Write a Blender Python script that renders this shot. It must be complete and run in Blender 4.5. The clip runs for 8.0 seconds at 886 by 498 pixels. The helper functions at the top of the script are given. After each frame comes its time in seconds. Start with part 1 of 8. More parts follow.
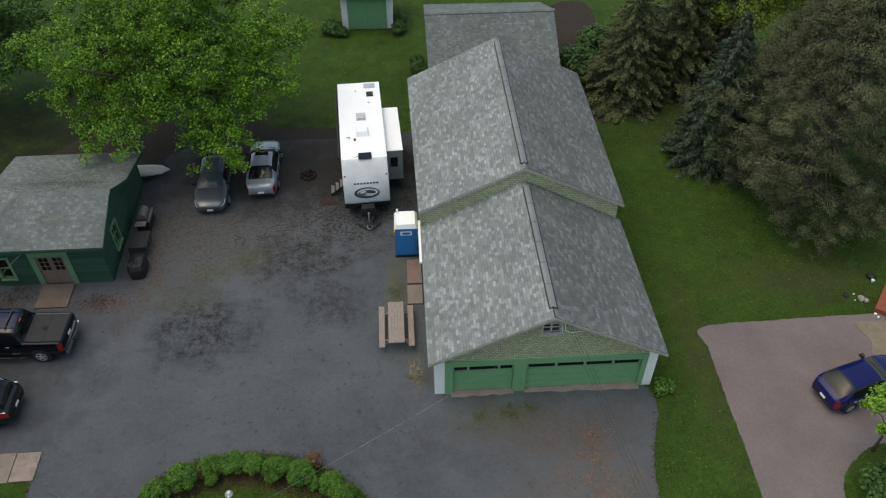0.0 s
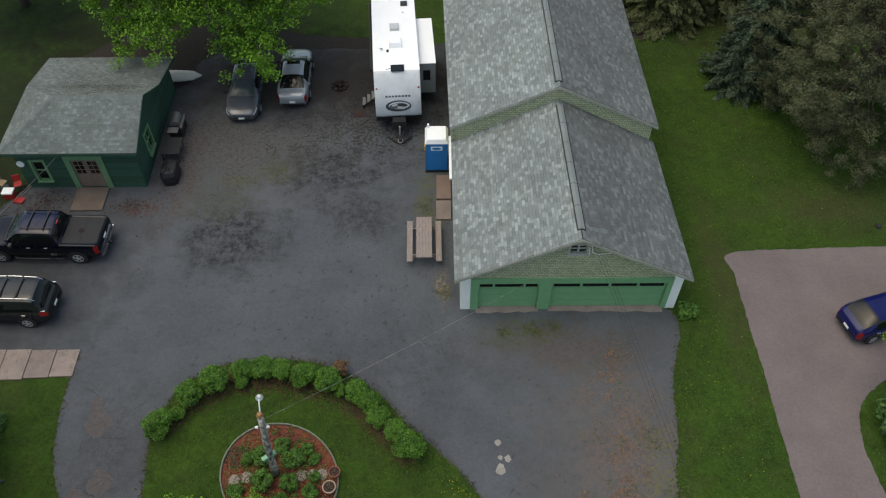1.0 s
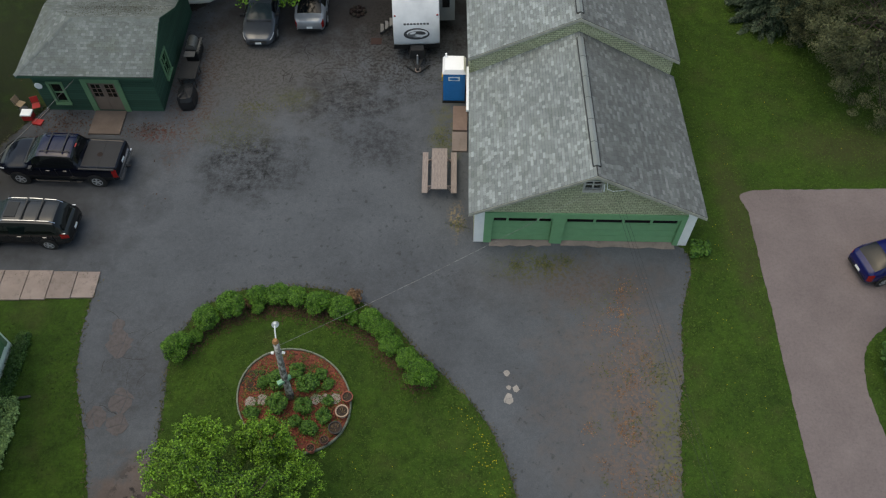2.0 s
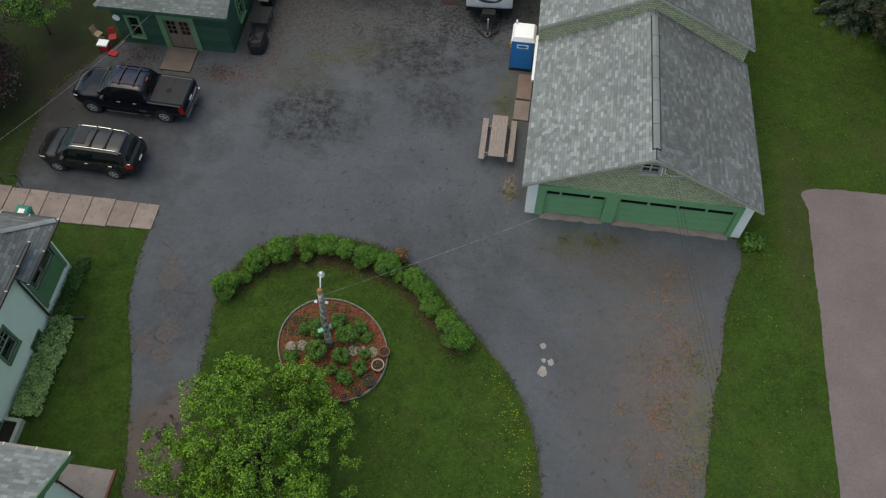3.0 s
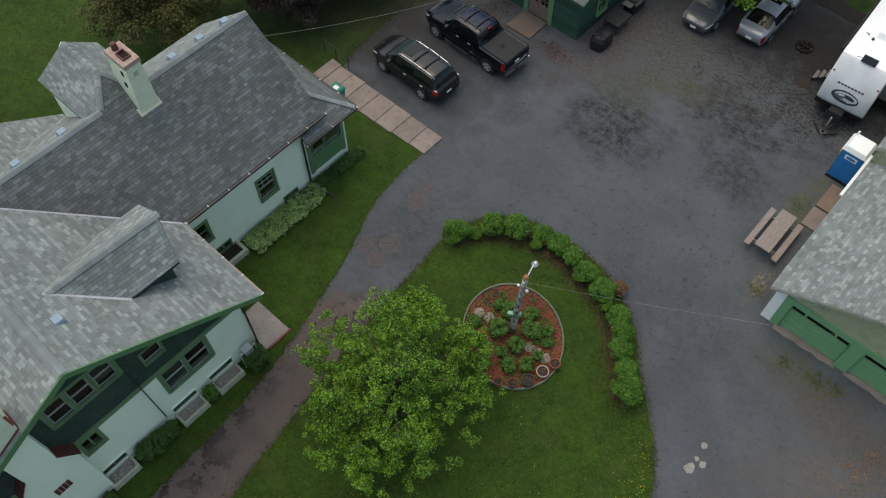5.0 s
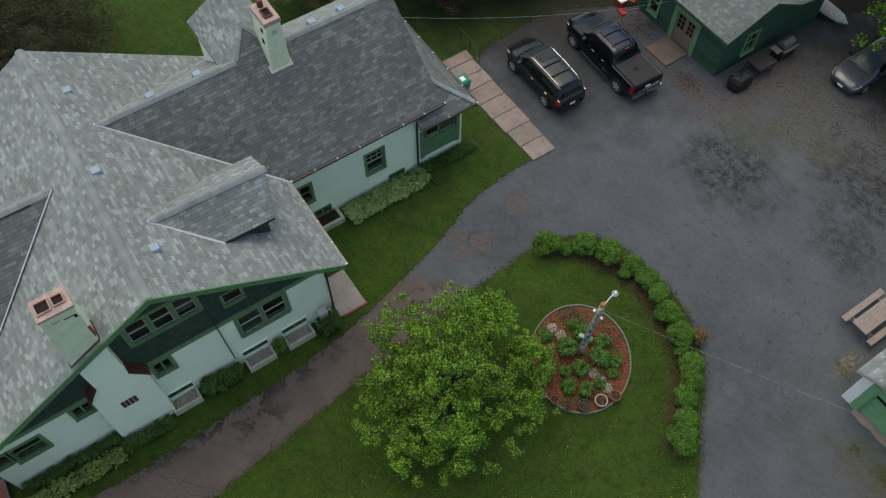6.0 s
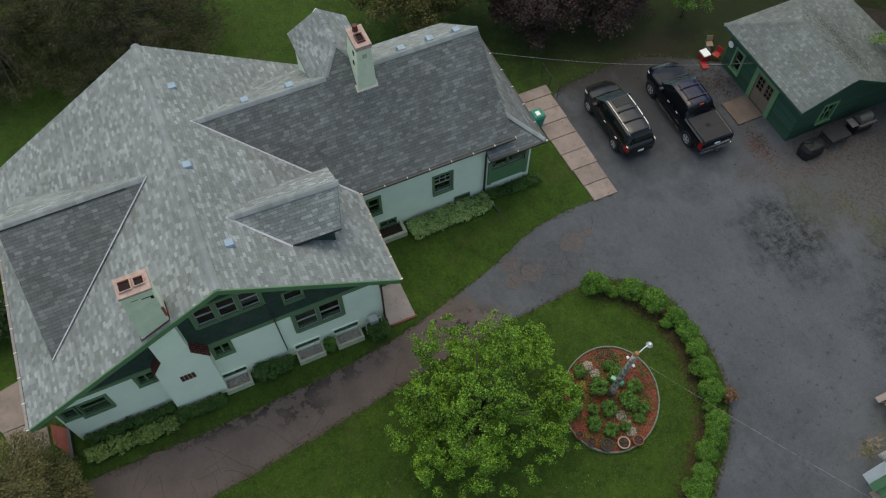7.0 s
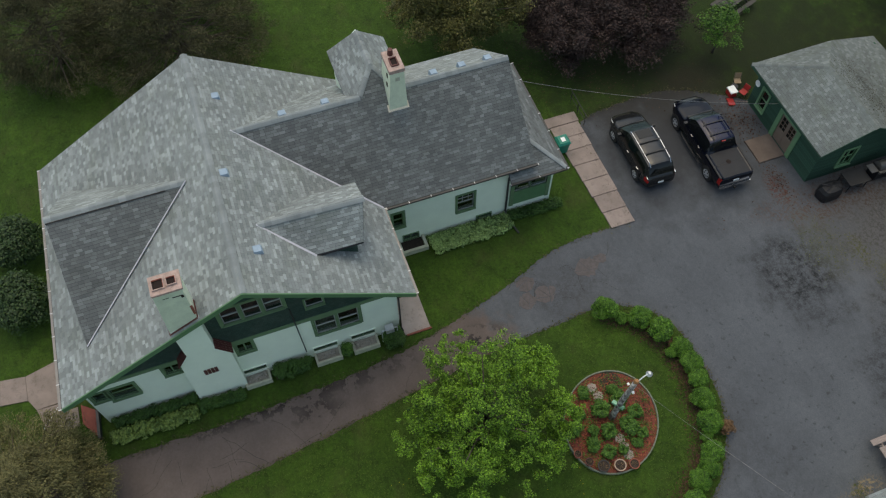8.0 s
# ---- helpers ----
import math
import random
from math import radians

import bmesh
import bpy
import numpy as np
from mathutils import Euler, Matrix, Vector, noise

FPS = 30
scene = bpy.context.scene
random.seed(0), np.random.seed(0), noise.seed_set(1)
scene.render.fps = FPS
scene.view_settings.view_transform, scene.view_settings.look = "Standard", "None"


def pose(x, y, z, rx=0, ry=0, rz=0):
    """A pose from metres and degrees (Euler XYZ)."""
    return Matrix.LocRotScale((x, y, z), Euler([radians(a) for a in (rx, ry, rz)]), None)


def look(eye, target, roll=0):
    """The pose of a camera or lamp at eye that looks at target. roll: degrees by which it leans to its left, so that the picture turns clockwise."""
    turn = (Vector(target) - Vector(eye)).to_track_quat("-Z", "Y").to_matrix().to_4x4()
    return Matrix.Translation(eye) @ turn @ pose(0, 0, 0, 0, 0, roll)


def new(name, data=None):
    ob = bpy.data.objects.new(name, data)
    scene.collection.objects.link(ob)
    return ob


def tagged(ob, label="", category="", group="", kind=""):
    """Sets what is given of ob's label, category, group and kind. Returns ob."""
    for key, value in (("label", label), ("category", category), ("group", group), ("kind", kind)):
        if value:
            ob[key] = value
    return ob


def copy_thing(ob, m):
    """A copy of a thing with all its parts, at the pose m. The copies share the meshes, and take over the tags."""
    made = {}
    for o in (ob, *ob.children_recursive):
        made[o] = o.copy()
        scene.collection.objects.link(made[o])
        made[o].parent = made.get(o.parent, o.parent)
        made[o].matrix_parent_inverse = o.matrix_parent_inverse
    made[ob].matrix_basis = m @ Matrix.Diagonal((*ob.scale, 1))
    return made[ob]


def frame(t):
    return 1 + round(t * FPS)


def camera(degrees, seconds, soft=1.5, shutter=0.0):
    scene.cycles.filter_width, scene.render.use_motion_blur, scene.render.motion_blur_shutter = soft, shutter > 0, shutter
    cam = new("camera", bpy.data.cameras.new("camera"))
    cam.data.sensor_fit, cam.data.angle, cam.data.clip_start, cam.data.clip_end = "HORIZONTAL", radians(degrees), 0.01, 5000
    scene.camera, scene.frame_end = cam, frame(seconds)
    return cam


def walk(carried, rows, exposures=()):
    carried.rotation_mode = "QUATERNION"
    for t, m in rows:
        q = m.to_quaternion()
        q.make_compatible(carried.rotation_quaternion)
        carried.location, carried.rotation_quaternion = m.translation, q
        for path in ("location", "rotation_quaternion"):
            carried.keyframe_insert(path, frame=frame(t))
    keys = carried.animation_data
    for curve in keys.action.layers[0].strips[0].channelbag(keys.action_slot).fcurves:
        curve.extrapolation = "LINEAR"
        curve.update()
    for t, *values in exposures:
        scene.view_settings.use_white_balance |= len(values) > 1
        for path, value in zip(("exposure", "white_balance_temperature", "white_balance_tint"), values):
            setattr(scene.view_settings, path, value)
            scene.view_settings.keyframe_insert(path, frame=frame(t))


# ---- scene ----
EXPOSURE, KELVIN, TINT = 0.55, 7600, 2
cam = camera(56.52, 8.0, soft=1.2)
# seconds, eye (m), tilt up from straight down, heading to the left of +y
PATH = [
    (0, -0.822, -21.396, 30.869, 44.706, -3.177),
    (0.5, -0.906, -21.365, 30.960, 41.594, -1.637),
    (1, -0.951, -21.337, 31.129, 38.589, -0.468),
    (1.5, -0.991, -21.304, 31.353, 35.774, 0.593),
    (1.7, -0.977, -21.269, 31.422, 34.780, 0.953),
    (2.1, -0.923, -21.225, 31.582, 32.921, 1.287),
    (2.35, -0.888, -21.202, 31.683, 31.914, 1.467),
    (2.6, -0.850, -21.186, 31.787, 31.113, 2.733),
    (2.8, -0.804, -21.181, 31.868, 30.724, 4.905),
    (3, -0.758, -21.211, 31.842, 30.687, 8.152),
    (3.5, -0.521, -21.259, 31.770, 30.930, 19.132),
    (4, -0.125, -21.335, 31.766, 31.233, 29.235),
    (4.2, -0.001, -21.379, 31.817, 31.374, 32.177),
    (5.3, 0.724, -20.983, 32.181, 30.965, 46.222),
    (5.5, 0.764, -20.811, 32.287, 30.804, 49.299),
    (6, 0.980, -20.509, 32.514, 30.602, 56.347),
    (6.5, 1.110, -20.295, 33.467, 30.484, 61.408),
    (7, 1.297, -20.013, 34.761, 30.520, 65.589),
    (7.5, 1.522, -19.743, 35.636, 30.459, 68.205),
    (8, 1.770, -19.452, 36.586, 30.587, 70.173),
]
walk(cam, [(t, pose(x, y, z, rx, 0, rz)) for t, x, y, z, rx, rz in PATH],
     exposures=[(0, EXPOSURE, KELVIN, TINT), (8, EXPOSURE, KELVIN, TINT)])

# ---- daylight: a bright overcast sky, lightest in the west ----
SUN_EL, SUN_AZ = 72.0, 275.0
world = bpy.data.worlds.new("overcast_sky")
scene.world = world
world.use_nodes = True
wt = world.node_tree
sky = wt.nodes.new("ShaderNodeTexSky")
sky.sky_type = "NISHITA"
sky.sun_disc = False
sky.sun_elevation = radians(SUN_EL)
sky.sun_rotation = radians(SUN_AZ)
sky.air_density, sky.dust_density, sky.ozone_density = 1.0, 2.5, 0.8
wt.links.new(sky.outputs[0], wt.nodes["Background"].inputs[0])
wt.nodes["Background"].inputs[1].default_value = 0.15
sun_data = bpy.data.lights.new("sun", "SUN")
sun_data.energy, sun_data.angle, sun_data.color = 0.5, radians(80), (1.0, 0.98, 0.95)
sun = new("sun", sun_data)
az = radians(SUN_AZ)
sun.matrix_world = look((0, 0, 60), (-math.sin(az) * math.cos(radians(SUN_EL)), -math.cos(az) * math.cos(radians(SUN_EL)), 60 - math.sin(radians(SUN_EL))))


# ---- materials ----
class Mat:
    """A node material under construction."""

    def __init__(self, name, rough=0.8, metal=0.0, spec=0.3):
        self.m = bpy.data.materials.new(name)
        self.m.use_nodes = True
        self.t = self.m.node_tree
        self.b = self.t.nodes["Principled BSDF"]
        self.b.inputs["Roughness"].default_value = rough
        self.b.inputs["Metallic"].default_value = metal
        self.b.inputs["Specular IOR Level"].default_value = spec
        self.tc = self.t.nodes.new("ShaderNodeTexCoord")

    def n(self, kind, **kw):
        nd = self.t.nodes.new("ShaderNode" + kind)
        for k, v in kw.items():
            nd.inputs[k.replace("_", " ")].default_value = v
        return nd

    def link(self, a, b):
        self.t.links.new(a, b)

    def noise(self, scale, detail=4, coord="Object", rough=0.6, stretch=None):
        nd = self.n("TexNoise", Scale=scale, Detail=detail, Roughness=rough)
        src = self.tc.outputs[coord]
        if stretch:
            mp = self.n("Mapping")
            mp.inputs["Scale"].default_value = stretch
            self.link(src, mp.inputs[0])
            src = mp.outputs[0]
        self.link(src, nd.inputs["Vector"])
        return nd.outputs["Fac"]

    def steps(self, fac, *stops):
        r = self.t.nodes.new("ShaderNodeValToRGB")
        el = r.color_ramp.elements
        while len(el) < len(stops):
            el.new(0.5)
        for e, (p, c) in zip(el, stops):
            e.position = p
            e.color = (*c, 1) if len(c) == 3 else c
        self.link(fac, r.inputs[0])
        return r.outputs[0]

    def ramp01(self, fac, lo, hi):
        nd = self.n("MapRange")
        nd.inputs[1].default_value, nd.inputs[2].default_value = lo, hi
        self.link(fac, nd.inputs[0])
        return nd.outputs[0]

    def math(self, op, a, b=None):
        nd = self.t.nodes.new("ShaderNodeMath")
        nd.operation = op
        for i, v in enumerate((a, b)):
            if v is None:
                continue
            if isinstance(v, (int, float)):
                nd.inputs[i].default_value = v
            else:
                self.link(v, nd.inputs[i])
        return nd.outputs[0]

    def mix(self, fac, a, b, mode="MIX"):
        nd = self.t.nodes.new("ShaderNodeMix")
        nd.data_type, nd.blend_type = "RGBA", mode
        for i, v in ((0, fac), (6, a), (7, b)):
            if isinstance(v, (int, float)):
                nd.inputs[i].default_value = v
            elif isinstance(v, tuple):
                nd.inputs[i].default_value = (*v, 1)
            else:
                self.link(v, nd.inputs[i])
        return nd.outputs[2]

    def color(self, c):
        if isinstance(c, tuple):
            self.b.inputs["Base Color"].default_value = (*c, 1)
        else:
            self.link(c, self.b.inputs["Base Color"])
        return self

    def rough(self, c):
        self.link(c, self.b.inputs["Roughness"])
        return self

    def bump(self, h, strength=0.3, dist=0.02):
        nd = self.n("Bump", Strength=strength, Distance=dist)
        self.link(h, nd.inputs["Height"])
        self.link(nd.outputs[0], self.b.inputs["Normal"])
        return self


def tint(c, k):
    return tuple(min(1.0, q * k) for q in c)


def plain(name, c, rough=0.6, metal=0.0, spec=0.4, vary=0.18, scale=3.0, fine=40.0, bump=0.15):
    """A worn, slightly mottled surface."""
    m = Mat(name, rough, metal, spec)
    a = m.steps(m.noise(scale, 5), (0.3, tint(c, 1 - vary)), (0.7, tint(c, 1 + vary)))
    f = m.noise(fine, 3)
    m.color(m.mix(0.35, a, m.steps(f, (0.35, tint(c, 1 - vary)), (0.65, tint(c, 1 + vary)))))
    if bump:
        m.bump(f, bump, 0.01)
    return m.m


def brick(m, width, height, mortar, c1, c2, cm, offset=0.5, bias=0.0):
    nd = m.t.nodes.new("ShaderNodeTexBrick")
    nd.offset = offset
    nd.inputs["Scale"].default_value = 1.0
    nd.inputs["Brick Width"].default_value = width
    nd.inputs["Row Height"].default_value = height
    nd.inputs["Mortar Size"].default_value = mortar
    nd.inputs["Mortar Smooth"].default_value = 0.3
    nd.inputs["Bias"].default_value = bias
    for k, c in (("Color1", c1), ("Color2", c2), ("Mortar", cm)):
        nd.inputs[k].default_value = (*c, 1)
    m.link(m.tc.outputs["UV"], nd.inputs["Vector"])
    return nd


def shingle_roof(name, c, moss=0.0, moss_c=(0.11, 0.13, 0.07), contrast=0.34):
    m = Mat(name, 0.95, spec=0.15)
    geo = m.t.nodes.new("ShaderNodeNewGeometry")
    info = m.t.nodes.new("ShaderNodeObjectInfo")
    lot = m.math("FRACT", m.math("ADD", geo.outputs["Random Per Island"], info.outputs["Random"]))
    col = m.steps(lot, (0.0, tint(c, 1 - contrast * 0.8)), (0.35, tint(c, 1 - contrast * 0.3)), (0.64, tint(c, 1.0)), (0.84, tint(c, 1 + contrast * 0.6)), (1.0, tint(c, 1 + contrast * 1.4)))
    weather = m.steps(m.noise(0.4, 7), (0.28, (0.72, 0.72, 0.72)), (0.7, (1.2, 1.2, 1.2)))
    col = m.mix(1.0, col, weather, "MULTIPLY")
    grit = m.noise(90, 2)
    col = m.mix(0.25, col, m.steps(grit, (0.3, tint(c, 0.5)), (0.7, tint(c, 1.5))))
    streak = m.noise(1.0, 5, "UV", stretch=(0.5, 1.0, 1.0))
    if moss:
        k = m.math("MULTIPLY", m.ramp01(streak, 0.5, 0.72), moss)
        col = m.mix(k, col, moss_c)
    m.color(col)
    m.bump(grit, 0.4, 0.008)
    return m.m


def siding(name, c, course=0.13, width=0.16, worn=0.25, gap=0.4, worn_c=(0.25, 0.24, 0.2)):
    """Wooden shingle or lap siding in even courses."""
    m = Mat(name, 0.8, spec=0.25)
    r = brick(m, width, course, 0.009, tint(c, 0.82), tint(c, 1.15), tint(c, gap), 0.43)
    w = m.ramp01(m.noise(1.7, 6), 0.45, 0.75)
    col = m.mix(m.math("MULTIPLY", w, worn), r.outputs["Color"], worn_c)
    m.color(col)
    m.bump(m.math("MULTIPLY", r.outputs["Fac"], -1.0), 0.6, 0.015)
    return m.m


def leaf_mat(name, dark, light, rough=0.55, patch=0.9, share=0.5):
    m = Mat(name, rough, spec=0.25)
    geo = m.t.nodes.new("ShaderNodeNewGeometry")
    k = m.math("ADD", m.math("MULTIPLY", geo.outputs["Random Per Island"], 1.1 - share), m.math("MULTIPLY", m.ramp01(m.noise(patch, 3), 0.25, 0.75), share))
    m.color(m.steps(k, (0.2, dark), (0.85, light)))
    m.b.inputs["Subsurface Weight"].default_value = 0.0
    return m.m


def place_mask(m, x, y, rx, ry, ragged=0.6, scale=0.9, rim=(1.15, 0.35)):
    """1 in a ragged patch about (x, y), fading to 0 outside."""
    sep = m.t.nodes.new("ShaderNodeSeparateXYZ")
    m.link(m.tc.outputs["Object"], sep.inputs[0])
    dx = m.math("DIVIDE", m.math("SUBTRACT", sep.outputs[0], x), rx)
    dy = m.math("DIVIDE", m.math("SUBTRACT", sep.outputs[1], y), ry)
    d = m.math("SQRT", m.math("ADD", m.math("MULTIPLY", dx, dx), m.math("MULTIPLY", dy, dy)))
    d = m.math("ADD", d, m.math("MULTIPLY", m.math("SUBTRACT", m.noise(scale, 6), 0.5), ragged * 2.2))
    nd = m.n("MapRange")
    nd.inputs[1].default_value, nd.inputs[2].default_value = rim
    m.link(d, nd.inputs[0])
    return nd.outputs[0]


def asphalt_mat():
    m = Mat("old_asphalt", 0.9, spec=0.25)
    base = m.steps(m.noise(0.45, 6), (0.25, (0.064, 0.071, 0.081)), (0.5, (0.08, 0.088, 0.099)), (0.8, (0.096, 0.105, 0.117)))
    grain = m.noise(26, 4)
    col = m.mix(0.25, base, m.steps(grain, (0.3, (0.035, 0.038, 0.043)), (0.7, (0.145, 0.15, 0.157))))
    col = m.mix(1.0, col, m.steps(m.noise(5, 7, rough=0.75), (0.3, (0.9,) * 3), (0.7, (1.1,) * 3)), "MULTIPLY")
    col = m.mix(1.0, col, m.steps(m.noise(0.25, 4), (0.3, (0.88,) * 3), (0.7, (1.12,) * 3)), "MULTIPLY")
    streak = m.ramp01(m.noise(1.1, 6, stretch=(0.6, 1.2, 1)), 0.55, 0.8)
    col = m.mix(m.math("MULTIPLY", streak, 0.4), col, (0.042, 0.046, 0.052))
    # brown worn drive by the house, dusty yard by the shed, darker tones about the vehicles, rusty gravel before the
    # garage
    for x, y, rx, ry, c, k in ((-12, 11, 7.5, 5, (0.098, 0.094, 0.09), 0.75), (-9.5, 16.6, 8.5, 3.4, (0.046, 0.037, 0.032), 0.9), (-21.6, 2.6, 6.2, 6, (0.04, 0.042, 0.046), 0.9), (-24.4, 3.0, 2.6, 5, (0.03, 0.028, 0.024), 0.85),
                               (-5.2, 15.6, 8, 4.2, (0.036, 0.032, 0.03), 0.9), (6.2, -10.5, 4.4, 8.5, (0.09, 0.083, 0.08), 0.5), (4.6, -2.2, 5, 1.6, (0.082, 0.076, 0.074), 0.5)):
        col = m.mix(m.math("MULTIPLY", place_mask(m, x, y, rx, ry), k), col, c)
    drive = m.mix(1.0, m.steps(m.noise(0.7, 7), (0.3, (0.094, 0.074, 0.066)), (0.7, (0.124, 0.099, 0.089))), m.steps(m.noise(9, 7, rough=0.8), (0.3, (0.86,) * 3), (0.7, (1.14,) * 3)), "MULTIPLY")
    col = m.mix(m.math("MULTIPLY", place_mask(m, -12.2, -22.5, 5.2, 11.8, 0.16, 1.1, (1.06, 0.96)), 0.94), col, drive)
    spots = m.ramp01(m.noise(2.0, 14, rough=0.84), 0.43, 0.58)
    blots = m.ramp01(m.noise(0.9, 9, rough=0.7), 0.49, 0.53)
    flecks = m.ramp01(m.noise(6, 8, rough=0.75), 0.48, 0.56)
    dots = m.ramp01(m.noise(3.4, 5, rough=0.6), 0.6, 0.68)
    for x, y, rx, ry, c, k, f in ((-11.0, 4.4, 2.9, 2.5, (0.013, 0.014, 0.014), 0.95, spots), (-6.6, 8.6, 3.6, 2.2, (0.014, 0.015, 0.016), 0.9, spots), (-4.8, 5.6, 2.2, 1.8, (0.016, 0.016, 0.017), 0.7, spots), (-4.2, 12.8, 4.6, 4.5, (0.015, 0.014, 0.013), 0.8, flecks), (-12.4, 6.4, 2.6, 1.2, (0.085, 0.088, 0.05), 0.4, spots),
                                  (-9.4, 8.8, 1.4, 0.8, (0.1, 0.105, 0.045), 0.55, spots), (-11.2, 8.1, 1.2, 0.4, (0.09, 0.09, 0.03), 0.8, flecks), (-1.4, 6.6, 0.9, 2.6, (0.1, 0.1, 0.045), 0.8, spots), (-0.8, 1.1, 0.4, 1.1, (0.24, 0.18, 0.1), 0.9, flecks),
                                  (2.9, -1.3, 2.2, 1.0, (0.085, 0.1, 0.03), 0.9, flecks), (4.6, -2.0, 3.2, 1.3, (0.085, 0.05, 0.036), 0.45, flecks), (7.0, -8.4, 2.2, 5.0, (0.2, 0.12, 0.075), 0.55, flecks), (5.8, -7, 3.6, 6, (0.15, 0.11, 0.088), 0.35, spots),
                                  (8.0, -9.0, 0.9, 4, (0.1, 0.12, 0.04), 0.7, flecks), (-16.0, 6.2, 1.2, 0.7, (0.085, 0.033, 0.024), 0.9, flecks), (-12, 11.5, 7, 4.5, (0.045, 0.041, 0.038), 0.6, flecks), (-12, 10.5, 6, 4, (0.15, 0.14, 0.13), 0.35, dots), (-14.6, 8.5, 1.4, 5, (0.09, 0.045, 0.03), 0.6, flecks), (-13.2, -12.2, 0.9, 1.8, (0.02, 0.018, 0.018), 0.9, blots),
                                  (-13.35, -22.5, 0.75, 8.5, (0.024, 0.019, 0.018), 0.95, blots), (-12.4, -20.5, 0.8, 1.6, (0.03, 0.024, 0.022), 0.8, blots), (-3.0, -2.6, 5, 2, (0.045, 0.047, 0.052), 0.5, spots), (-14.4, -7, 1.8, 3.4, (0.045, 0.044, 0.046), 0.6, spots), (-5, 1, 14, 9, (0.03, 0.032, 0.035), 0.55, dots), (3, -11, 4, 7, (0.03, 0.032, 0.035), 0.5, dots)):
        col = m.mix(m.math("MULTIPLY", m.math("MULTIPLY", place_mask(m, x, y, rx, ry, 0.8), f), k), col, c)
    m.color(col)
    m.bump(grain, 0.3, 0.012)
    return m.m


def grass_mat(name, dark, mid, light, scale=0.35, worn=()):
    m = Mat(name, 0.85, spec=0.2)
    big = m.steps(m.noise(scale, 7), (0.28, dark), (0.52, mid), (0.78, light))
    blades = m.noise(34, 5, rough=0.8)
    col = m.mix(0.5, big, m.steps(blades, (0.3, tint(dark, 0.55)), (0.7, tint(light, 1.25))))
    col = m.mix(1.0, col, m.steps(m.noise(6, 6, rough=0.8), (0.3, (0.68,) * 3), (0.7, (1.34,) * 3)), "MULTIPLY")
    col = m.mix(1.0, col, m.steps(m.noise(1.5, 5, rough=0.65), (0.32, (0.76,) * 3), (0.68, (1.26,) * 3)), "MULTIPLY")
    dry = m.ramp01(m.noise(0.6, 7), 0.52, 0.72)
    col = m.mix(m.math("MULTIPLY", dry, 0.36), col, (0.07, 0.062, 0.026))
    # worn holds real wear and also tree shade put into the colour
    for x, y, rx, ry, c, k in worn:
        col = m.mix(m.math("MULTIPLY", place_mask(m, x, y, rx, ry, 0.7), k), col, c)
    m.color(col)
    m.bump(blades, 0.9, 0.05)
    return m.m


def glass_mat(name, tone=(0.9, 0.95, 0.95)):
    m = Mat(name, 0.02, spec=0.5)
    m.color(tone)
    m.b.inputs["Transmission Weight"].default_value = 1.0
    m.b.inputs["IOR"].default_value = 1.45
    return m.m


def paint(name, c, rough=0.25, coat=0.6, metal=0.0, spec=0.3):
    m = Mat(name, rough, metal, spec)
    dust = m.noise(2.5, 5)
    m.color(m.steps(dust, (0.3, tint(c, 0.9)), (0.75, tuple(q * 1.05 + 0.003 for q in c))))
    m.b.inputs["Coat Weight"].default_value = coat
    m.b.inputs["Coat Roughness"].default_value = 0.08
    return m.m


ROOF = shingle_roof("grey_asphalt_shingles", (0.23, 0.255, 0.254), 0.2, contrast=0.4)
# Darker copy of ROOF, mostly for east slopes: their shade is in the colour.
ROOF_SHADED = shingle_roof("shaded_weathered_shingles", (0.14, 0.151, 0.151), 0.3, (0.08, 0.085, 0.075), 0.38)
ROOF_SHED = shingle_roof("old_mossy_shingles", (0.146, 0.164, 0.161), 0.55, (0.095, 0.11, 0.08), 0.3)
ROOF_CAP = shingle_roof("grey_cap_shingles", (0.238, 0.263, 0.266), 0.2, contrast=0.18)
GABLE_SHINGLE = siding("faded_green_cedar_shingles", (0.42, 0.45, 0.29), 0.12, 0.2, 0.5, 0.14, (0.38, 0.36, 0.26))
DARK_SHINGLE = siding("dark_green_wood_shingles", (0.03, 0.06, 0.048), 0.13, 0.16, 0.1, 0.5)
SHED_SIDING = siding("dark_green_clapboard", (0.034, 0.084, 0.056), 0.16, 6.0, 0.15, 0.55, (0.05, 0.08, 0.05))
GREEN = plain("leaf_green_paint", (0.1, 0.205, 0.1), 0.55, vary=0.12)
GREEN_DOOR = plain("garage_green_paint", (0.16, 0.345, 0.175), 0.5, vary=0.1)
GREEN_TRIM = plain("sage_green_trim", (0.13, 0.25, 0.13), 0.6, vary=0.12)
GREEN_SASH = plain("dull_green_trim", (0.12, 0.2, 0.105), 0.6, vary=0.12)
MINT = plain("pale_mint_stucco", (0.76, 0.85, 0.71), 0.9, vary=0.07, scale=0.8, fine=60, bump=0.35)
WHITE = plain("white_paint", (0.82, 0.84, 0.82), 0.6, vary=0.08)
CREAM = plain("chipped_cream_stucco", (0.62, 0.68, 0.52), 0.9, vary=0.16, scale=2.0)
CLAY = plain("terracotta", (0.27, 0.09, 0.06), 0.9, vary=0.3, scale=7)
CAP = plain("weathered_pinkish_cement", (0.4, 0.29, 0.25), 0.92, vary=0.34, scale=6)
DARK_TILE = plain("dark_red_clay_tile", (0.095, 0.032, 0.027), 0.6, vary=0.3, scale=9)
BLACK = plain("black_plastic", (0.018, 0.018, 0.019), 0.5, vary=0.2)
RUBBER = plain("tyre_rubber", (0.02, 0.02, 0.02), 0.85, vary=0.2)
SOOT = plain("soot", (0.02, 0.012, 0.01), 0.95)
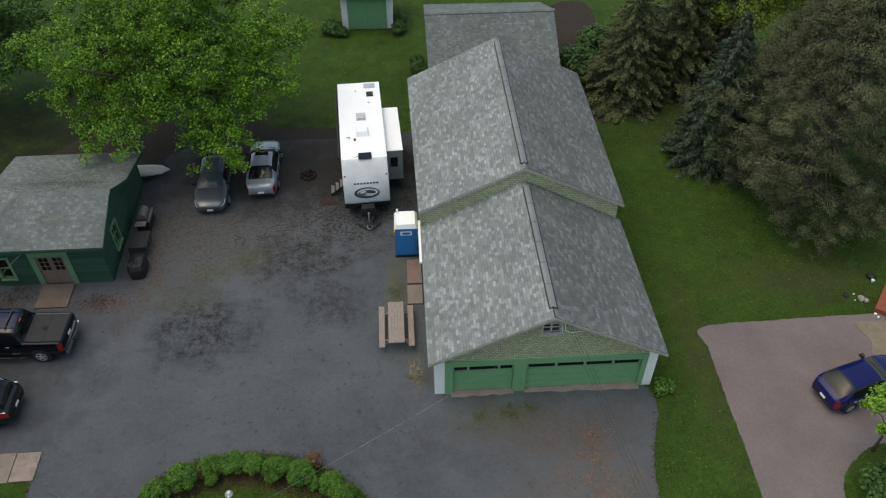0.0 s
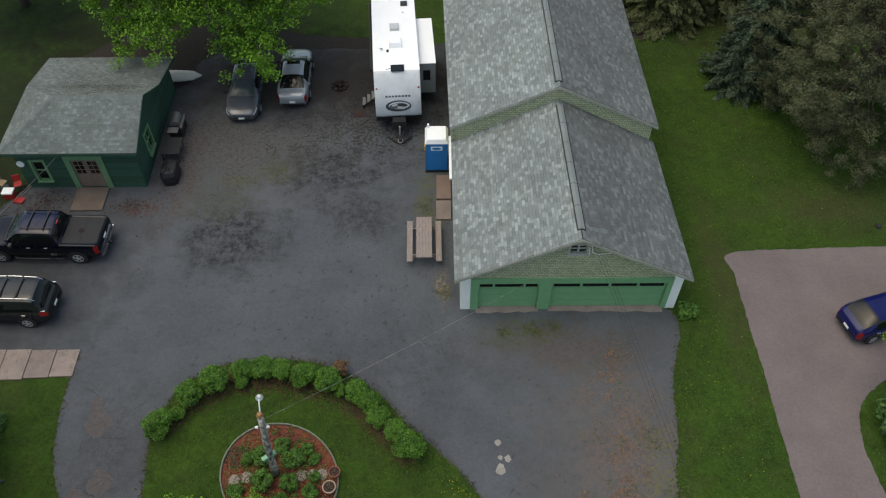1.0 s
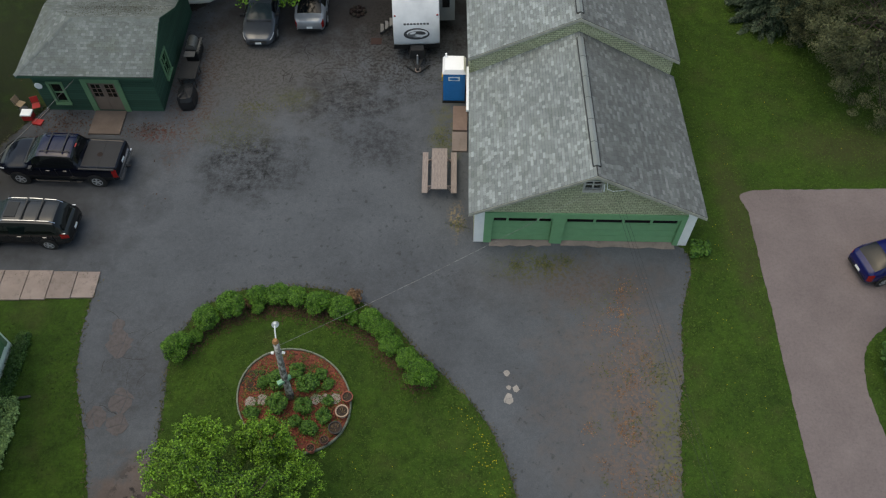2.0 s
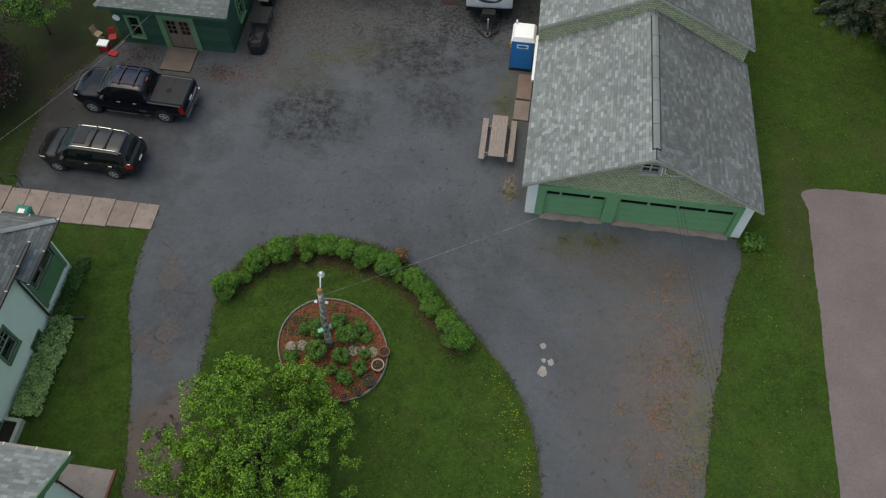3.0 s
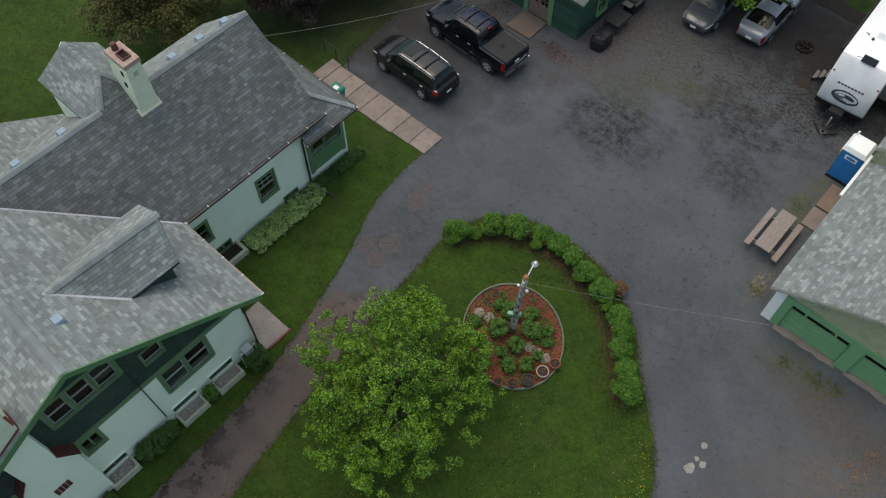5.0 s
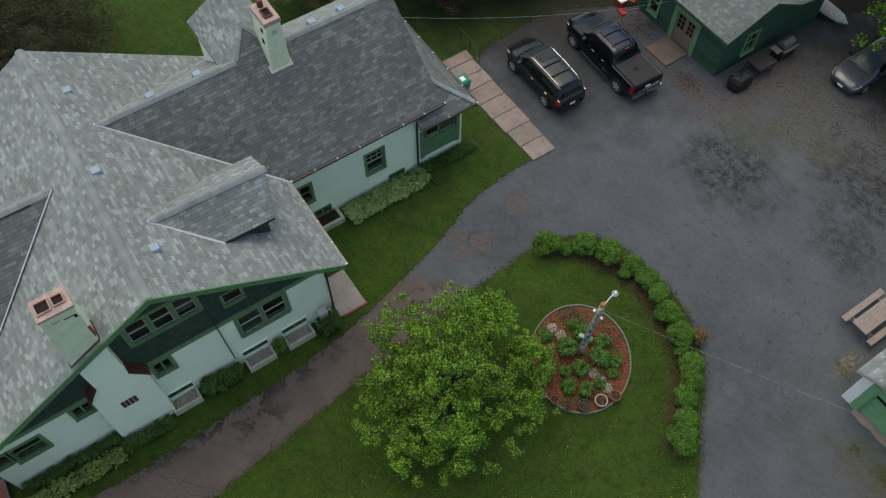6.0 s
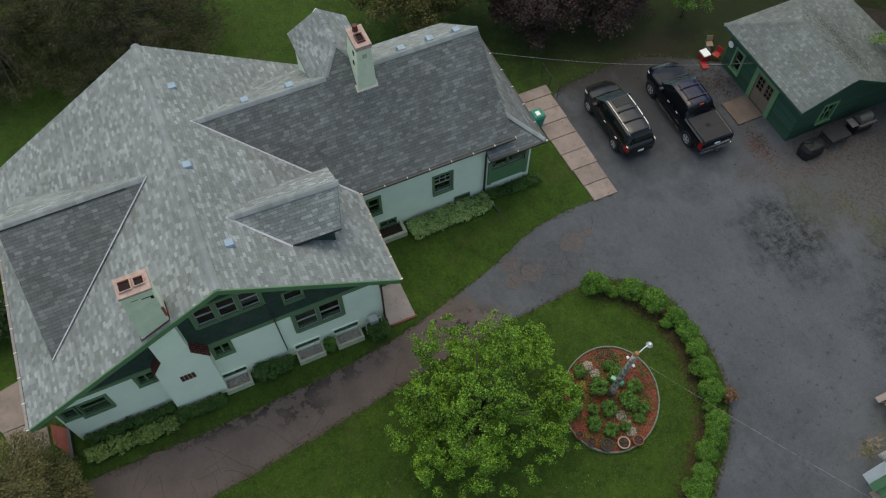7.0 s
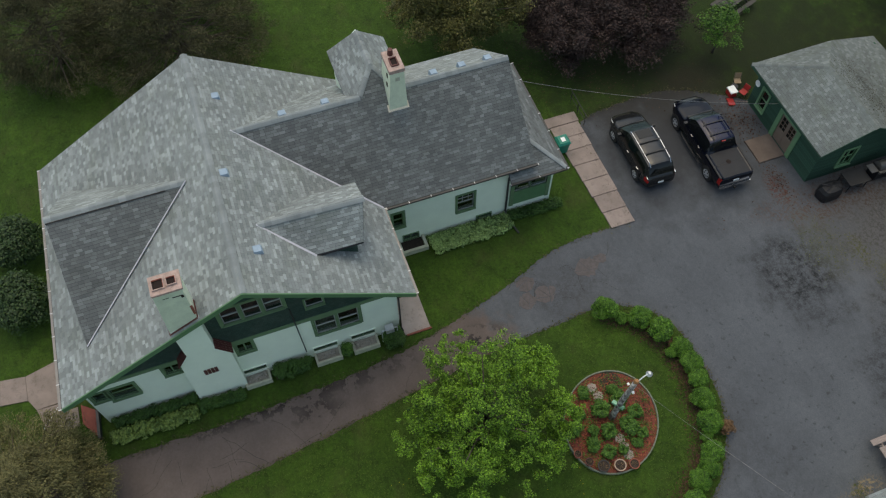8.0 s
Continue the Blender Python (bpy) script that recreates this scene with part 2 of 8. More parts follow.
GUTTER = plain("dark_gutter", (0.05, 0.05, 0.05), 0.5, 0.3)
GUTTER_GREY = plain("weathered_gutter", (0.2, 0.19, 0.18), 0.5, 0.3)
GALV = plain("galvanised_steel", (0.5, 0.52, 0.54), 0.45, 0.6)
CHROME = plain("bright_metal", (0.6, 0.61, 0.62), 0.2, 1.0, vary=0.08, bump=0)
STEEL_VENT = plain("painted_roof_vent", (0.25, 0.33, 0.41), 0.6, 0.0)
def slab_mat(name, c):
    """Old concrete, no two slabs quite alike, dirty in blotches."""
    m = Mat(name, 0.92, spec=0.2)
    info = m.t.nodes.new("ShaderNodeObjectInfo")
    col = m.mix(1.0, m.steps(m.noise(1.3, 6), (0.3, tint(c, 0.84)), (0.7, tint(c, 1.12))), m.steps(info.outputs["Random"], (0.0, (0.84,) * 3), (1.0, (1.14,) * 3)), "MULTIPLY")
    col = m.mix(m.math("MULTIPLY", m.ramp01(m.noise(3.2, 8, rough=0.75), 0.52, 0.7), 0.55), col, (0.1, 0.085, 0.07))
    m.color(col).bump(m.noise(40, 4), 0.3, 0.01)
    return m.m


CONCRETE = slab_mat("pinkish_concrete", (0.262, 0.213, 0.19))
PATCH = plain("pale_concrete_patch", (0.3, 0.275, 0.25), 0.95, vary=0.2)
OLD_PATCH = plain("brown_asphalt_patch", (0.092, 0.081, 0.08), 0.95, vary=0.25, scale=6)
STONE = plain("limestone", (0.3, 0.28, 0.24), 0.95, vary=0.25, scale=8)
MULCH = plain("red_bark_mulch", (0.17, 0.05, 0.034), 0.95, vary=0.55, scale=7, fine=30, bump=0.9)
SOIL = plain("dark_soil", (0.045, 0.032, 0.024), 0.98, vary=0.4, scale=6, bump=0.8)
LITTER = plain("dead_leaves", (0.03, 0.024, 0.018), 0.95, vary=0.5, scale=9, bump=0.8)
BARK = plain("bark", (0.085, 0.068, 0.055), 0.95, vary=0.35, scale=8, bump=0.8)
BIRCH = Mat("silvery_weathered_wood", 0.9, spec=0.2)
BIRCH.color(BIRCH.steps(BIRCH.noise(7, 6, stretch=(1, 1, 0.5)), (0.36, (0.07, 0.063, 0.055)), (0.5, (0.26, 0.245, 0.22)), (0.62, (0.52, 0.5, 0.46))))
BIRCH.bump(BIRCH.noise(14, 4), 0.8, 0.02)
BIRCH = BIRCH.m
WOOD = Mat("weathered_picnic_wood", 0.85, spec=0.2)
WOOD.color(WOOD.steps(WOOD.noise(6, 6, stretch=(8, 0.6, 8)), (0.3, (0.2, 0.165, 0.148)), (0.7, (0.36, 0.3, 0.275))))
WOOD.bump(WOOD.noise(9, 4, stretch=(8, 0.5, 8)), 0.4, 0.01)
WOOD = WOOD.m
DOOR_WOOD = plain("taupe_door_paint", (0.18, 0.138, 0.108), 0.6, vary=0.12)
ASPHALT = asphalt_mat()
# Dark zones put tree shade into the lawn colour; browner ones are wear.
GRASS = grass_mat("lawn", (0.015, 0.036, 0.005), (0.03, 0.067, 0.007), (0.06, 0.112, 0.013),
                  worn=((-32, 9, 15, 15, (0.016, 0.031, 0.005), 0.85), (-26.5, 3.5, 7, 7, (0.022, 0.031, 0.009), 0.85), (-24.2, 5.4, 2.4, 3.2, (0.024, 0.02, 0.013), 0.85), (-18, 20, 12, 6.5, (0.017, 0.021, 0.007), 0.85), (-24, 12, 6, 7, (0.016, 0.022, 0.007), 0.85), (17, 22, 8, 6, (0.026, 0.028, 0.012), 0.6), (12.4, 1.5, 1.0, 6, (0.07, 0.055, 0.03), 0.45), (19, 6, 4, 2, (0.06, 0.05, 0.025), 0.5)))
PINK_DRIVE = Mat("reddish_gravel_drive", 0.95, spec=0.2)
pg = PINK_DRIVE.steps(PINK_DRIVE.noise(0.5, 6), (0.3, (0.146, 0.12, 0.118)), (0.7, (0.188, 0.156, 0.153)))
pg = PINK_DRIVE.mix(1.0, pg, PINK_DRIVE.steps(PINK_DRIVE.noise(8, 7, rough=0.85), (0.28, (0.82,) * 3), (0.5, (1.0,) * 3), (0.72, (1.12,) * 3)), "MULTIPLY")
pg = PINK_DRIVE.mix(PINK_DRIVE.math("MULTIPLY", PINK_DRIVE.ramp01(PINK_DRIVE.noise(18, 6, rough=0.8), 0.56, 0.64), 0.25), pg, (0.06, 0.045, 0.042))
PINK_DRIVE.color(pg).bump(PINK_DRIVE.noise(24, 4), 0.5, 0.01)
PINK_DRIVE = PINK_DRIVE.m
GLASS = glass_mat("window_glass", (0.34, 0.39, 0.4))
CARGLASS = plain("tinted_car_glass", (0.005, 0.006, 0.007), 0.06, spec=0.35, vary=0.1, bump=0)
# Opaque; a teal reflection is painted into the base colour.
CLEARGLASS = plain("windscreen_reflection_teal", (0.036, 0.052, 0.056), 0.07, spec=0.2, vary=0.3, bump=0)
CURTAIN = plain("pale_curtain", (0.42, 0.42, 0.36), 0.9, vary=0.2, scale=9)
RED_LENS = plain("red_lens", (0.26, 0.008, 0.008), 0.2, vary=0.1, bump=0)
LAMP_LENS = plain("clear_lens", (0.55, 0.56, 0.57), 0.12, vary=0.1, bump=0)
FLASH = plain("bright_valley_flashing", (0.46, 0.455, 0.5), 0.6)
CRACK = plain("crack_shadow", (0.028, 0.027, 0.026), 0.98, bump=0)
TEAL = plain("teal_plastic", (0.012, 0.19, 0.135), 0.45, vary=0.1)


# ---- building helpers ----
def uv_planar(me):
    """Metre-true flat mapping of every face: u level along it, v up its slope."""
    n = len(me.loops)
    if not n:
        return
    co = np.empty(len(me.vertices) * 3)
    me.vertices.foreach_get("co", co)
    co = co.reshape(-1, 3)
    vi = np.empty(n, int)
    me.loops.foreach_get("vertex_index", vi)
    cnt = np.empty(len(me.polygons), int)
    me.polygons.foreach_get("loop_total", cnt)
    nor = np.empty(len(me.polygons) * 3)
    me.polygons.foreach_get("normal", nor)
    nor = np.repeat(nor.reshape(-1, 3), cnt, axis=0)
    u = np.stack([-nor[:, 1], nor[:, 0], 0 * nor[:, 0]], -1)
    ln = np.linalg.norm(u, axis=1)
    u[ln < 1e-4] = (1, 0, 0)
    u /= np.maximum(np.linalg.norm(u, axis=1, keepdims=True), 1e-9)
    v = np.cross(nor, u)
    p = co[vi]
    layer = me.uv_layers.new(name="metres")
    layer.data.foreach_set("uv", np.stack([(p * u).sum(1), (p * v).sum(1)], -1).ravel())


def thing(name, at=(0, 0, 0), label="", category="", group="", kind=""):
    ob = new(name)
    ob.empty_display_size = 0.2
    ob.location = at
    return tagged(ob, label, category, group, kind)


def part(name, bm, mat, parent=None, label="", smooth=False, bevel=0.0):
    """Links a bmesh (in world metres, or about its thing's origin) as one mesh object under a thing or a part."""
    if bevel:
        bmesh.ops.bevel(bm, geom=[e for e in bm.edges if len(e.link_faces) == 2 and e.calc_face_angle(0) > 0.5], offset=bevel, segments=2, affect="EDGES")
    bmesh.ops.recalc_face_normals(bm, faces=bm.faces)
    me = bpy.data.meshes.new(name)
    bm.to_mesh(me)
    bm.free()
    uv_planar(me)
    me.materials.append(mat)
    if smooth:
        me.polygons.foreach_set("use_smooth", [True] * len(me.polygons))
    ob = new(name, me)
    if parent:
        ob.parent = parent
        if parent.data is None:
            ob.matrix_parent_inverse = Matrix.Translation(parent.location).inverted()
    if label:
        ob["label"] = label
    return ob


def solo(name, bm, mat, label, category, group="", kind="", **kw):
    return tagged(part(name, bm, mat, None, **kw), label, category, group, kind)


def hull8(bm, lo, hi):
    """A box with four lower and four upper corners, given in the same turning order."""
    a = [bm.verts.new(p) for p in lo]
    b = [bm.verts.new(p) for p in hi]
    n = len(a)
    bm.faces.new(a[::-1])
    bm.faces.new(b)
    for i in range(n):
        bm.faces.new((a[i], a[(i + 1) % n], b[(i + 1) % n], b[i]))
    return bm


def box(x0, x1, y0, y1, z0, z1, bm=None):
    bm = bm or bmesh.new()
    c = ((x0, y0), (x1, y0), (x1, y1), (x0, y1))
    return hull8(bm, [(x, y, z0) for x, y in c], [(x, y, z1) for x, y in c])


def slab(poly, thick, bm=None):
    """A sheet with its upper face on poly and a thickness straight down."""
    bm = bm or bmesh.new()
    return hull8(bm, [(x, y, z - thick) for x, y, z in poly], poly)


def rod(p0, p1, r0, r1=None, n=10, bm=None):
    bm = bm or bmesh.new()
    p0, p1 = Vector(p0), Vector(p1)
    r1 = r0 if r1 is None else r1
    d = (p1 - p0).normalized()
    a = d.orthogonal().normalized()
    b = d.cross(a)
    ring = [(math.cos(2 * math.pi * i / n), math.sin(2 * math.pi * i / n)) for i in range(n)]
    return hull8(bm, [p0 + (a * c + b * s) * r0 for c, s in ring], [p1 + (a * c + b * s) * r1 for c, s in ring])


def beam(p0, p1, w, h, bm=None, up=(0, 0, 1)):
    """A bar of section w x h from p0 to p1, its top face level where it can be."""
    bm = bm or bmesh.new()
    p0, p1 = Vector(p0), Vector(p1)
    d = (p1 - p0).normalized()
    s = d.cross(Vector(up))
    s = s.normalized() if s.length > 1e-5 else d.orthogonal().normalized()
    t = s.cross(d)
    o = [s * (-w / 2) + t * (-h / 2), s * (w / 2) + t * (-h / 2), s * (w / 2) + t * (h / 2), s * (-w / 2) + t * (h / 2)]
    return hull8(bm, [p0 + q for q in o], [p1 + q for q in o])


def tube(points, radii, n=8, bm=None):
    bm = bm or bmesh.new()
    rings = []
    pts = [Vector(p) for p in points]
    for i, p in enumerate(pts):
        d = (pts[min(i + 1, len(pts) - 1)] - pts[max(i - 1, 0)]).normalized()
        a = d.cross(Vector((0.31, 0.95, 0.1))).normalized()
        b = d.cross(a)
        rings.append([bm.verts.new(p + (a * math.cos(2 * math.pi * k / n) + b * math.sin(2 * math.pi * k / n)) * radii[i]) for k in range(n)])
    for r0, r1 in zip(rings, rings[1:]):
        for k in range(n):
            bm.faces.new((r0[k], r0[(k + 1) % n], r1[(k + 1) % n], r1[k]))
    bm.faces.new(rings[0][::-1])
    bm.faces.new(rings[-1])
    return bm


def disc_solid(cx, cy, z0, z1, r0, r1=None, n=20, bm=None):
    return rod((cx, cy, z0), (cx, cy, z1), r0, r1, n, bm)


def smooth_loop(ctrl, per=6):
    """A closed smooth line through a few control points."""
    out, n = [], len(ctrl)
    for i in range(n):
        p = [Vector(ctrl[(i + k - 1) % n]) for k in range(4)]
        for j in range(per):
            t = j / per
            out.append(0.5 * (2 * p[1] + (p[2] - p[0]) * t + (2 * p[0] - 5 * p[1] + 4 * p[2] - p[3]) * t * t + (3 * p[1] - p[0] - 3 * p[2] + p[3]) * t ** 3))
    return out


def sheet(outline, z0, z1, jag=0.0, seed=0):
    """A flat area between z0 and z1, its rim slightly ragged."""
    rng = random.Random(seed)
    bm = bmesh.new()
    pts = [(p[0] + rng.uniform(-jag, jag), p[1] + rng.uniform(-jag, jag)) for p in outline]
    hull8(bm, [(x, y, z0) for x, y in pts], [(x, y, z1) for x, y in pts])
    bmesh.ops.triangulate(bm, faces=[f for f in bm.faces if len(f.verts) > 4])
    return bm


def wall_cells(us, zs, holes):
    for u0, u1 in zip(us, us[1:]):
        for z0, z1 in zip(zs, zs[1:]):
            um, zm = (u0 + u1) / 2, (z0 + z1) / 2
            if not any(a < um < b and c < zm < d for a, b, c, d in holes):
                yield u0, u1, z0, z1


def wall(axis, at, thick, u0, u1, z0, z1, holes=()):
    """An upright wall in the plane axis = at (outer face), running from u0 to u1, open at the holes (u0, u1, z0, z1)."""
    bm = bmesh.new()
    us = sorted({u0, u1, *[h[0] for h in holes], *[h[1] for h in holes]})
    zs = sorted({z0, z1, *[h[2] for h in holes], *[h[3] for h in holes]})
    a, b = min(at, at + thick), max(at, at + thick)
    for p, q, r, s in wall_cells(us, zs, holes):
        if axis == "x":
            box(a, b, p, q, r, s, bm)
        else:
            box(p, q, a, b, r, s, bm)
    bmesh.ops.remove_doubles(bm, verts=bm.verts, dist=1e-5)
    seen = {}
    for f in bm.faces:
        seen.setdefault(tuple(sorted(v.index for v in f.verts)), []).append(f)
    bmesh.ops.delete(bm, geom=[f for fs in seen.values() if len(fs) > 1 for f in fs], context="FACES_ONLY")
    return bm


def window(parent, axis, at, out, u0, u1, z0, z1, trim, frame_w=0.11, cols=1, rows=1, curtain=False, sash=None, sill=True, proud=0.05):
    """A window in an opening: casing round it, sash bars, glass, sill. out: +1 or -1, the way it faces along axis."""
    def bx(a0, a1, b0, b1, c0, c1, bm=None):
        d0, d1 = sorted((at + out * a0, at + out * a1))
        return box(d0, d1, b0, b1, c0, c1, bm) if axis == "x" else box(b0, b1, d0, d1, c0, c1, bm)
    f = frame_w
    bm = bx(-0.08, proud, u0 - f, u0, z0 - f, z1 + f)
    bx(-0.08, proud, u1, u1 + f, z0 - f, z1 + f, bm)
    bx(-0.08, proud, u0, u1, z1, z1 + f, bm)
    bx(-0.08, proud, u0, u1, z0 - f, z0, bm)
    win = part("window", bm, trim, parent)
    w, h = (u1 - u0) / cols, (z1 - z0) / rows
    s = 0.035
    for i in range(cols):
        for j in range(rows):
            a, b, c, d = u0 + i * w, u0 + (i + 1) * w, z0 + j * h, z0 + (j + 1) * h
            sb = bx(-0.09, -0.03, a, a + s, c, d)
            bx(-0.09, -0.03, b - s, b, c, d, sb)
            bx(-0.09, -0.03, a + s, b - s, c, c + s, sb)
            bx(-0.09, -0.03, a + s, b - s, d - s, d, sb)
            part("sash", sb, sash or trim, win)
            part("pane", bx(-0.068, -0.06, a + s, b - s, c + s, d - s), GLASS, win).visible_shadow = False
    if sill:
        part("sill", bx(proud, proud + 0.06, u0 - f, u1 + f, z0 - f - 0.02, z0 - f + 0.05), trim, win)
    if curtain:
        cb = bmesh.new()
        k = 14
        for i in range(k):
            a = u0 + (u1 - u0) * i / k
            bx(-0.2 - 0.03 * (i % 2), -0.18 - 0.03 * (i % 2), a, a + (u1 - u0) / k, z0 + 0.02, z1 - 0.02, cb)
        part("curtain", cb, CURTAIN, win, "pale curtain behind the glass")
    return win


def clip(poly, a, b, c):
    """The part of a flat polygon where a u + b v >= c."""
    out = []
    for p, q in zip(poly, poly[1:] + poly[:1]):
        dp, dq = a * p[0] + b * p[1] - c, a * q[0] + b * q[1] - c
        if dp >= 0:
            out.append(p)
        if (dp > 0 > dq) or (dp < 0 < dq):
            k = dp / (dp - dq)
            out.append((p[0] + (q[0] - p[0]) * k, p[1] + (q[1] - p[1]) * k))
    return out


# Dark deck; seen through the gaps it paints each course's shadow line.
COURSE_SHADE = plain("dark_course_shade", (0.03, 0.03, 0.032), 0.95, bump=0)


def roof_slope(poly, thick, mat_, parent, label="", course=0.142, tab=(0.17, 0.33), seed=1, single=None):
    """A roof deck and, on it, overlapping courses of single shingles that end at its edges."""
    P = [Vector(p) for p in poly]
    tris = [(P[0], P[i], P[i + 1]) for i in range(1, len(P) - 1)]
    bm = bmesh.new()
    hi, lw = [bm.verts.new(p) for p in P], [bm.verts.new(p - Vector((0, 0, thick))) for p in P]
    for i in range(1, len(P) - 1):
        bm.faces.new((hi[0], hi[i], hi[i + 1]))
        bm.faces.new((lw[0], lw[i + 1], lw[i]))
    for i in range(len(P)):
        j = (i + 1) % len(P)
        bm.faces.new((hi[i], lw[i], lw[j], hi[j]))
    deck = part("roof_slope", bm, COURSE_SHADE, parent, label)

    def deck_z(x, y):
        """Height of the deck, by the triangle that holds (x, y) best."""
        best, z = -9.0, 0.0
        for a, b, c in tris:
            d = (b.y - c.y) * (a.x - c.x) + (c.x - b.x) * (a.y - c.y)
            l0 = ((b.y - c.y) * (x - c.x) + (c.x - b.x) * (y - c.y)) / d
            l1 = ((c.y - a.y) * (x - c.x) + (a.x - c.x) * (y - c.y)) / d
            m = min(l0, l1, 1 - l0 - l1)
            if m > best:
                best, z = m, l0 * a.z + l1 * b.z + (1 - l0 - l1) * c.z
        return z

    nrm = Vector((0, 0, 0))
    for p, q in zip(P, P[1:] + P[:1]):
        nrm += p.cross(q)
    nrm.normalize()
    if nrm.z < 0:
        nrm = -nrm
    u = Vector((-nrm.y, nrm.x, 0)).normalized()
    v = nrm.cross(u)
    flat = [((p - P[0]).dot(u), (p - P[0]).dot(v)) for p in P]
    rg = random.Random(seed + len(poly) + int(abs(P[0].x) * 10))
    co, fa = [], []

    def lay(name, verts, faces):
        me = bpy.data.meshes.new(name)
        me.from_pydata([tuple(p) for p in verts], [], faces)
        me.update()
        uv = me.uv_layers.new(name="metres")
        for lp in me.loops:
            p = verts[lp.vertex_index] - P[0]
            uv.data[lp.index].uv = (p.dot(u), p.dot(v))
        me.materials.append(mat_)
        ob = new(name, me)
        ob.parent = parent
        ob.matrix_parent_inverse = Matrix.Translation(parent.location).inverted()
        return ob

    v0, v1 = min(q[1] for q in flat), max(q[1] for q in flat)
    r, gap, side = 0, 0.01 if mat_ is ROOF_SHADED else 0.005 if mat_ is ROOF_SHED else 0.01, 0.003
    if mat_ is ROOF_SHADED:
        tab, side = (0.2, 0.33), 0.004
    elif mat_ is ROOF_SHED:
        tab = (0.15, 0.22)
    while v0 + r * course < v1:
        lo = v0 + r * course
        strip = clip(clip(flat, 0, 1, lo + gap), 0, -1, -(lo + course))
        r += 1
        if len(strip) < 3:
            continue
        x, end = min(q[0] for q in strip) - rg.random() * 0.2, max(q[0] for q in strip)
        while x < end:
            w = rg.uniform(*tab)
            t = clip(clip(strip, 1, 0, x + side), -1, 0, -(x + w - side))
            x += w
            if len(t) < 3:
                continue
            n = len(t)
            mid = P[0] + u * (sum(q[0] for q in t) / n) + v * (sum(q[1] for q in t) / n)
            alone = single and single[0] < mid.x < single[1] and single[2] < mid.y < single[3]
            vs, fs = ([], []) if alone else (co, fa)
            k = len(vs)
            butt = rg.uniform(0.009, 0.014)
            for lift in (0, 1):
                for a, b in t:
                    h = -0.004 if not lift else 0.003 + (butt - 0.003) * (1 - (b - lo) / course)
                    p = P[0] + u * a + v * b
                    p.z = deck_z(p.x, p.y)
                    vs.append(p + nrm * h)
            fs.append([k + n + i for i in range(n)])
            fs += [[k + i, k + (i + 1) % n, k + n + (i + 1) % n, k + n + i] for i in range(n)]
            if alone:
                lay("shingle", vs, fs)
    tagged(lay("shingle_cover", co, fa), kind="stuff")
    return deck


def ridge_cap(p0, p1, slope, w, mat_, parent, step=0.3):
    """Overlapping, softly rounded cap shingles along a ridge, with the two slopes' fall per metre."""
    p0, p1 = Vector(p0), Vector(p1)
    d = p1 - p0
    n = max(2, int(d.length / step))
    side = d.cross(Vector((0, 0, 1))).normalized() * w
    rg = random.Random(n + int(w * 100))
    arc = [(k, -w * slope * (abs(k) ** 1.35)) for k in (1, 0.62, 0.25, -0.25, -0.62, -1)]
    for i in range(n):
        a, b = p0 + d * (i / n), p0 + d * ((i + 1.12) / n)
        la, lb = 0.035, 0.05 + rg.uniform(0, 0.012)
        top = [a + side * k + Vector((0, 0, la + z)) for k, z in arc] + [b + side * k + Vector((0, 0, lb + z)) for k, z in arc[::-1]]
        bm = bmesh.new()
        m = len(arc)
        hi = [bm.verts.new(v) for v in top]
        lw = [bm.verts.new(v - Vector((0, 0, 0.022))) for v in top]
        for j in range(m - 1):
            q = (j, j + 1, 2 * m - 2 - j, 2 * m - 1 - j)
            bm.faces.new([hi[x] for x in q])
            bm.faces.new([lw[x] for x in q[::-1]])
        for j in range(2 * m):
            bm.faces.new((hi[j], lw[j], lw[(j + 1) % (2 * m)], hi[(j + 1) % (2 * m)]))
        part("cap_shingle", bm, ROOF_CAP if mat_ is not ROOF_SHED else mat_, parent, smooth=False)


def gutter(p0, p1, parent, mat_=None, r=0.065):
    bm = beam(p0, p1, 0.11, 0.1)
    g = part("gutter", bm, mat_ or GUTTER, parent)
    p0, p1 = Vector(p0), Vector(p1)
    n = max(2, int((p1 - p0).length / 1.1))
    for i in range(n + 1):
        c = p0 + (p1 - p0) * (i / n)
        d = (p1 - p0).normalized()
        part("gutter_strap", beam(c - d * 0.015 + Vector((0, 0, 0.055)), c + d * 0.015 + Vector((0, 0, 0.055)), 0.13, 0.012), GALV, g)
    return g


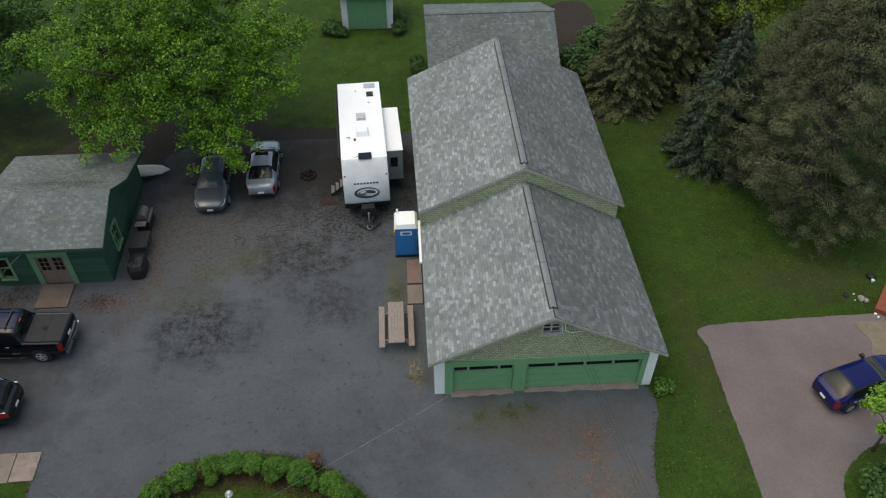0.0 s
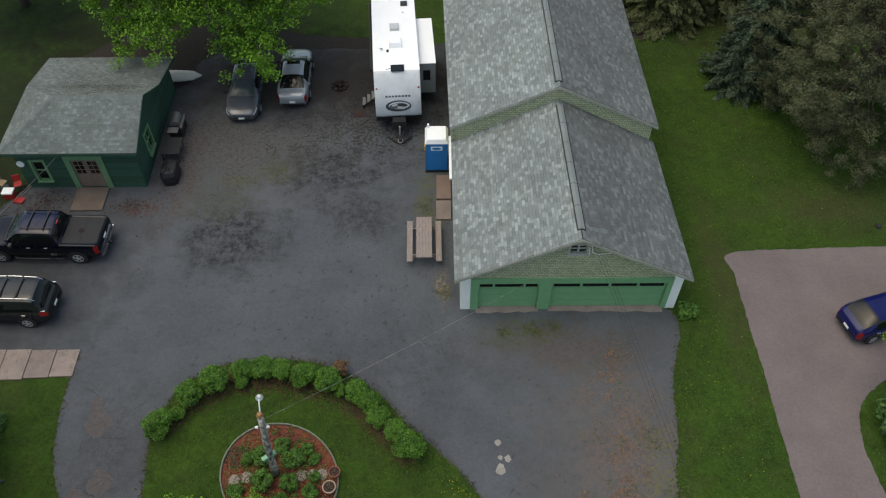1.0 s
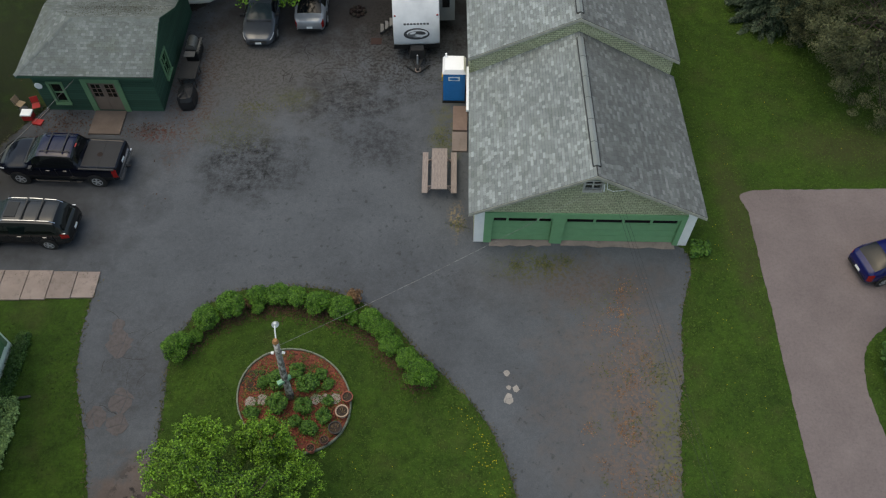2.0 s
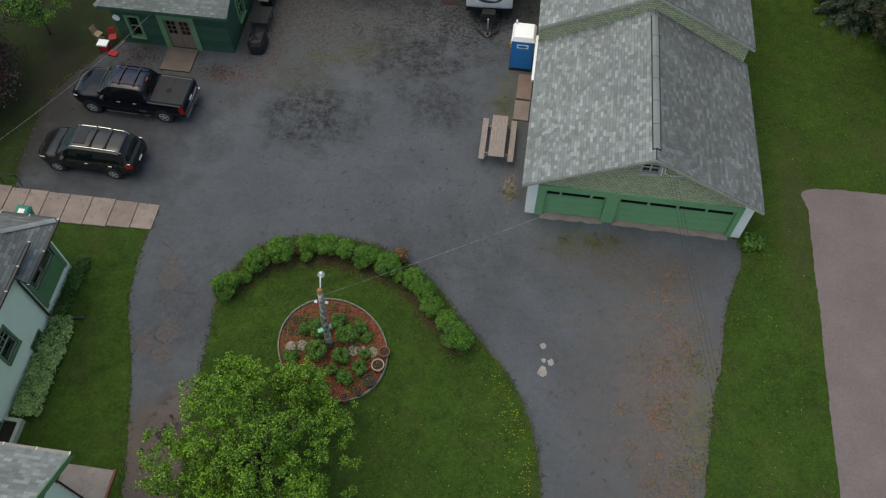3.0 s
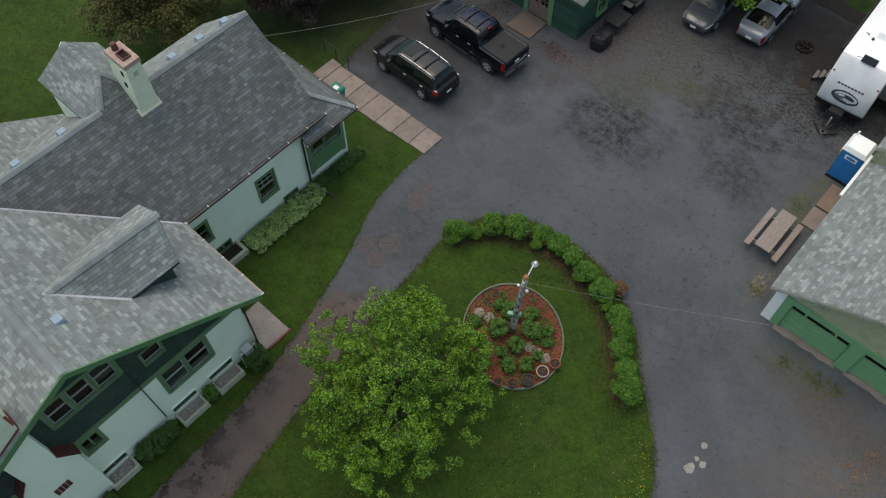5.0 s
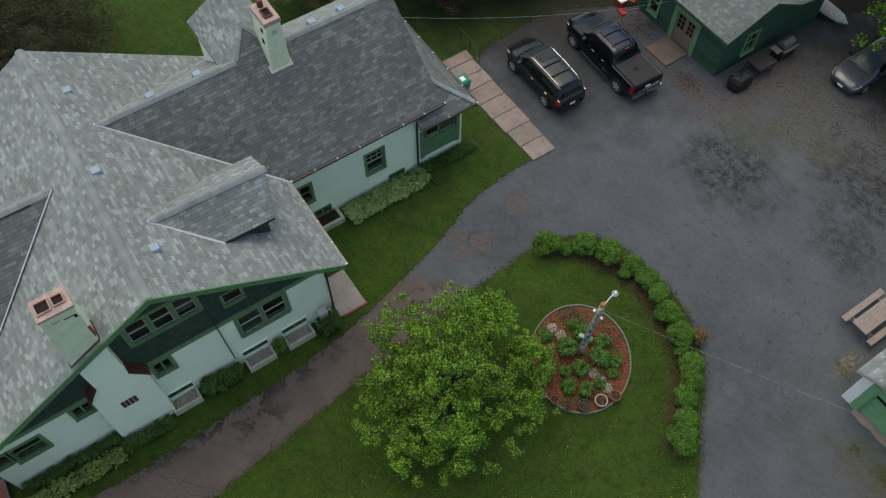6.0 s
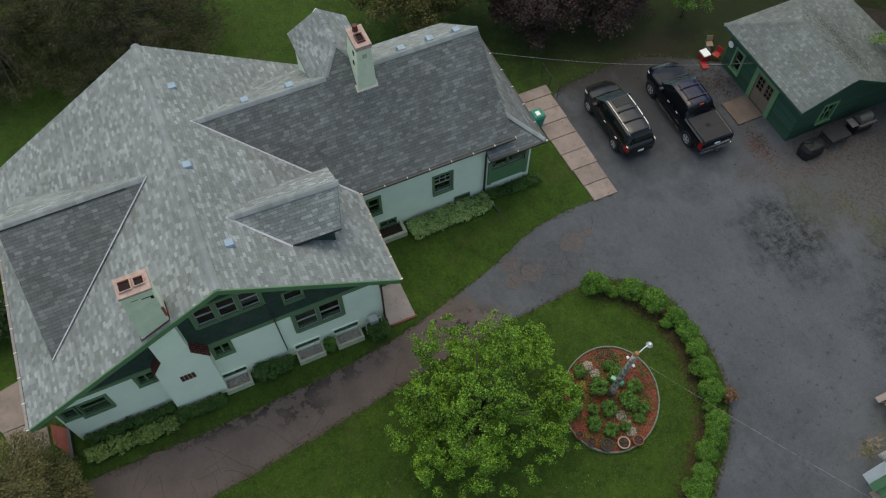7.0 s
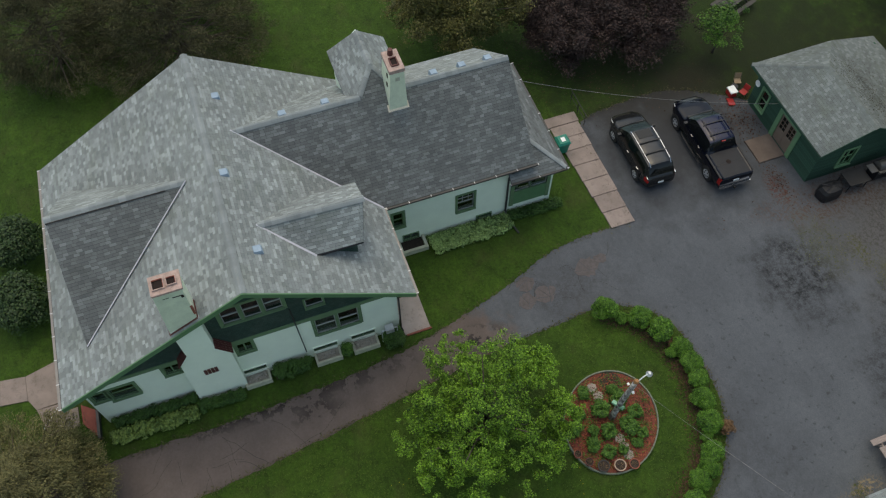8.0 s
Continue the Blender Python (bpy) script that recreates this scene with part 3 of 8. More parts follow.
def gable_wall(axis, at, thick, u0, u1, z0, top, holes=(), cuts=()):
    """Like wall(), under a top line given as a function of u."""
    bm = bmesh.new()
    us = sorted({u0, u1, *cuts, *[h[0] for h in holes], *[h[1] for h in holes]})
    us = [u for u in us if u0 <= u <= u1]
    a, b = min(at, at + thick), max(at, at + thick)
    for p, q in zip(us, us[1:]):
        m = (p + q) / 2
        low = z0
        spans = []
        for h in sorted((h for h in holes if h[0] < m < h[1]), key=lambda h: h[2]):
            spans.append((low, low, h[2], h[2]))
            low = h[3]
        spans.append((low, low, top(p), top(q)))
        for zp0, zq0, zp1, zq1 in spans:
            if max(zp1 - zp0, zq1 - zq0) < 0.005:
                continue
            lo, hi = [], []
            for u, s0, s1 in ((p, zp0, zp1), (q, zq0, zq1)):
                lo.append((u, s0))
                hi.append((u, max(s1, s0 + 0.002)))
            if axis == "x":
                hull8(bm, [(a, lo[0][0], lo[0][1]), (b, lo[0][0], lo[0][1]), (b, lo[1][0], lo[1][1]), (a, lo[1][0], lo[1][1])],
                      [(a, hi[0][0], hi[0][1]), (b, hi[0][0], hi[0][1]), (b, hi[1][0], hi[1][1]), (a, hi[1][0], hi[1][1])])
            else:
                hull8(bm, [(lo[0][0], a, lo[0][1]), (lo[1][0], a, lo[1][1]), (lo[1][0], b, lo[1][1]), (lo[0][0], b, lo[0][1])],
                      [(hi[0][0], a, hi[0][1]), (hi[1][0], a, hi[1][1]), (hi[1][0], b, hi[1][1]), (hi[0][0], b, hi[0][1])])
    bmesh.ops.remove_doubles(bm, verts=bm.verts, dist=1e-4)
    bm.verts.index_update()
    seen = {}
    for f in bm.faces:
        seen.setdefault(tuple(sorted(v.index for v in f.verts)), []).append(f)
    bmesh.ops.delete(bm, geom=[f for fs in seen.values() if len(fs) > 1 for f in fs], context="FACES_ONLY")
    return bm


# ---- ground ----
bm = bmesh.new()
bmesh.ops.create_grid(bm, x_segments=8, y_segments=8, size=900)
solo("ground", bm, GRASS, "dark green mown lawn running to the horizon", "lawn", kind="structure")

YARD = [(9.6, -0.25), (9.0, -4), (8.75, -6.4), (8.3, -8.9), (8.0, -12), (7.3, -18), (7, -34), (0, -37), (-8, -37), (-12.8, -34), (-13.18, -29.4), (-13.2, -25), (-13.35, -21), (-13.72, -16.6),
        (-14.2, -14.2), (-15.0, -11.2), (-15.75, -9.0), (-16.4, -7.4), (-16.75, -5.5), (-16.82, -3.9), (-16.8, -3.0), (-16.75, -2.3), (-17.6, -2.25), (-20, -2.25), (-23.5, -2.2), (-24.3, 0.9), (-24.2, 3.9), (-22.6, 6.9), (-21, 8.6), (-17.5, 9.5),
        (-16.8, 15), (-16.2, 19.3), (-12, 19.4), (-7, 19.2), (-1.5, 19.3), (0.5, 18.5), (1.0, 10), (1.2, 2.5), (5, 0.8)]
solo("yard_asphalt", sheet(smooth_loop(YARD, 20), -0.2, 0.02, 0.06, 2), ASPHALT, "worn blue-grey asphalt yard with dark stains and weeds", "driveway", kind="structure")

ISLAND = [(-12.75, -6.2), (-12.5, -5.0), (-11.7, -3.75), (-10.4, -2.95), (-8.4, -2.65), (-6.4, -2.8), (-4.6, -3.6), (-3.4, -4.5), (-2.3, -5.75), (-1.4, -6.65), (-0.15, -7.9), (0.74, -9.2),
          (1.45, -11.0), (1.9, -14), (2.1, -20), (1.8, -30), (-1, -32.5), (-7, -32.5), (-9.8, -30), (-10.3, -25.8), (-10.85, -21.5), (-11.5, -17.3), (-12.1, -13.2), (-12.45, -10.8), (-12.6, -8.5)]
solo("lawn_island", sheet(smooth_loop(ISLAND, 16), -0.2, 0.06, 0.05, 3), GRASS, "grass island inside the curve of the drive", "lawn", kind="structure")

PINK = [(12.98, 3.1), (16.5, 3.35), (21, 3.5), (30, 3.7), (33, 0), (30, -3.0), (24, -2.9), (19, -3.6), (17.5, -4.3), (16.6, -5.3), (16.25, -7.0), (16.5, -9.5), (17, -14), (17, -34), (13.5, -34), (13.2, -20), (13.11, -11.2), (13.05, -7.6), (13.05, -3.5), (12.98, -0.5), (12.98, 1.8)]
solo("neighbour_drive", sheet(smooth_loop(PINK, 14), -0.2, 0.02, 0.03, 4), PINK_DRIVE, "reddish gravel drive of the neighbouring house", "driveway", kind="structure")

# bare earth under trees
for nm, ctrl, lab in (("bare_earth", [(-23, 16), (-19, 14.5), (-15.5, 15.5), (-14.3, 18.3), (-8.5, 18.9), (-3.2, 19.0), (-2.8, 19.7), (-8, 20.1), (-14, 21.2), (-20, 20)], "bare brown earth under the maple"),
                      ("bare_earth", [(10.4, 22), (11.5, 19.5), (13, 24), (13, 34), (9.5, 33), (9.2, 24)], "bare brown earth behind the garage")):
    solo(nm, sheet(smooth_loop(ctrl, 12), -0.1, 0.03, 0.1, 8), LITTER, lab, "bare ground", kind="structure")


# ---- garage ----
garage = thing("garage", (4.87, 10, 0), "long green shingled garage with a stepped grey gable roof", "garage")
RX, RZ, EZ, SL = 4.85, 5.5, 2.74, 0.534
front_top = lambda u: RZ - 0.17 - SL * abs(u - RX)
# front: posts, header, corner boards
for a, b, mat_, nm in ((0.0, 0.44, WHITE, "corner_board"), (9.33, 9.75, WHITE, "corner_board")):
    part(nm, box(a, b, -0.03, 0.2, 0, front_top(0.0 if a < RX else 9.75)), mat_, garage, "white corner board")
for a, b in ((0.44, 0.8), (3.46, 4.02), (9.1, 9.33)):
    part("door_post", box(a, b, -0.06, 0.2, 0, 1.98), GREEN_DOOR, garage)
part("header", box(0.44, 9.33, -0.06, 0.2, 1.98, 2.33), GREEN_DOOR, garage)
part("gable_siding", gable_wall("y", 0.0, 0.2, 0.44, 9.33, 2.33, front_top, [(4.52, 5.22, 4.06, 4.62)], [RX]), GABLE_SHINGLE, garage, "weathered green cedar shingles on the gable")
window(garage, "y", 0.0, -1, 4.52, 5.22, 4.06, 4.62, plain("weathered_white_trim", (0.42, 0.42, 0.38), 0.7), 0.07, 2, 2)
for a, b, c, d in ((0.72, 3.55, -0.27, -0.2), (4.0, 9.2, -0.17, -0.26)):
    part("apron", sheet([(a, 0.3), (a, c)] + [(a + (b - a) * k / 9, c + (d - c) * k / 9 + 0.05 * math.sin(k * 2.3 + a)) for k in range(1, 9)] + [(b, d), (b, 0.3)], -0.08, 0.05), CONCRETE, garage, "pinkish concrete door sill")


def garage_door(u0, u1, wins):
    door = part("garage_door", box(u0, u1, 0.12, 0.155, 0.06, 1.98), GREEN_DOOR, garage, "green panelled overhead door with a row of windows")
    for z0, z1 in ((0.09, 0.53), (0.55, 0.99), (1.01, 1.46)):
        part("door_panel", box(u0 + 0.02, u1 - 0.02, 0.085, 0.12, z0, z1), GREEN_DOOR, door, bevel=0.012)
        n = max(2, round((u1 - u0) / 1.25))
        for i in range(n + 1):
            x = u0 + 0.06 + (u1 - u0 - 0.12) * i / n
            part("stile", box(x - 0.04, x + 0.04, 0.07, 0.085, z0, z1), GREEN_DOOR, door)
    bm = box(u0, u1, 0.09, 0.12, 1.48, 1.54)
    box(u0, u1, 0.09, 0.12, 1.86, 1.97, bm)
    part("top_rail", bm, GREEN_DOOR, door)
    for a, b in wins:
        part("pane", box(a, b, 0.1, 0.112, 1.555, 1.85), CARGLASS, door)
    for a, b in zip([u0] + [w[1] for w in wins], [w[0] for w in wins] + [u1]):
        part("mullion", box(a, b, 0.085, 0.12, 1.54, 1.86), GREEN_DOOR, door)


garage_door(0.8, 3.46, [(0.86, 1.42), (1.52, 2.78), (2.88, 3.4)])
garage_door(4.02, 9.1, [(4.12, 5.28), (5.4, 6.55), (6.67, 7.8), (7.92, 9.0)])
part("wall", wall("x", 0.0, 0.2, 0.2, 8.0, 0, 2.78, [(6.3, 7.2, 0.05, 2.05)]), GABLE_SHINGLE, garage)
part("wall", wall("x", 9.5, -0.2, 0.2, 8.0, 0, 2.74), GABLE_SHINGLE, garage)
side_door = part("side_door", box(-0.04, 0.06, 6.32, 7.18, 0.06, 2.04), WHITE, garage, "white side door")
part("door_knob", rod((-0.1, 6.45, 1.0), (-0.03, 6.45, 1.0), 0.035), CHROME, side_door)
# tall rear section
BX, BZ, BE = 4.66, 6.33, 3.79
back_top = lambda u: BZ - 0.16 - 0.503 * abs(u - BX)
part("gable_siding", gable_wall("y", 8.0, 0.2, -0.1, 9.4, 0, back_top, (), [BX]), GABLE_SHINGLE, garage, "weathered green cedar shingles above the lower roof")
part("gable_siding", gable_wall("y", 19.15, -0.2, -0.3, 9.1, 0, lambda u: back_top(u + 0.22), (), [BX]), GABLE_SHINGLE, garage)
part("wall", wall("x", -0.1, -0.2, 8.2, 18.95, 0, 3.7), GABLE_SHINGLE, garage)
part("wall", wall("x", 9.3, -0.2, 8.2, 18.95, 0, 3.7), GABLE_SHINGLE, garage)


def gable_roof(parent, front, rear, mat_, thick=0.12, rake=None, east=None):
    """Two slopes over a ridge along y. front, rear: y, then (x, z) of left eave, ridge and right eave."""
    (y0, *f), (y1, *r) = front, rear
    for k in (0, 2):
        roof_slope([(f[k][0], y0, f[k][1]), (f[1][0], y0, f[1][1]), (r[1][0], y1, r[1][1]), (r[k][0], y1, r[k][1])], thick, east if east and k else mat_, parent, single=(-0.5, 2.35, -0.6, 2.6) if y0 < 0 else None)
        for y, e, s in ((y0, f, 1), (y1, r, -1)):
            part("rake_board", slab([(e[k][0], y - s * 0.025, e[k][1] - 0.02), (e[1][0], y - s * 0.025, e[1][1] - 0.02), (e[1][0], y - s * 0.002, e[1][1] - 0.02), (e[k][0], y - s * 0.002, e[k][1] - 0.02)], 0.16), rake or GREEN_SASH, parent)


RAKE_OLD = plain("weathered_rake_board", (0.34, 0.34, 0.29), 0.8, vary=0.25)
# East slopes take the darker shingles, with their shade painted in.
gable_roof(garage, (-0.43, (-0.29, EZ), (RX, RZ), (9.98, EZ)), (8.02, (-0.28, EZ), (4.68, RZ), (9.6, EZ)), ROOF, rake=RAKE_OLD, east=ROOF_SHADED)
gable_roof(garage, (7.93, (-0.38, BE), (BX, BZ), (9.68, BE)), (19.4, (-0.65, BE), (4.42, BZ), (9.32, BE)), ROOF, rake=RAKE_OLD, east=ROOF_SHADED)


def ridge_vent(parent, x0, x1, z, y0, y1, slope):
    """A long raised ridge vent, black strips standing for its open sides."""
    w = 0.155
    at = lambda k: (x0 + (x1 - x0) * k, y0 + (y1 - y0) * k)
    for s in (1, -1):
        (xa, ya), (xb, yb) = at(0), at(1)
        q = [(xa, ya, z + 0.075), (xa + s * w, ya, z + 0.075 - w * slope), (xb + s * w, yb, z + 0.075 - w * slope), (xb, yb, z + 0.075)]
        v = part("ridge_vent", hull8(bmesh.new(), [(a, b, c - 0.03) for a, b, c in q], q), ROOF, parent)
        # solid strip, the shade of the slot given by its black colour
        part("vent_slot", beam((xa + s * (w - 0.005), ya, z + 0.05 - w * slope), (xb + s * (w - 0.005), yb, z + 0.05 - w * slope), 0.05, 0.07), BLACK, v, "black strip for the open vent slot")
        for k in (0, 1):
            x, y = at(k)
            part("vent_end", box(min(x, x + s * w), max(x, x + s * w), y - 0.02, y + 0.02, z - w * slope, z + 0.05 - w * slope * 0.6), BLACK, v)
        n = int((y1 - y0) / 1.2)
        for i in range(1, n):
            x, y = at(i / n)
            part("vent_joint", slab([(x + s * w, y, z + 0.081 - w * slope), (x, y, z + 0.081), (x, y + 0.025, z + 0.081), (x + s * w, y + 0.025, z + 0.081 - w * slope)], 0.006), GUTTER, v)


ridge_vent(garage, RX, 4.69, RZ, 0.1, 7.6, SL)
ridge_vent(garage, 4.63, 4.43, BZ, 8.3, 19.0, 0.503)
# service entry on the gable: insulators and loops of cable
for dx, dz in ((0.62, 4.62), (0.78, 4.55), (0.94, 4.48)):
    part("insulator", rod((RX + dx, -0.02, dz), (RX + dx, -0.16, dz), 0.035, 0.02), BLACK, garage)
part("meter_cable", tube([(RX + 0.55, -0.07, 4.6), (RX + 0.6, -0.12, 4.25), (RX + 0.85, -0.12, 4.1), (RX + 1.3, -0.1, 4.15), (RX + 1.6, -0.08, 4.28)], [0.018] * 5, 6), WHITE, garage)
part("conduit", tube([(RX + 0.46, -0.06, 4.5), (RX + 0.48, -0.08, 4.2), (RX + 0.5, -0.06, 4.0)], [0.025] * 3, 6), WHITE, garage)

# ---- building behind the garage ----
barn = thing("outbuilding", (4.8, 26, 0), "low outbuilding with a weathered grey shingle roof behind the garage", "outbuilding")
part("wall", box(1.0, 8.4, 22.2, 28.3, 0, 2.5), SHED_SIDING, barn)
for p in ([(0.7, 21.7, 2.55), (8.85, 21.7, 2.55), (8.84, 25.75, 4.4), (0.6, 25.7, 4.4)], [(0.6, 25.7, 4.4), (8.84, 25.75, 4.4), (8.5, 28.8, 3.25), (0.65, 28.9, 3.25)]):
    roof_slope(p, 0.12, ROOF_SHED, barn)
ridge_cap((0.6, 25.7, 4.4), (8.84, 25.75, 4.4), 0.4, 0.16, ROOF_SHED, barn)

# ---- small shed across the lawn ----
hut = thing("garden_shed", (-3.3, 33, 0), "white-cornered garden shed with green double doors", "shed")
part("wall", box(-5.05, -1.45, 31.55, 34.6, 0, 2.6), WHITE, hut)
for a, b in ((-4.62, -3.26), (-3.24, -1.88)):
    d = part("door", box(a, b, 31.49, 31.55, 0.06, 2.3), GREEN_DOOR, hut, "green plank door")
    for i in range(5):
        x = a + (b - a) * (i + 0.5) / 5
        part("plank", box(x - (b - a) / 10 + 0.01, x + (b - a) / 10 - 0.01, 31.47, 31.49, 0.08, 2.28), GREEN_DOOR, d)
roof_slope([(-5.4, 31.2, 2.6), (-1.1, 31.2, 2.6), (-1.1, 33.1, 3.7), (-5.4, 33.1, 3.7)], 0.1, ROOF_SHED, hut)
roof_slope([(-5.4, 33.1, 3.7), (-1.1, 33.1, 3.7), (-1.1, 35, 2.6), (-5.4, 35, 2.6)], 0.1, ROOF_SHED, hut)

# ---- dark green shed ----
shed = thing("green_shed", (-18.8, 10, 0), "dark green clapboard shed with a mossy grey saltbox roof", "shed")
shed_top = lambda u: (2.85 + (u - 7.25) * 0.404 if u < 10.1 else 4.0 - (u - 10.1) * 0.551 if u < 12.37 else 2.75 - (u - 12.37) * 0.215) - 0.1
part("wall", wall("y", 7.7, 0.15, -21.9, -15.9, 0, 2.92, [(-19.22, -17.86, 0.08, 2.02), (-21.15, -20.6, 0.62, 1.9)]), SHED_SIDING, shed)
part("wall", gable_wall("x", -15.9, -0.15, 7.85, 15.2, 0, shed_top, [(9.38, 10.12, 0.75, 2.0)], [10.1, 12.37]), SHED_SIDING, shed)
part("wall", wall("x", -21.9, 0.15, 7.85, 15.2, 0, 2.2), SHED_SIDING, shed)
part("wall", wall("y", 15.2, -0.15, -21.75, -16.05, 0, 2.1), SHED_SIDING, shed)
window(shed, "y", 7.7, -1, -21.15, -20.6, 0.62, 1.9, GREEN_TRIM, 0.13, 1, 2)
window(shed, "x", -15.9, 1, 9.38, 10.12, 0.75, 2.0, GREEN_TRIM, 0.13, 2, 2, sash=GREEN_TRIM)
bm = box(-19.5, -19.22, 7.64, 7.72, 0, 2.32)
box(-17.86, -17.58, 7.64, 7.72, 0, 2.32, bm)
box(-19.22, -17.86, 7.64, 7.72, 2.02, 2.32, bm)
part("door_casing", bm, GREEN_TRIM, shed)
for a, b in ((-19.21, -18.55), (-18.53, -17.87)):
    bm = box(a, a + 0.1, 7.7, 7.75, 0.09, 2.0)
    box(b - 0.1, b, 7.7, 7.75, 0.09, 2.0, bm)
    box(a + 0.1, b - 0.1, 7.7, 7.75, 0.09, 1.0, bm)
    box(a + 0.1, b - 0.1, 7.7, 7.75, 1.88, 2.0, bm)
    for i in (1, 2):
        box(a + 0.1, b - 0.1, 7.705, 7.745, 1.0 + 0.293 * i - 0.015, 1.0 + 0.293 * i + 0.015, bm)
    box((a + b) / 2 - 0.015, (a + b) / 2 + 0.015, 7.705, 7.745, 1.0, 1.88, bm)
    d = part("french_door", bm, DOOR_WOOD, shed, "taupe french door with small panes")
    for i in range(3):
        for x0, x1 in ((a + 0.1, (a + b) / 2 - 0.015), ((a + b) / 2 + 0.015, b - 0.1)):
            part("pane", box(x0, x1, 7.722, 7.73, 1.0 + 0.293 * i + 0.015, 1.0 + 0.293 * (i + 1) - 0.015), GLASS, d).visible_shadow = False
W0, E0 = -22.3, -15.55
roof_slope([(W0, 7.22, 2.9), (E0, 7.22, 2.9), (E0, 10.1, 4.05), (-19.9, 10.0, 4.05)], 0.1, ROOF_SHED, shed)
roof_slope([(W0, 7.22, 2.9), (-19.9, 10.0, 4.05), (-22.4, 12.4, 2.8)], 0.1, ROOF_SHED, shed)
roof_slope([(-19.9, 10.0, 4.05), (E0, 10.1, 4.05), (E0, 12.37, 2.82), (-22.4, 12.4, 2.8)], 0.1, ROOF_SHED, shed, "sagging mossy back slope of the roof")
roof_slope([(-22.4, 12.4, 2.8), (E0, 12.37, 2.82), (E0, 15.55, 2.13), (-22.4, 15.5, 2.1)], 0.1, ROOF_SHED, shed)
ridge_cap((-19.9, 10.03, 4.02), (E0, 10.1, 4.02), 0.45, 0.2, ROOF_SHED, shed)
ridge_cap((W0, 7.22, 2.89), (-19.9, 10.02, 4.04), 0.4, 0.13, ROOF_SHED, shed)
part("rake_board", slab([(E0 + 0.002, 7.22, 2.9), (E0 + 0.03, 7.22, 2.9), (E0 + 0.03, 10.1, 4.05), (E0 + 0.002, 10.1, 4.05)], 0.16), SHED_SIDING, shed)
part("rake_board", slab([(E0 + 0.002, 10.1, 4.05), (E0 + 0.03, 10.1, 4.05), (E0 + 0.03, 12.37, 2.82), (E0 + 0.002, 12.37, 2.82)], 0.16), SHED_SIDING, shed)
part("rake_board", slab([(E0 + 0.002, 12.37, 2.82), (E0 + 0.03, 12.37, 2.82), (E0 + 0.03, 15.55, 2.13), (E0 + 0.002, 15.55, 2.13)], 0.16), SHED_SIDING, shed)
part("fascia", box(W0, E0, 7.19, 7.218, 2.74, 2.88), SHED_SIDING, shed)
part("wall_ornament", rod((-21.72, 7.69, 1.75), (-21.72, 7.65, 1.75), 0.19, n=20), WHITE, shed, "round white plaque")

# ---- house ----
house = thing("house", (-20, -18, 0), "large pale green stucco house with complex grey shingle roofs", "house")
FX = -15.05
SASH = plain("grey_white_sash", (0.34, 0.36, 0.34), 0.6)
WELL = plain("pale_mossy_concrete", (0.4, 0.41, 0.32), 0.9, vary=0.2, scale=4)
HY, HZ, NS, SS = -21.74, 8.78, 0.645, 0.556
RE, LE = -14.86, -30.3
main_z = lambda y: HZ - NS * (y - HY) if y > HY else HZ - SS * (HY - y)
wall_top = lambda y: main_z(y) - 0.2
LOW = [(-19.45, -18.53, 2.2, 3.65), (-18.39, -17.47, 2.2, 3.65), (-22.98, -22.32, 2.8, 3.65), (-29.35, -28.85, 2.5, 3.2), (-28.65, -27.6, 2.2, 3.2), (-26.15, -25.5, 2.95, 3.7),
       (-19.86, -18.72, 0.5, 0.92), (-18.02, -16.86, 0.5, 0.92), (-23.25, -22.15, 0.5, 0.92)]
HIGH = [(-22.98, -22.26, 5.75, 7.0), (-22.1, -21.38, 5.75, 7.0), (-21.22, -20.5, 5.75, 7.0), (-19.6, -18.85, 5.05, 5.75)]
SLOPE_IN = lambda y: min(3.8, wall_top(y))
part("wall", gable_wall("x", FX, -0.25, -29.6, -15.62, 0, SLOPE_IN, LOW), MINT, house, "pale mint stucco front wall")
part("gable_wall", gable_wall("x", FX + 0.02, -0.27, -29.6, -15.62, 4.05, lambda y: max(4.06, wall_top(y)), HIGH, [HY]), DARK_SHINGLE, house, "dark green shingled gable")
part("belt_course", box(FX - 0.2, FX + 0.06, -29.62, -15.6, 3.8, 4.05), GREEN_SASH, house)
part("wall", wall("y", -15.62, -0.25, -26.9, FX - 0.25, 0, 4.6), MINT, house)
part("wall", wall("y", -29.6, 0.25, -26.9, FX - 0.25, 0, 4.0), MINT, house)
part("wall", gable_wall("x", -26.9, 0.25, -29.35, -15.87, 0, lambda y: wall_top(y) - 0.4, (), [HY]), MINT, house)
for k, (a, b, c, d) in enumerate(LOW[:6]):
    window(house, "x", FX, 1, a, b, c, d, GREEN_SASH, 0.068 if k < 2 else 0.13, 2 if k in (2, 5) else 1, 2 if k in (0, 1, 4) else 1, curtain=k == 0, sash=SASH if k < 2 else GREEN_SASH)


def casing(x, a, b, c, d, f=0.09):
    """A flat board frame round a pair or a row of windows."""
    bm = box(x, x + 0.045, a - f, a, c - f, d + f)
    box(x, x + 0.045, b, b + f, c - f, d + f, bm)
    box(x, x + 0.045, a, b, d, d + f, bm)
    box(x, x + 0.045, a, b, c - f, c, bm)
    part("window_casing", bm, GREEN_SASH, house)


casing(FX, -19.52, -17.4, 2.13, 3.72)
casing(FX + 0.02, -23.06, -20.42, 5.67, 7.08)
for a, b, c, d in HIGH:
    window(house, "x", FX + 0.02, 1, a, b, c, d, GREEN_SASH, 0.076, 1, 2 if d > 6 else 1, curtain=a == -21.22, sash=SASH)
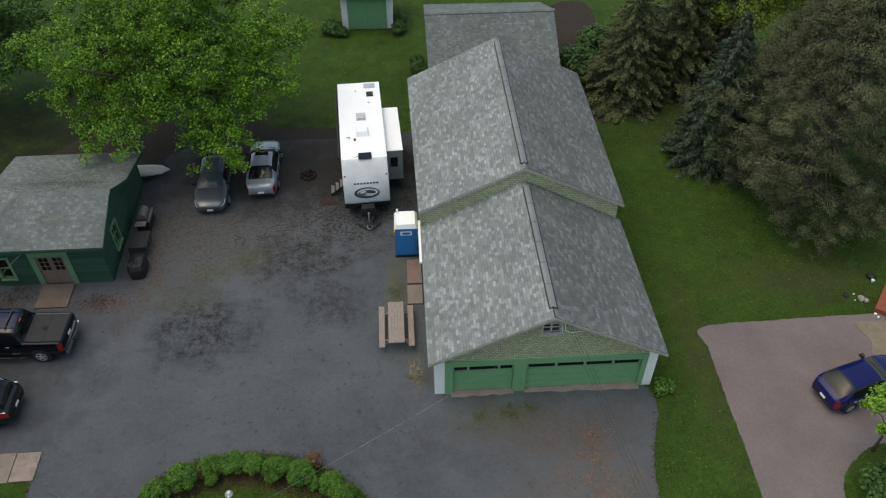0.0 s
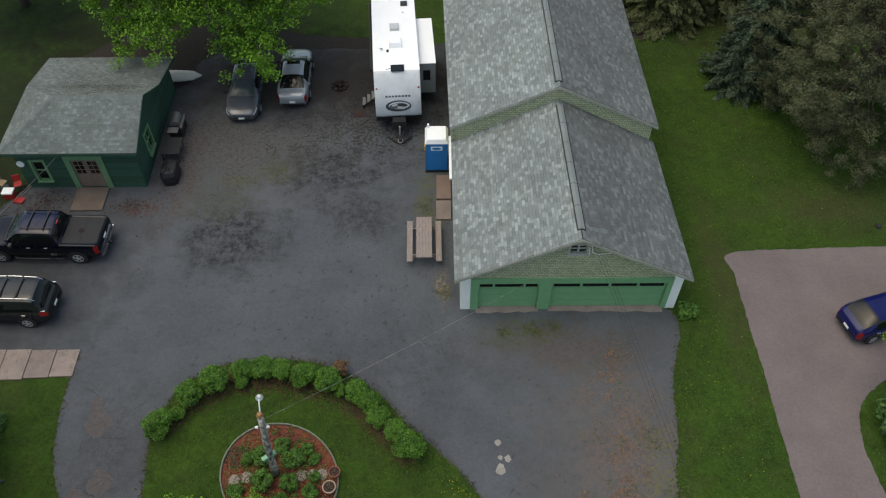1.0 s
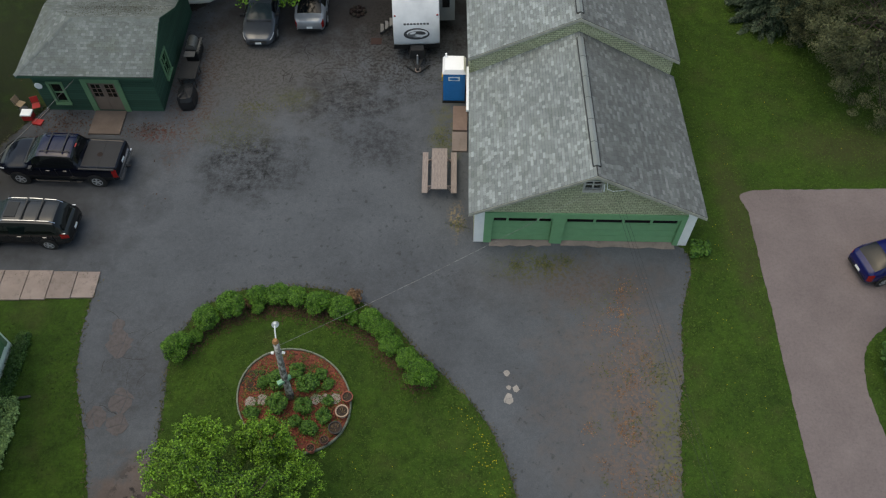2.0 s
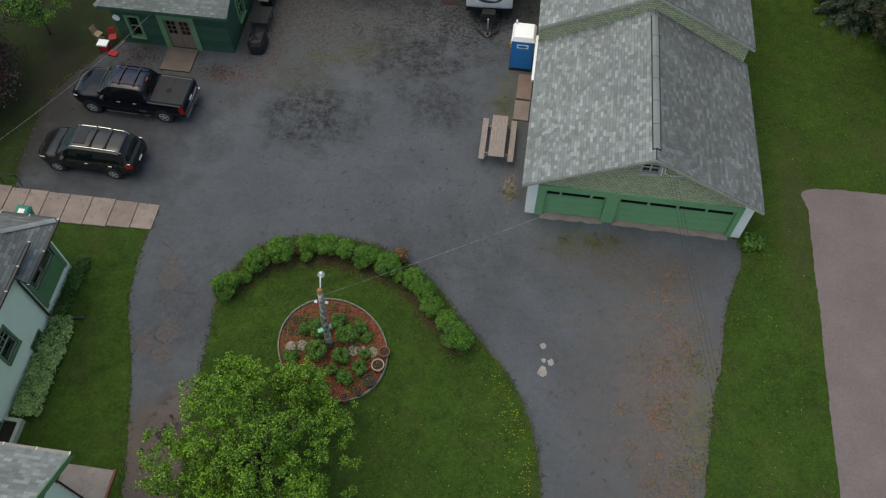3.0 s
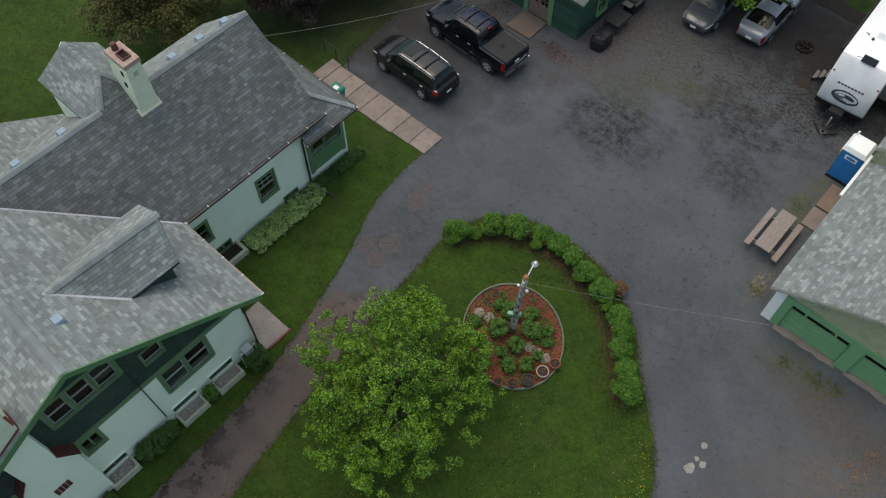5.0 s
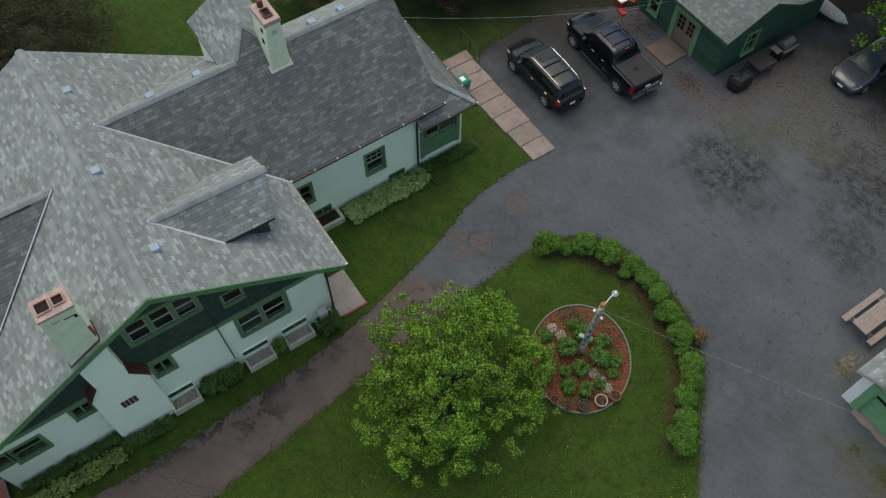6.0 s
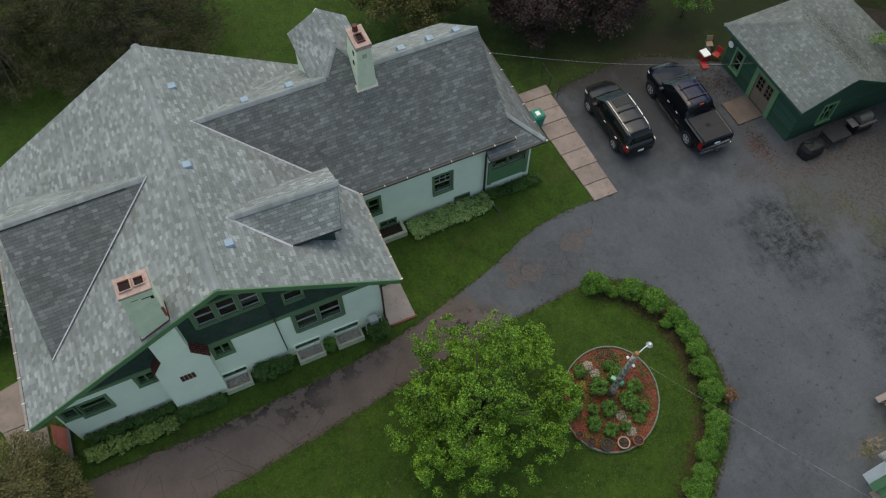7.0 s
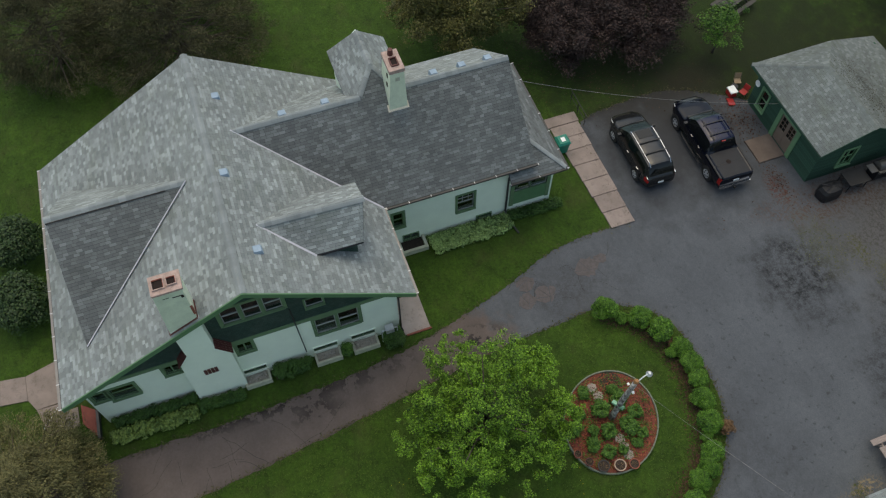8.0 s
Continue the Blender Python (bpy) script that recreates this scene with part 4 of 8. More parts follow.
# basement windows in stone wells
for a, b, c, d in LOW[6:]:
    window(house, "x", FX, 1, a, b, c, d, MINT, 0.05, 2, 1, sill=False, sash=GREEN_SASH)
    bm = box(FX + 0.01, FX + 0.62, a - 0.06, a + 0.04, 0, 0.36)
    box(FX + 0.01, FX + 0.62, b - 0.04, b + 0.06, 0, 0.36, bm)
    box(FX + 0.52, FX + 0.62, a + 0.04, b - 0.04, 0, 0.36, bm)
    well = part("window_well", bm, WELL, house, "low masonry window well filled with stones", bevel=0.02)
    part("fill", box(FX + 0.01, FX + 0.52, a + 0.04, b - 0.04, 0, 0.2), STONE, well)
    rng = random.Random(int(a * 10))
    for i in range(38):
        bm = bmesh.new()
        bmesh.ops.create_icosphere(bm, subdivisions=1, radius=rng.uniform(0.05, 0.09))
        o = Vector((rng.uniform(FX + 0.08, FX + 0.46), rng.uniform(a + 0.12, b - 0.12), 0.2 + rng.uniform(0, 0.05)))
        for v in bm.verts:
            v.co = Vector((v.co.x * rng.uniform(0.8, 1.2), v.co.y, v.co.z * 0.7)) + o
        part("stone", bm, STONE, well)
# main roof
R0, R1 = -14.45, -27.4
roof_slope([(R0, RE, main_z(RE)), (R0, HY, HZ), (R1, HY + 0.2, HZ - 0.03), (R1 - 0.2, RE + 0.1, main_z(RE))], 0.16, ROOF, house, single=(-16.6, -14.4, -18.4, -14.7))
roof_slope([(R0, HY, HZ), (R0, LE, main_z(LE)), (R1 + 0.2, LE + 0.4, main_z(LE) - 0.05), (R1, HY + 0.2, HZ - 0.03)], 0.16, ROOF, house)
ridge_cap((R0, HY, HZ), (R1, HY + 0.2, HZ - 0.03), 0.6, 0.17, ROOF, house)
for y in (RE, LE):
    part("barge_board", slab([(R0 + 0.003, HY, HZ + 0.01), (R0 + 0.06, HY, HZ + 0.01), (R0 + 0.06, y, main_z(y) + 0.01), (R0 + 0.003, y, main_z(y) + 0.01)], 0.3), GREEN, house, "green barge board")
for y in (-16.6, -19.2, -21.72, -25.2, -28.4):
    part("bracket", beam((FX + 0.02, y, main_z(y) - 0.36), (R0, y, main_z(y) - 0.3), 0.12, 0.14), GREEN, house)
gutter((R0 + 0.02, RE + 0.06, main_z(RE) - 0.05), (-19.15, RE + 0.06, main_z(RE) - 0.05), house, GUTTER_GREY)
gutter((R0 + 0.02, LE - 0.06, main_z(LE) - 0.05), (R1 + 0.2, LE + 0.34, main_z(LE) - 0.1), house, GUTTER_GREY)
part("downspout", tube([(FX + 0.05, -15.66, 4.0), (FX + 0.06, -15.56, 3.7), (FX + 0.06, -15.56, 0.2), (FX + 0.2, -15.5, 0.08)], [0.04] * 4, 8), BLACK, house)
part("downspout", tube([(FX + 0.07, -20.3, 5.4), (FX + 0.09, -20.25, 3.6), (FX + 0.07, -20.2, 0.9)], [0.025] * 3, 6), GUTTER, house)
# south cross gable
DX, DZ, DY = -20.9, 8.17, -28.65
dt = HY - (HZ - DZ) / SS
lo = main_z(DY)
for s, w in ((1, 4.5), (-1, 3.8)):
    # East slope in the shade-toned shingles, west slope in plain ROOF.
    roof_slope([(DX, dt, DZ), (DX, DY, DZ), (DX + s * w, DY, lo)], 0.12, ROOF_SHADED if s > 0 else ROOF, house)
    if s > 0:
        part("valley_flashing", beam((DX + s * 0.05, dt + 0.02, DZ + 0.02), (DX + s * w, DY, lo + 0.03), 0.05, 0.025), FLASH, house)
ridge_cap((DX, dt, DZ), (DX, DY, DZ), 0.75, 0.18, ROOF, house)
# Solid bar whose black colour stands in for shade under the cap.
part("vent_slot", beam((DX + 0.19, dt - 0.9, DZ - 0.1), (DX + 0.19, DY, DZ - 0.1), 0.04, 0.05), BLACK, house, "black strip for the gap under the ridge cap")
part("gable_wall", gable_wall("y", DY + 0.25, 0.2, DX - 3.3, DX + 4.2, 4.0, lambda x: DZ - 0.15 - (0.7 if x > DX else 0.83) * abs(x - DX), (), [DX]), DARK_SHINGLE, house)
# small dormer on the north slope
QY = -16.03
qz = main_z(-20.55)
QA, QB = Vector((-17.82, -20.55, qz)), Vector((-17.6, QY, qz + 0.04))
for s, eave, low, front in ((1, -16.32, 6.72, -16.5), (-1, -19.3, 6.84, -15.98)):
    qv = HY + (HZ - low) / NS
    roof_slope([tuple(QA), tuple(QB), (eave, front, low), (eave, qv, low)], 0.12, ROOF, house)
    if s > 0:
        part("valley_flashing", beam((QA.x + s * 0.03, QA.y, QA.z + 0.02), (eave + s * 0.02, qv, low + 0.03), 0.09, 0.03), FLASH, house)
    part("dormer_cheek", box(eave - s * 0.35 - 0.08, eave - s * 0.35 + 0.08, -18.3, QY - 0.72, 4.9, low + 0.05), DARK_SHINGLE, house)
ridge_cap(QA, QB, 0.85, 0.17, ROOF, house)
part("dormer_face", gable_wall("y", QY - 0.7, -0.15, -18.9, -16.7, 4.7, lambda x: QB.z - 0.16 - 0.88 * abs(x - QB.x), [(-18.1, -17.1, 5.7, 6.7)], [QB.x]), GREEN_SASH, house)
window(house, "y", QY - 0.7, 1, -18.1, -17.1, 5.7, 6.7, GREEN_SASH, 0.1, 2, 1)
# north wing
WX, WZ, WE = -23.0, 7.98, -19.2
tip_y = HY + (HZ - WZ) / NS
RAKE, GY = -7.3, -13.7
wing_z = lambda x: WZ - (0.968 if x > WX else 0.79) * abs(x - WX)
roof_slope([(WX, RAKE, WZ), (WX, tip_y, WZ), (WE, RE, wing_z(WE)), (WE, RAKE + 0.2, wing_z(WE))], 0.14, ROOF_SHADED, house, "steep weathered front slope of the wing in the shaded tone")
roof_slope([(WX, RAKE, WZ), (WX, tip_y, WZ), (-26.4, RE - 1.6, wing_z(-26.4)), (-26.4, RAKE - 0.3, wing_z(-26.4))], 0.14, ROOF, house)
ridge_cap((WX, RAKE, WZ), (WX, GY + 0.85, WZ), 0.9, 0.17, ROOF, house)
ridge_cap((WX, GY - 0.85, WZ), (WX, tip_y, WZ), 0.9, 0.17, ROOF, house)
part("valley_flashing", beam((WX, tip_y, WZ + 0.05), (WE, RE, wing_z(WE) + 0.065), 0.08, 0.05), FLASH, house)
part("wall", wall("x", -19.6, -0.25, -15.6, -8.35, 0, 4.5, [(-10.98, -10.1, 1.5, 2.82), (-9.88, -9.1, 0.2, 0.48), (-14.35, -13.85, 1.75, 2.9), (-13.9, -13.1, 0.25, 0.7)]), MINT, house, "pale mint stucco wing wall")
part("frieze_board", box(-19.6, -19.54, -15.5, -8.3, 3.72, 4.3), GREEN_SASH, house)
part("wall", gable_wall("y", -7.55, -0.2, -25.6, -19.85, 0, lambda x: wing_z(x) - 0.2, (), [WX]), MINT, house)
part("wall", wall("x", -25.6, 0.25, -15.5, -7.8, 0, 5.4), MINT, house)
window(house, "x", -19.6, 1, -10.98, -10.1, 1.5, 2.82, GREEN_SASH, 0.11, 1, 2, sash=SASH)
for u in (-10.7, -10.39):
    part("muntin", box(-19.665, -19.63, u - 0.012, u + 0.012, 2.2, 2.78), SASH, house)
part("muntin", box(-19.665, -19.63, -10.95, -10.13, 2.47, 2.5), SASH, house)
window(house, "x", -19.6, 1, -9.88, -9.1, 0.2, 0.48, GREEN_SASH, 0.05, 2, 1, sill=False)
window(house, "x", -19.6, 1, -14.35, -13.85, 1.75, 2.9, GREEN_SASH, 0.13, 1, 2)
window(house, "x", -19.6, 1, -13.9, -13.1, 0.25, 0.7, GREEN_SASH, 0.05, 2, 1, sill=False)
bm = box(-19.59, -18.8, -14.25, -14.1, 0, 0.32)
box(-19.59, -18.8, -12.95, -12.8, 0, 0.32, bm)
box(-18.95, -18.8, -14.1, -12.95, 0, 0.32, bm)
part("window_well", bm, WELL, house, "low masonry window well", bevel=0.02)
part("well_leaves", box(-19.58, -18.96, -14.09, -12.96, 0, 0.14), LITTER, house)
part("frieze_board", box(-19.6, -19.55, -15.55, -8.4, 3.62, 4.3), GREEN_SASH, house, "green frieze board under the eave")
gutter((WE + 0.06, RE + 0.15, wing_z(WE) - 0.06), (WE + 0.06, -7.0, wing_z(WE) - 0.06), house)
# enclosed porch at the end of the wing
part("wall", wall("x", -19.6, -0.2, -8.35, -5.75, 0, 3.7, [(-7.9, -7.02, 1.72, 2.85), (-6.98, -6.1, 1.72, 2.85)]), MINT, house)
part("wall", wall("y", -5.75, -0.2, -25.6, -19.8, 0, 3.7), MINT, house)
part("porch_panel", box(-19.6, -19.54, -8.02, -5.98, 0.62, 1.7), GREEN, house, "green panel below the porch windows")
bm = box(-19.6, -19.52, -8.1, -7.9, 0.55, 3.2)
box(-19.6, -19.52, -6.1, -5.9, 0.55, 3.2, bm)
box(-19.6, -19.52, -7.9, -6.1, 2.85, 3.2, bm)
part("porch_trim", bm, GREEN_SASH, house)
for a, b in ((-7.9, -7.02), (-6.98, -6.1)):
    window(house, "x", -19.6, 1, a, b, 1.72, 2.85, GREEN_SASH, 0.02, 1, 1, sill=False, sash=SASH)
roof_slope([(-18.9, -5.5, 3.62), (-26.2, -5.5, 3.62), (-26.2, -7.0, 4.7), (-20.3, -7.0, 4.7)], 0.12, ROOF_SHADED, house)
roof_slope([(-18.9, -8.45, 3.62), (-18.9, -5.5, 3.62), (-20.3, -7.0, 4.7), (-20.2, -8.45, 4.6)], 0.12, ROOF_SHADED, house)
ridge_cap((-18.92, -5.52, 3.64), (-20.3, -7.0, 4.72), 0.4, 0.12, ROOF_SHADED, house)
gutter((-18.85, -8.5, 3.56), (-18.85, -5.45, 3.56), house)
gutter((-18.85, -5.44, 3.56), (-26.2, -5.44, 3.56), house)
part("downspout", tube([(WE + 0.06, -8.2, 4.2), (-19.4, -8.3, 3.6), (-19.5, -8.3, 3.2), (-19.5, -8.3, 0.3), (-19.1, -8.3, 0.12), (-18.1, -8.1, 0.1)], [0.055] * 6, 8), GUTTER, house)
# rear cross gable of the wing, its end hipped in the plane of the front slope
GZ = 8.85
ax = WX - (GZ - WZ) / 0.968
ridge_cap((-26.1, GY, GZ), (ax, GY, GZ), 0.9, 0.16, ROOF, house)
for s in (1, -1):
    roof_slope([(ax, GY, GZ), (-26.1, GY, GZ), (-26.7, GY + s * 1.41, 7.4), (WX - 0.76, GY + s * 1.41, 7.4), (WX, GY + s * 0.83, WZ)], 0.1, ROOF, house)
    part("gable_cheek", box(-26.3, WX - 0.5, GY + s * 1.2 - 0.08, GY + s * 1.2 + 0.08, 5.0, 7.45), MINT, house)
    ridge_cap((ax, GY, GZ), (WX, GY + s * 0.83, WZ), 0.55, 0.13, ROOF, house)
roof_slope([(WX, GY - 0.83, WZ), (WX, GY + 0.83, WZ), (ax, GY, GZ)], 0.1, ROOF_SHADED, house)
part("gable_wall", gable_wall("x", -26.3, 0.15, GY - 1.2, GY + 1.2, 5.0, lambda y: GZ - 0.12 - 1.03 * abs(y - GY), (), [GY]), MINT, house)


def roof_vent(x, y, z, sx, sy):
    """A low slant-backed louvre vent lying on a slope that falls by (sx, sy) per metre."""
    h = lambda a, b: z + (a - x) * sx + (b - y) * sy
    r = 0.2
    lo = [(x - r, y - r, h(x - r, y - r) - 0.02), (x + r, y - r, h(x + r, y - r) - 0.02), (x + r, y + r, h(x + r, y + r) - 0.02), (x - r, y + r, h(x - r, y + r) - 0.02)]
    top = max(p[2] for p in lo) + 0.1
    q = 0.155
    hi = [(x + (a - x) * q / r, y + (b - y) * q / r, max(c + 0.08, top - 0.06)) for a, b, c in lo]
    part("roof_vent", hull8(bmesh.new(), lo, hi), STEEL_VENT, house, "bluish metal roof vent")


for x, y in ((-20.45, -21.2), (-16.5, -20.75), (-25.0, -20.7)):
    roof_vent(x, y, main_z(y), 0, -NS)
for y in (-18.1, -16.1, -10.9, -9.5, -8.2):
    roof_vent(WX - 0.3, y, wing_z(WX - 0.3), 0.79, 0)
part("vent_pipe", rod((-18.9, -16.5, main_z(-16.5) - 0.1), (-18.9, -16.5, main_z(-16.5) + 0.55), 0.05), BLACK, house)

# front chimney: broad stuccoed foot with tiled shoulders, rising through the eave
CX0, CX1 = FX - 0.38, FX + 0.42


def shaft(name, x0, lo, hi, mat_, parent, label=""):
    """A length of chimney between two levels (z, y south, y north)."""
    q = lambda z, ya, yb: [(x0, ya, z), (CX1, ya, z), (CX1, yb, z), (x0, yb, z)]
    return part(name, hull8(bmesh.new(), q(*lo), q(*hi)), mat_, parent, label)


ch = shaft("chimney", FX, (0, -25.46, -23.22), (4.05, -25.32, -23.18), MINT, house, "pale stucco chimney with clay tile shoulders")
shaft("chimney_shaft", FX - 0.3, (4.05, -25.32, -23.18), (4.9, -24.88, -23.68), MINT, ch)
shaft("chimney_shaft", CX0, (4.9, -24.88, -23.68), (7.2, -24.9, -23.7), MINT, ch)
shaft("chimney_shaft", CX0, (7.2, -24.9, -23.7), (10.02, -24.72, -23.64), CREAM, ch, "chipped cream stucco")
rng = random.Random(8)
for k in range(7):
    y0 = -24.72 + k * 0.153
    part("stucco_flake", box(CX1 - 0.1, CX1 + rng.uniform(0.008, 0.03), y0 + 0.01, y0 + 0.153 * rng.uniform(0.8, 1.0), 9.76 + rng.uniform(-0.1, 0.06), 10.01), CREAM, ch)
for y0, y1, z0, z1 in ((-24.7, -24.58, 9.8, 9.92), (-24.1, -23.72, 9.6, 9.65), (-23.8, -23.7, 9.45, 9.64), (-24.5, -24.2, 9.68, 9.71)):
    part("stucco_gap", box(CX1 - 0.02, CX1 + 0.006, y0, y1, z0, z1), SOOT, ch)
part("bare_brick", hull8(bmesh.new(), [(CX1 - 0.22, -23.72, 8.1), (CX1 + 0.006, -23.72, 8.0), (CX1 + 0.006, -23.64, 8.0), (CX1 - 0.22, -23.655, 8.1)], [(CX1 - 0.1, -23.72, 8.55), (CX1 + 0.006, -23.72, 8.7), (CX1 + 0.006, -23.62, 8.7), (CX1 - 0.1, -23.635, 8.55)]), CLAY, ch, "bare red brick where stucco fell off")
part("chimney_cap", box(CX0 - 0.02, CX1 + 0.02, -24.75, -23.6, 10.02, 10.13), CAP, ch, "weathered pinkish cement chimney cap", bevel=0.025)
for y, r in ((-24.42, 0.2), (-23.93, 0.16)):
    x, z = FX + 0.02, 10.13
    collar = bmesh.new()
    box(x - r - 0.03, x + r + 0.03, y - r - 0.03, y - r, z - 0.02, z + 0.09, collar)
    box(x - r - 0.03, x + r + 0.03, y + r, y + r + 0.03, z - 0.02, z + 0.09, collar)
    box(x - r - 0.03, x - r, y - r, y + r, z - 0.02, z + 0.09, collar)
    box(x + r, x + r + 0.03, y - r, y + r, z - 0.02, z + 0.09, collar)
    fl_ = part("flue", collar, CAP, ch, "square terracotta flue")
    part("flue_throat", box(x - r, x + r, y - r, y + r, z + 0.002, z + 0.012), SOOT, fl_)
    part("flue_lining", box(x - r, x - r + 0.02, y - r, y + r, z + 0.012, z + 0.085), CLAY, fl_)
    part("flue_lining", box(x - r + 0.02, x + r, y + r - 0.02, y + r, z + 0.012, z + 0.085), CLAY, fl_)
# rusty flashing where the shaft meets the roof
fz = lambda y: main_z(y) + 0.03
for x0, x1, y0, y1 in ((CX1, CX1 + 0.07, -24.95, -23.66), (CX0, CX1, -24.96, -24.88), (CX0, CX1, -23.72, -23.64)):
    c = [(x0, y0), (x1, y0), (x1, y1), (x0, y1)]
    part("flashing", hull8(bmesh.new(), [(x, y, fz(y) - 0.06) for x, y in c], [(x, y, fz(y)) for x, y in c]), DARK_TILE, ch, "rusty flashing")
# tiled shoulders, the courses stepping down and outwards
for ya, yb, za, zb in ((-24.86, -25.38, 4.95, 4.12), (-23.68, -23.1, 4.9, 4.0)):
    for i in range(5):
        k0, k1 = i / 5, (i + 1.18) / 5
        p0, p1 = (ya + (yb - ya) * k0, za + (zb - za) * k0), (ya + (yb - ya) * k1, za + (zb - za) * k1)
        for j in range(5):
            x0 = FX - 0.02 + j * 0.115
            x1 = x0 + 0.092
            part("tile", hull8(bmesh.new(), [(x0, p0[0], p0[1] + 0.02), (x1, p0[0], p0[1] + 0.02), (x1, p1[0], p1[1] + 0.03), (x0, p1[0], p1[1] + 0.03)],
                               [(x0, p0[0], p0[1] + 0.05), (x1, p0[0], p0[1] + 0.05), (x1, p1[0], p1[1] + 0.085), (x0, p1[0], p1[1] + 0.085)]), DARK_TILE, ch)
for i in range(2):
    for j in range(4):
        y0 = -24.62 + j * 0.155
        part("tile", box(CX1 - 0.02, CX1 + 0.025, y0, y0 + 0.13, 2.58 + i * 0.25, 2.8 + i * 0.25), DARK_TILE, ch)
# wing chimney
c2 = part("chimney", hull8(bmesh.new(), [(-23.6, -13.42, 6.5), (-22.28, -13.42, 6.5), (-22.28, -12.48, 6.5), (-23.6, -12.48, 6.5)], [(-23.45, -13.22, 9.6), (-22.3, -13.22, 9.6), (-22.3, -12.58, 9.6), (-23.45, -12.58, 9.6)]), CREAM, house, "tall cream stucco chimney with a red cap")
part("chimney_cap", box(-23.5, -22.27, -13.26, -12.54, 9.6, 9.8), CAP, c2, "worn terracotta chimney cap", bevel=0.03)
part("flue_opening", box(-22.95, -22.55, -13.03, -12.77, 9.8, 9.808), SOOT, c2)
bm = box(-23.0, -22.95, -13.08, -12.72, 9.78, 9.88)
box(-22.55, -22.5, -13.08, -12.72, 9.78, 9.88, bm)
box(-22.95, -22.55, -13.08, -13.03, 9.78, 9.88, bm)
box(-22.95, -22.55, -12.77, -12.72, 9.78, 9.88, bm)
part("flue", bm, DARK_TILE, c2, "dark red square flue")
for z0, y0 in ((9.05, -13.275), (8.5, -13.315)):
    part("stucco_gap", box(-22.75, -22.62, y0, y0 + 0.04, z0, z0 + 0.22), SOOT, c2)
part("stucco_patch", box(-22.31, -22.275, -13.0, -12.8, 9.1, 9.3), WELL, c2)
part("chimney_pot", rod((-23.25, -12.9, 9.8), (-23.25, -12.9, 10.1), 0.13, 0.11, 12), DARK_TILE, c2)
fl = lambda dz: [(x, y, wing_z(x) + dz) for x, y in ((-23.05, -13.44), (-22.22, -13.44), (-22.22, -12.44), (-23.05, -12.44))]
part("flashing", hull8(bmesh.new(), fl(-0.1), fl(0.035)), plain("peeling_cream_flashing", (0.6, 0.53, 0.42), 0.8, vary=0.3, scale=14), c2)


# ---- foliage helpers ----
def leaf_mesh(name, pos, nrm, size, mat_, parent, aspect=0.62, along=None, spread=0.35, seed=0):
    """Very many small folded leaves: pos and nrm (N x 3), size (N); along gives the leaf's length direction."""
    rng = np.random.default_rng(seed)
    n = len(pos)
    nrm = nrm + rng.normal(0, spread, (n, 3))
    nrm /= np.maximum(np.linalg.norm(nrm, axis=1, keepdims=True), 1e-6)
    ref = rng.normal(0, 1, (n, 3)) if along is None else along + rng.normal(0, 0.25, (n, 3))
    a = ref - nrm * (ref * nrm).sum(1, keepdims=True)
    a /= np.maximum(np.linalg.norm(a, axis=1, keepdims=True), 1e-6)
    b = np.cross(nrm, a)
    s = size[:, None]
    tip = pos + a * s - nrm * s * 0.12
    root = pos - a * s
    l = pos + b * s * aspect - a * s * 0.1 + nrm * s * 0.1
    r = pos - b * s * aspect - a * s * 0.1 + nrm * s * 0.1
    co = np.stack([root, r, tip, l], 1).reshape(-1, 3)
    me = bpy.data.meshes.new(name)
    me.vertices.add(4 * n)
    me.vertices.foreach_set("co", co.ravel())
    me.loops.add(4 * n)
    me.loops.foreach_set("vertex_index", np.arange(4 * n, dtype=np.int32))
    me.polygons.add(n)
    me.polygons.foreach_set("loop_start", np.arange(0, 4 * n, 4, dtype=np.int32))
    me.update(calc_edges=True)
    me.validate()
    me.materials.append(mat_)
    ob = new(name, me)
    if parent is not None:
        ob.parent = parent
        if parent.data is None:
            ob.matrix_parent_inverse = Matrix.Translation(parent.location).inverted()
    return ob


def clump_leaves(rng, centres, radii, per, flat=0.7, hollow=0.45):
    """Leaf places on and in many small clumps: a loose shell that faces outwards and up."""
    m = len(centres)
    c = np.repeat(np.arange(m), per)
    d = rng.normal(0, 1, (len(c), 3))
    d /= np.linalg.norm(d, axis=1, keepdims=True)
    k = hollow + (1 - hollow) * rng.random(len(c)) ** 0.6
    p = centres[c] + d * (radii[c] * k)[:, None] * (1, 1, flat)
    return p, d + (0, 0, 0.7)


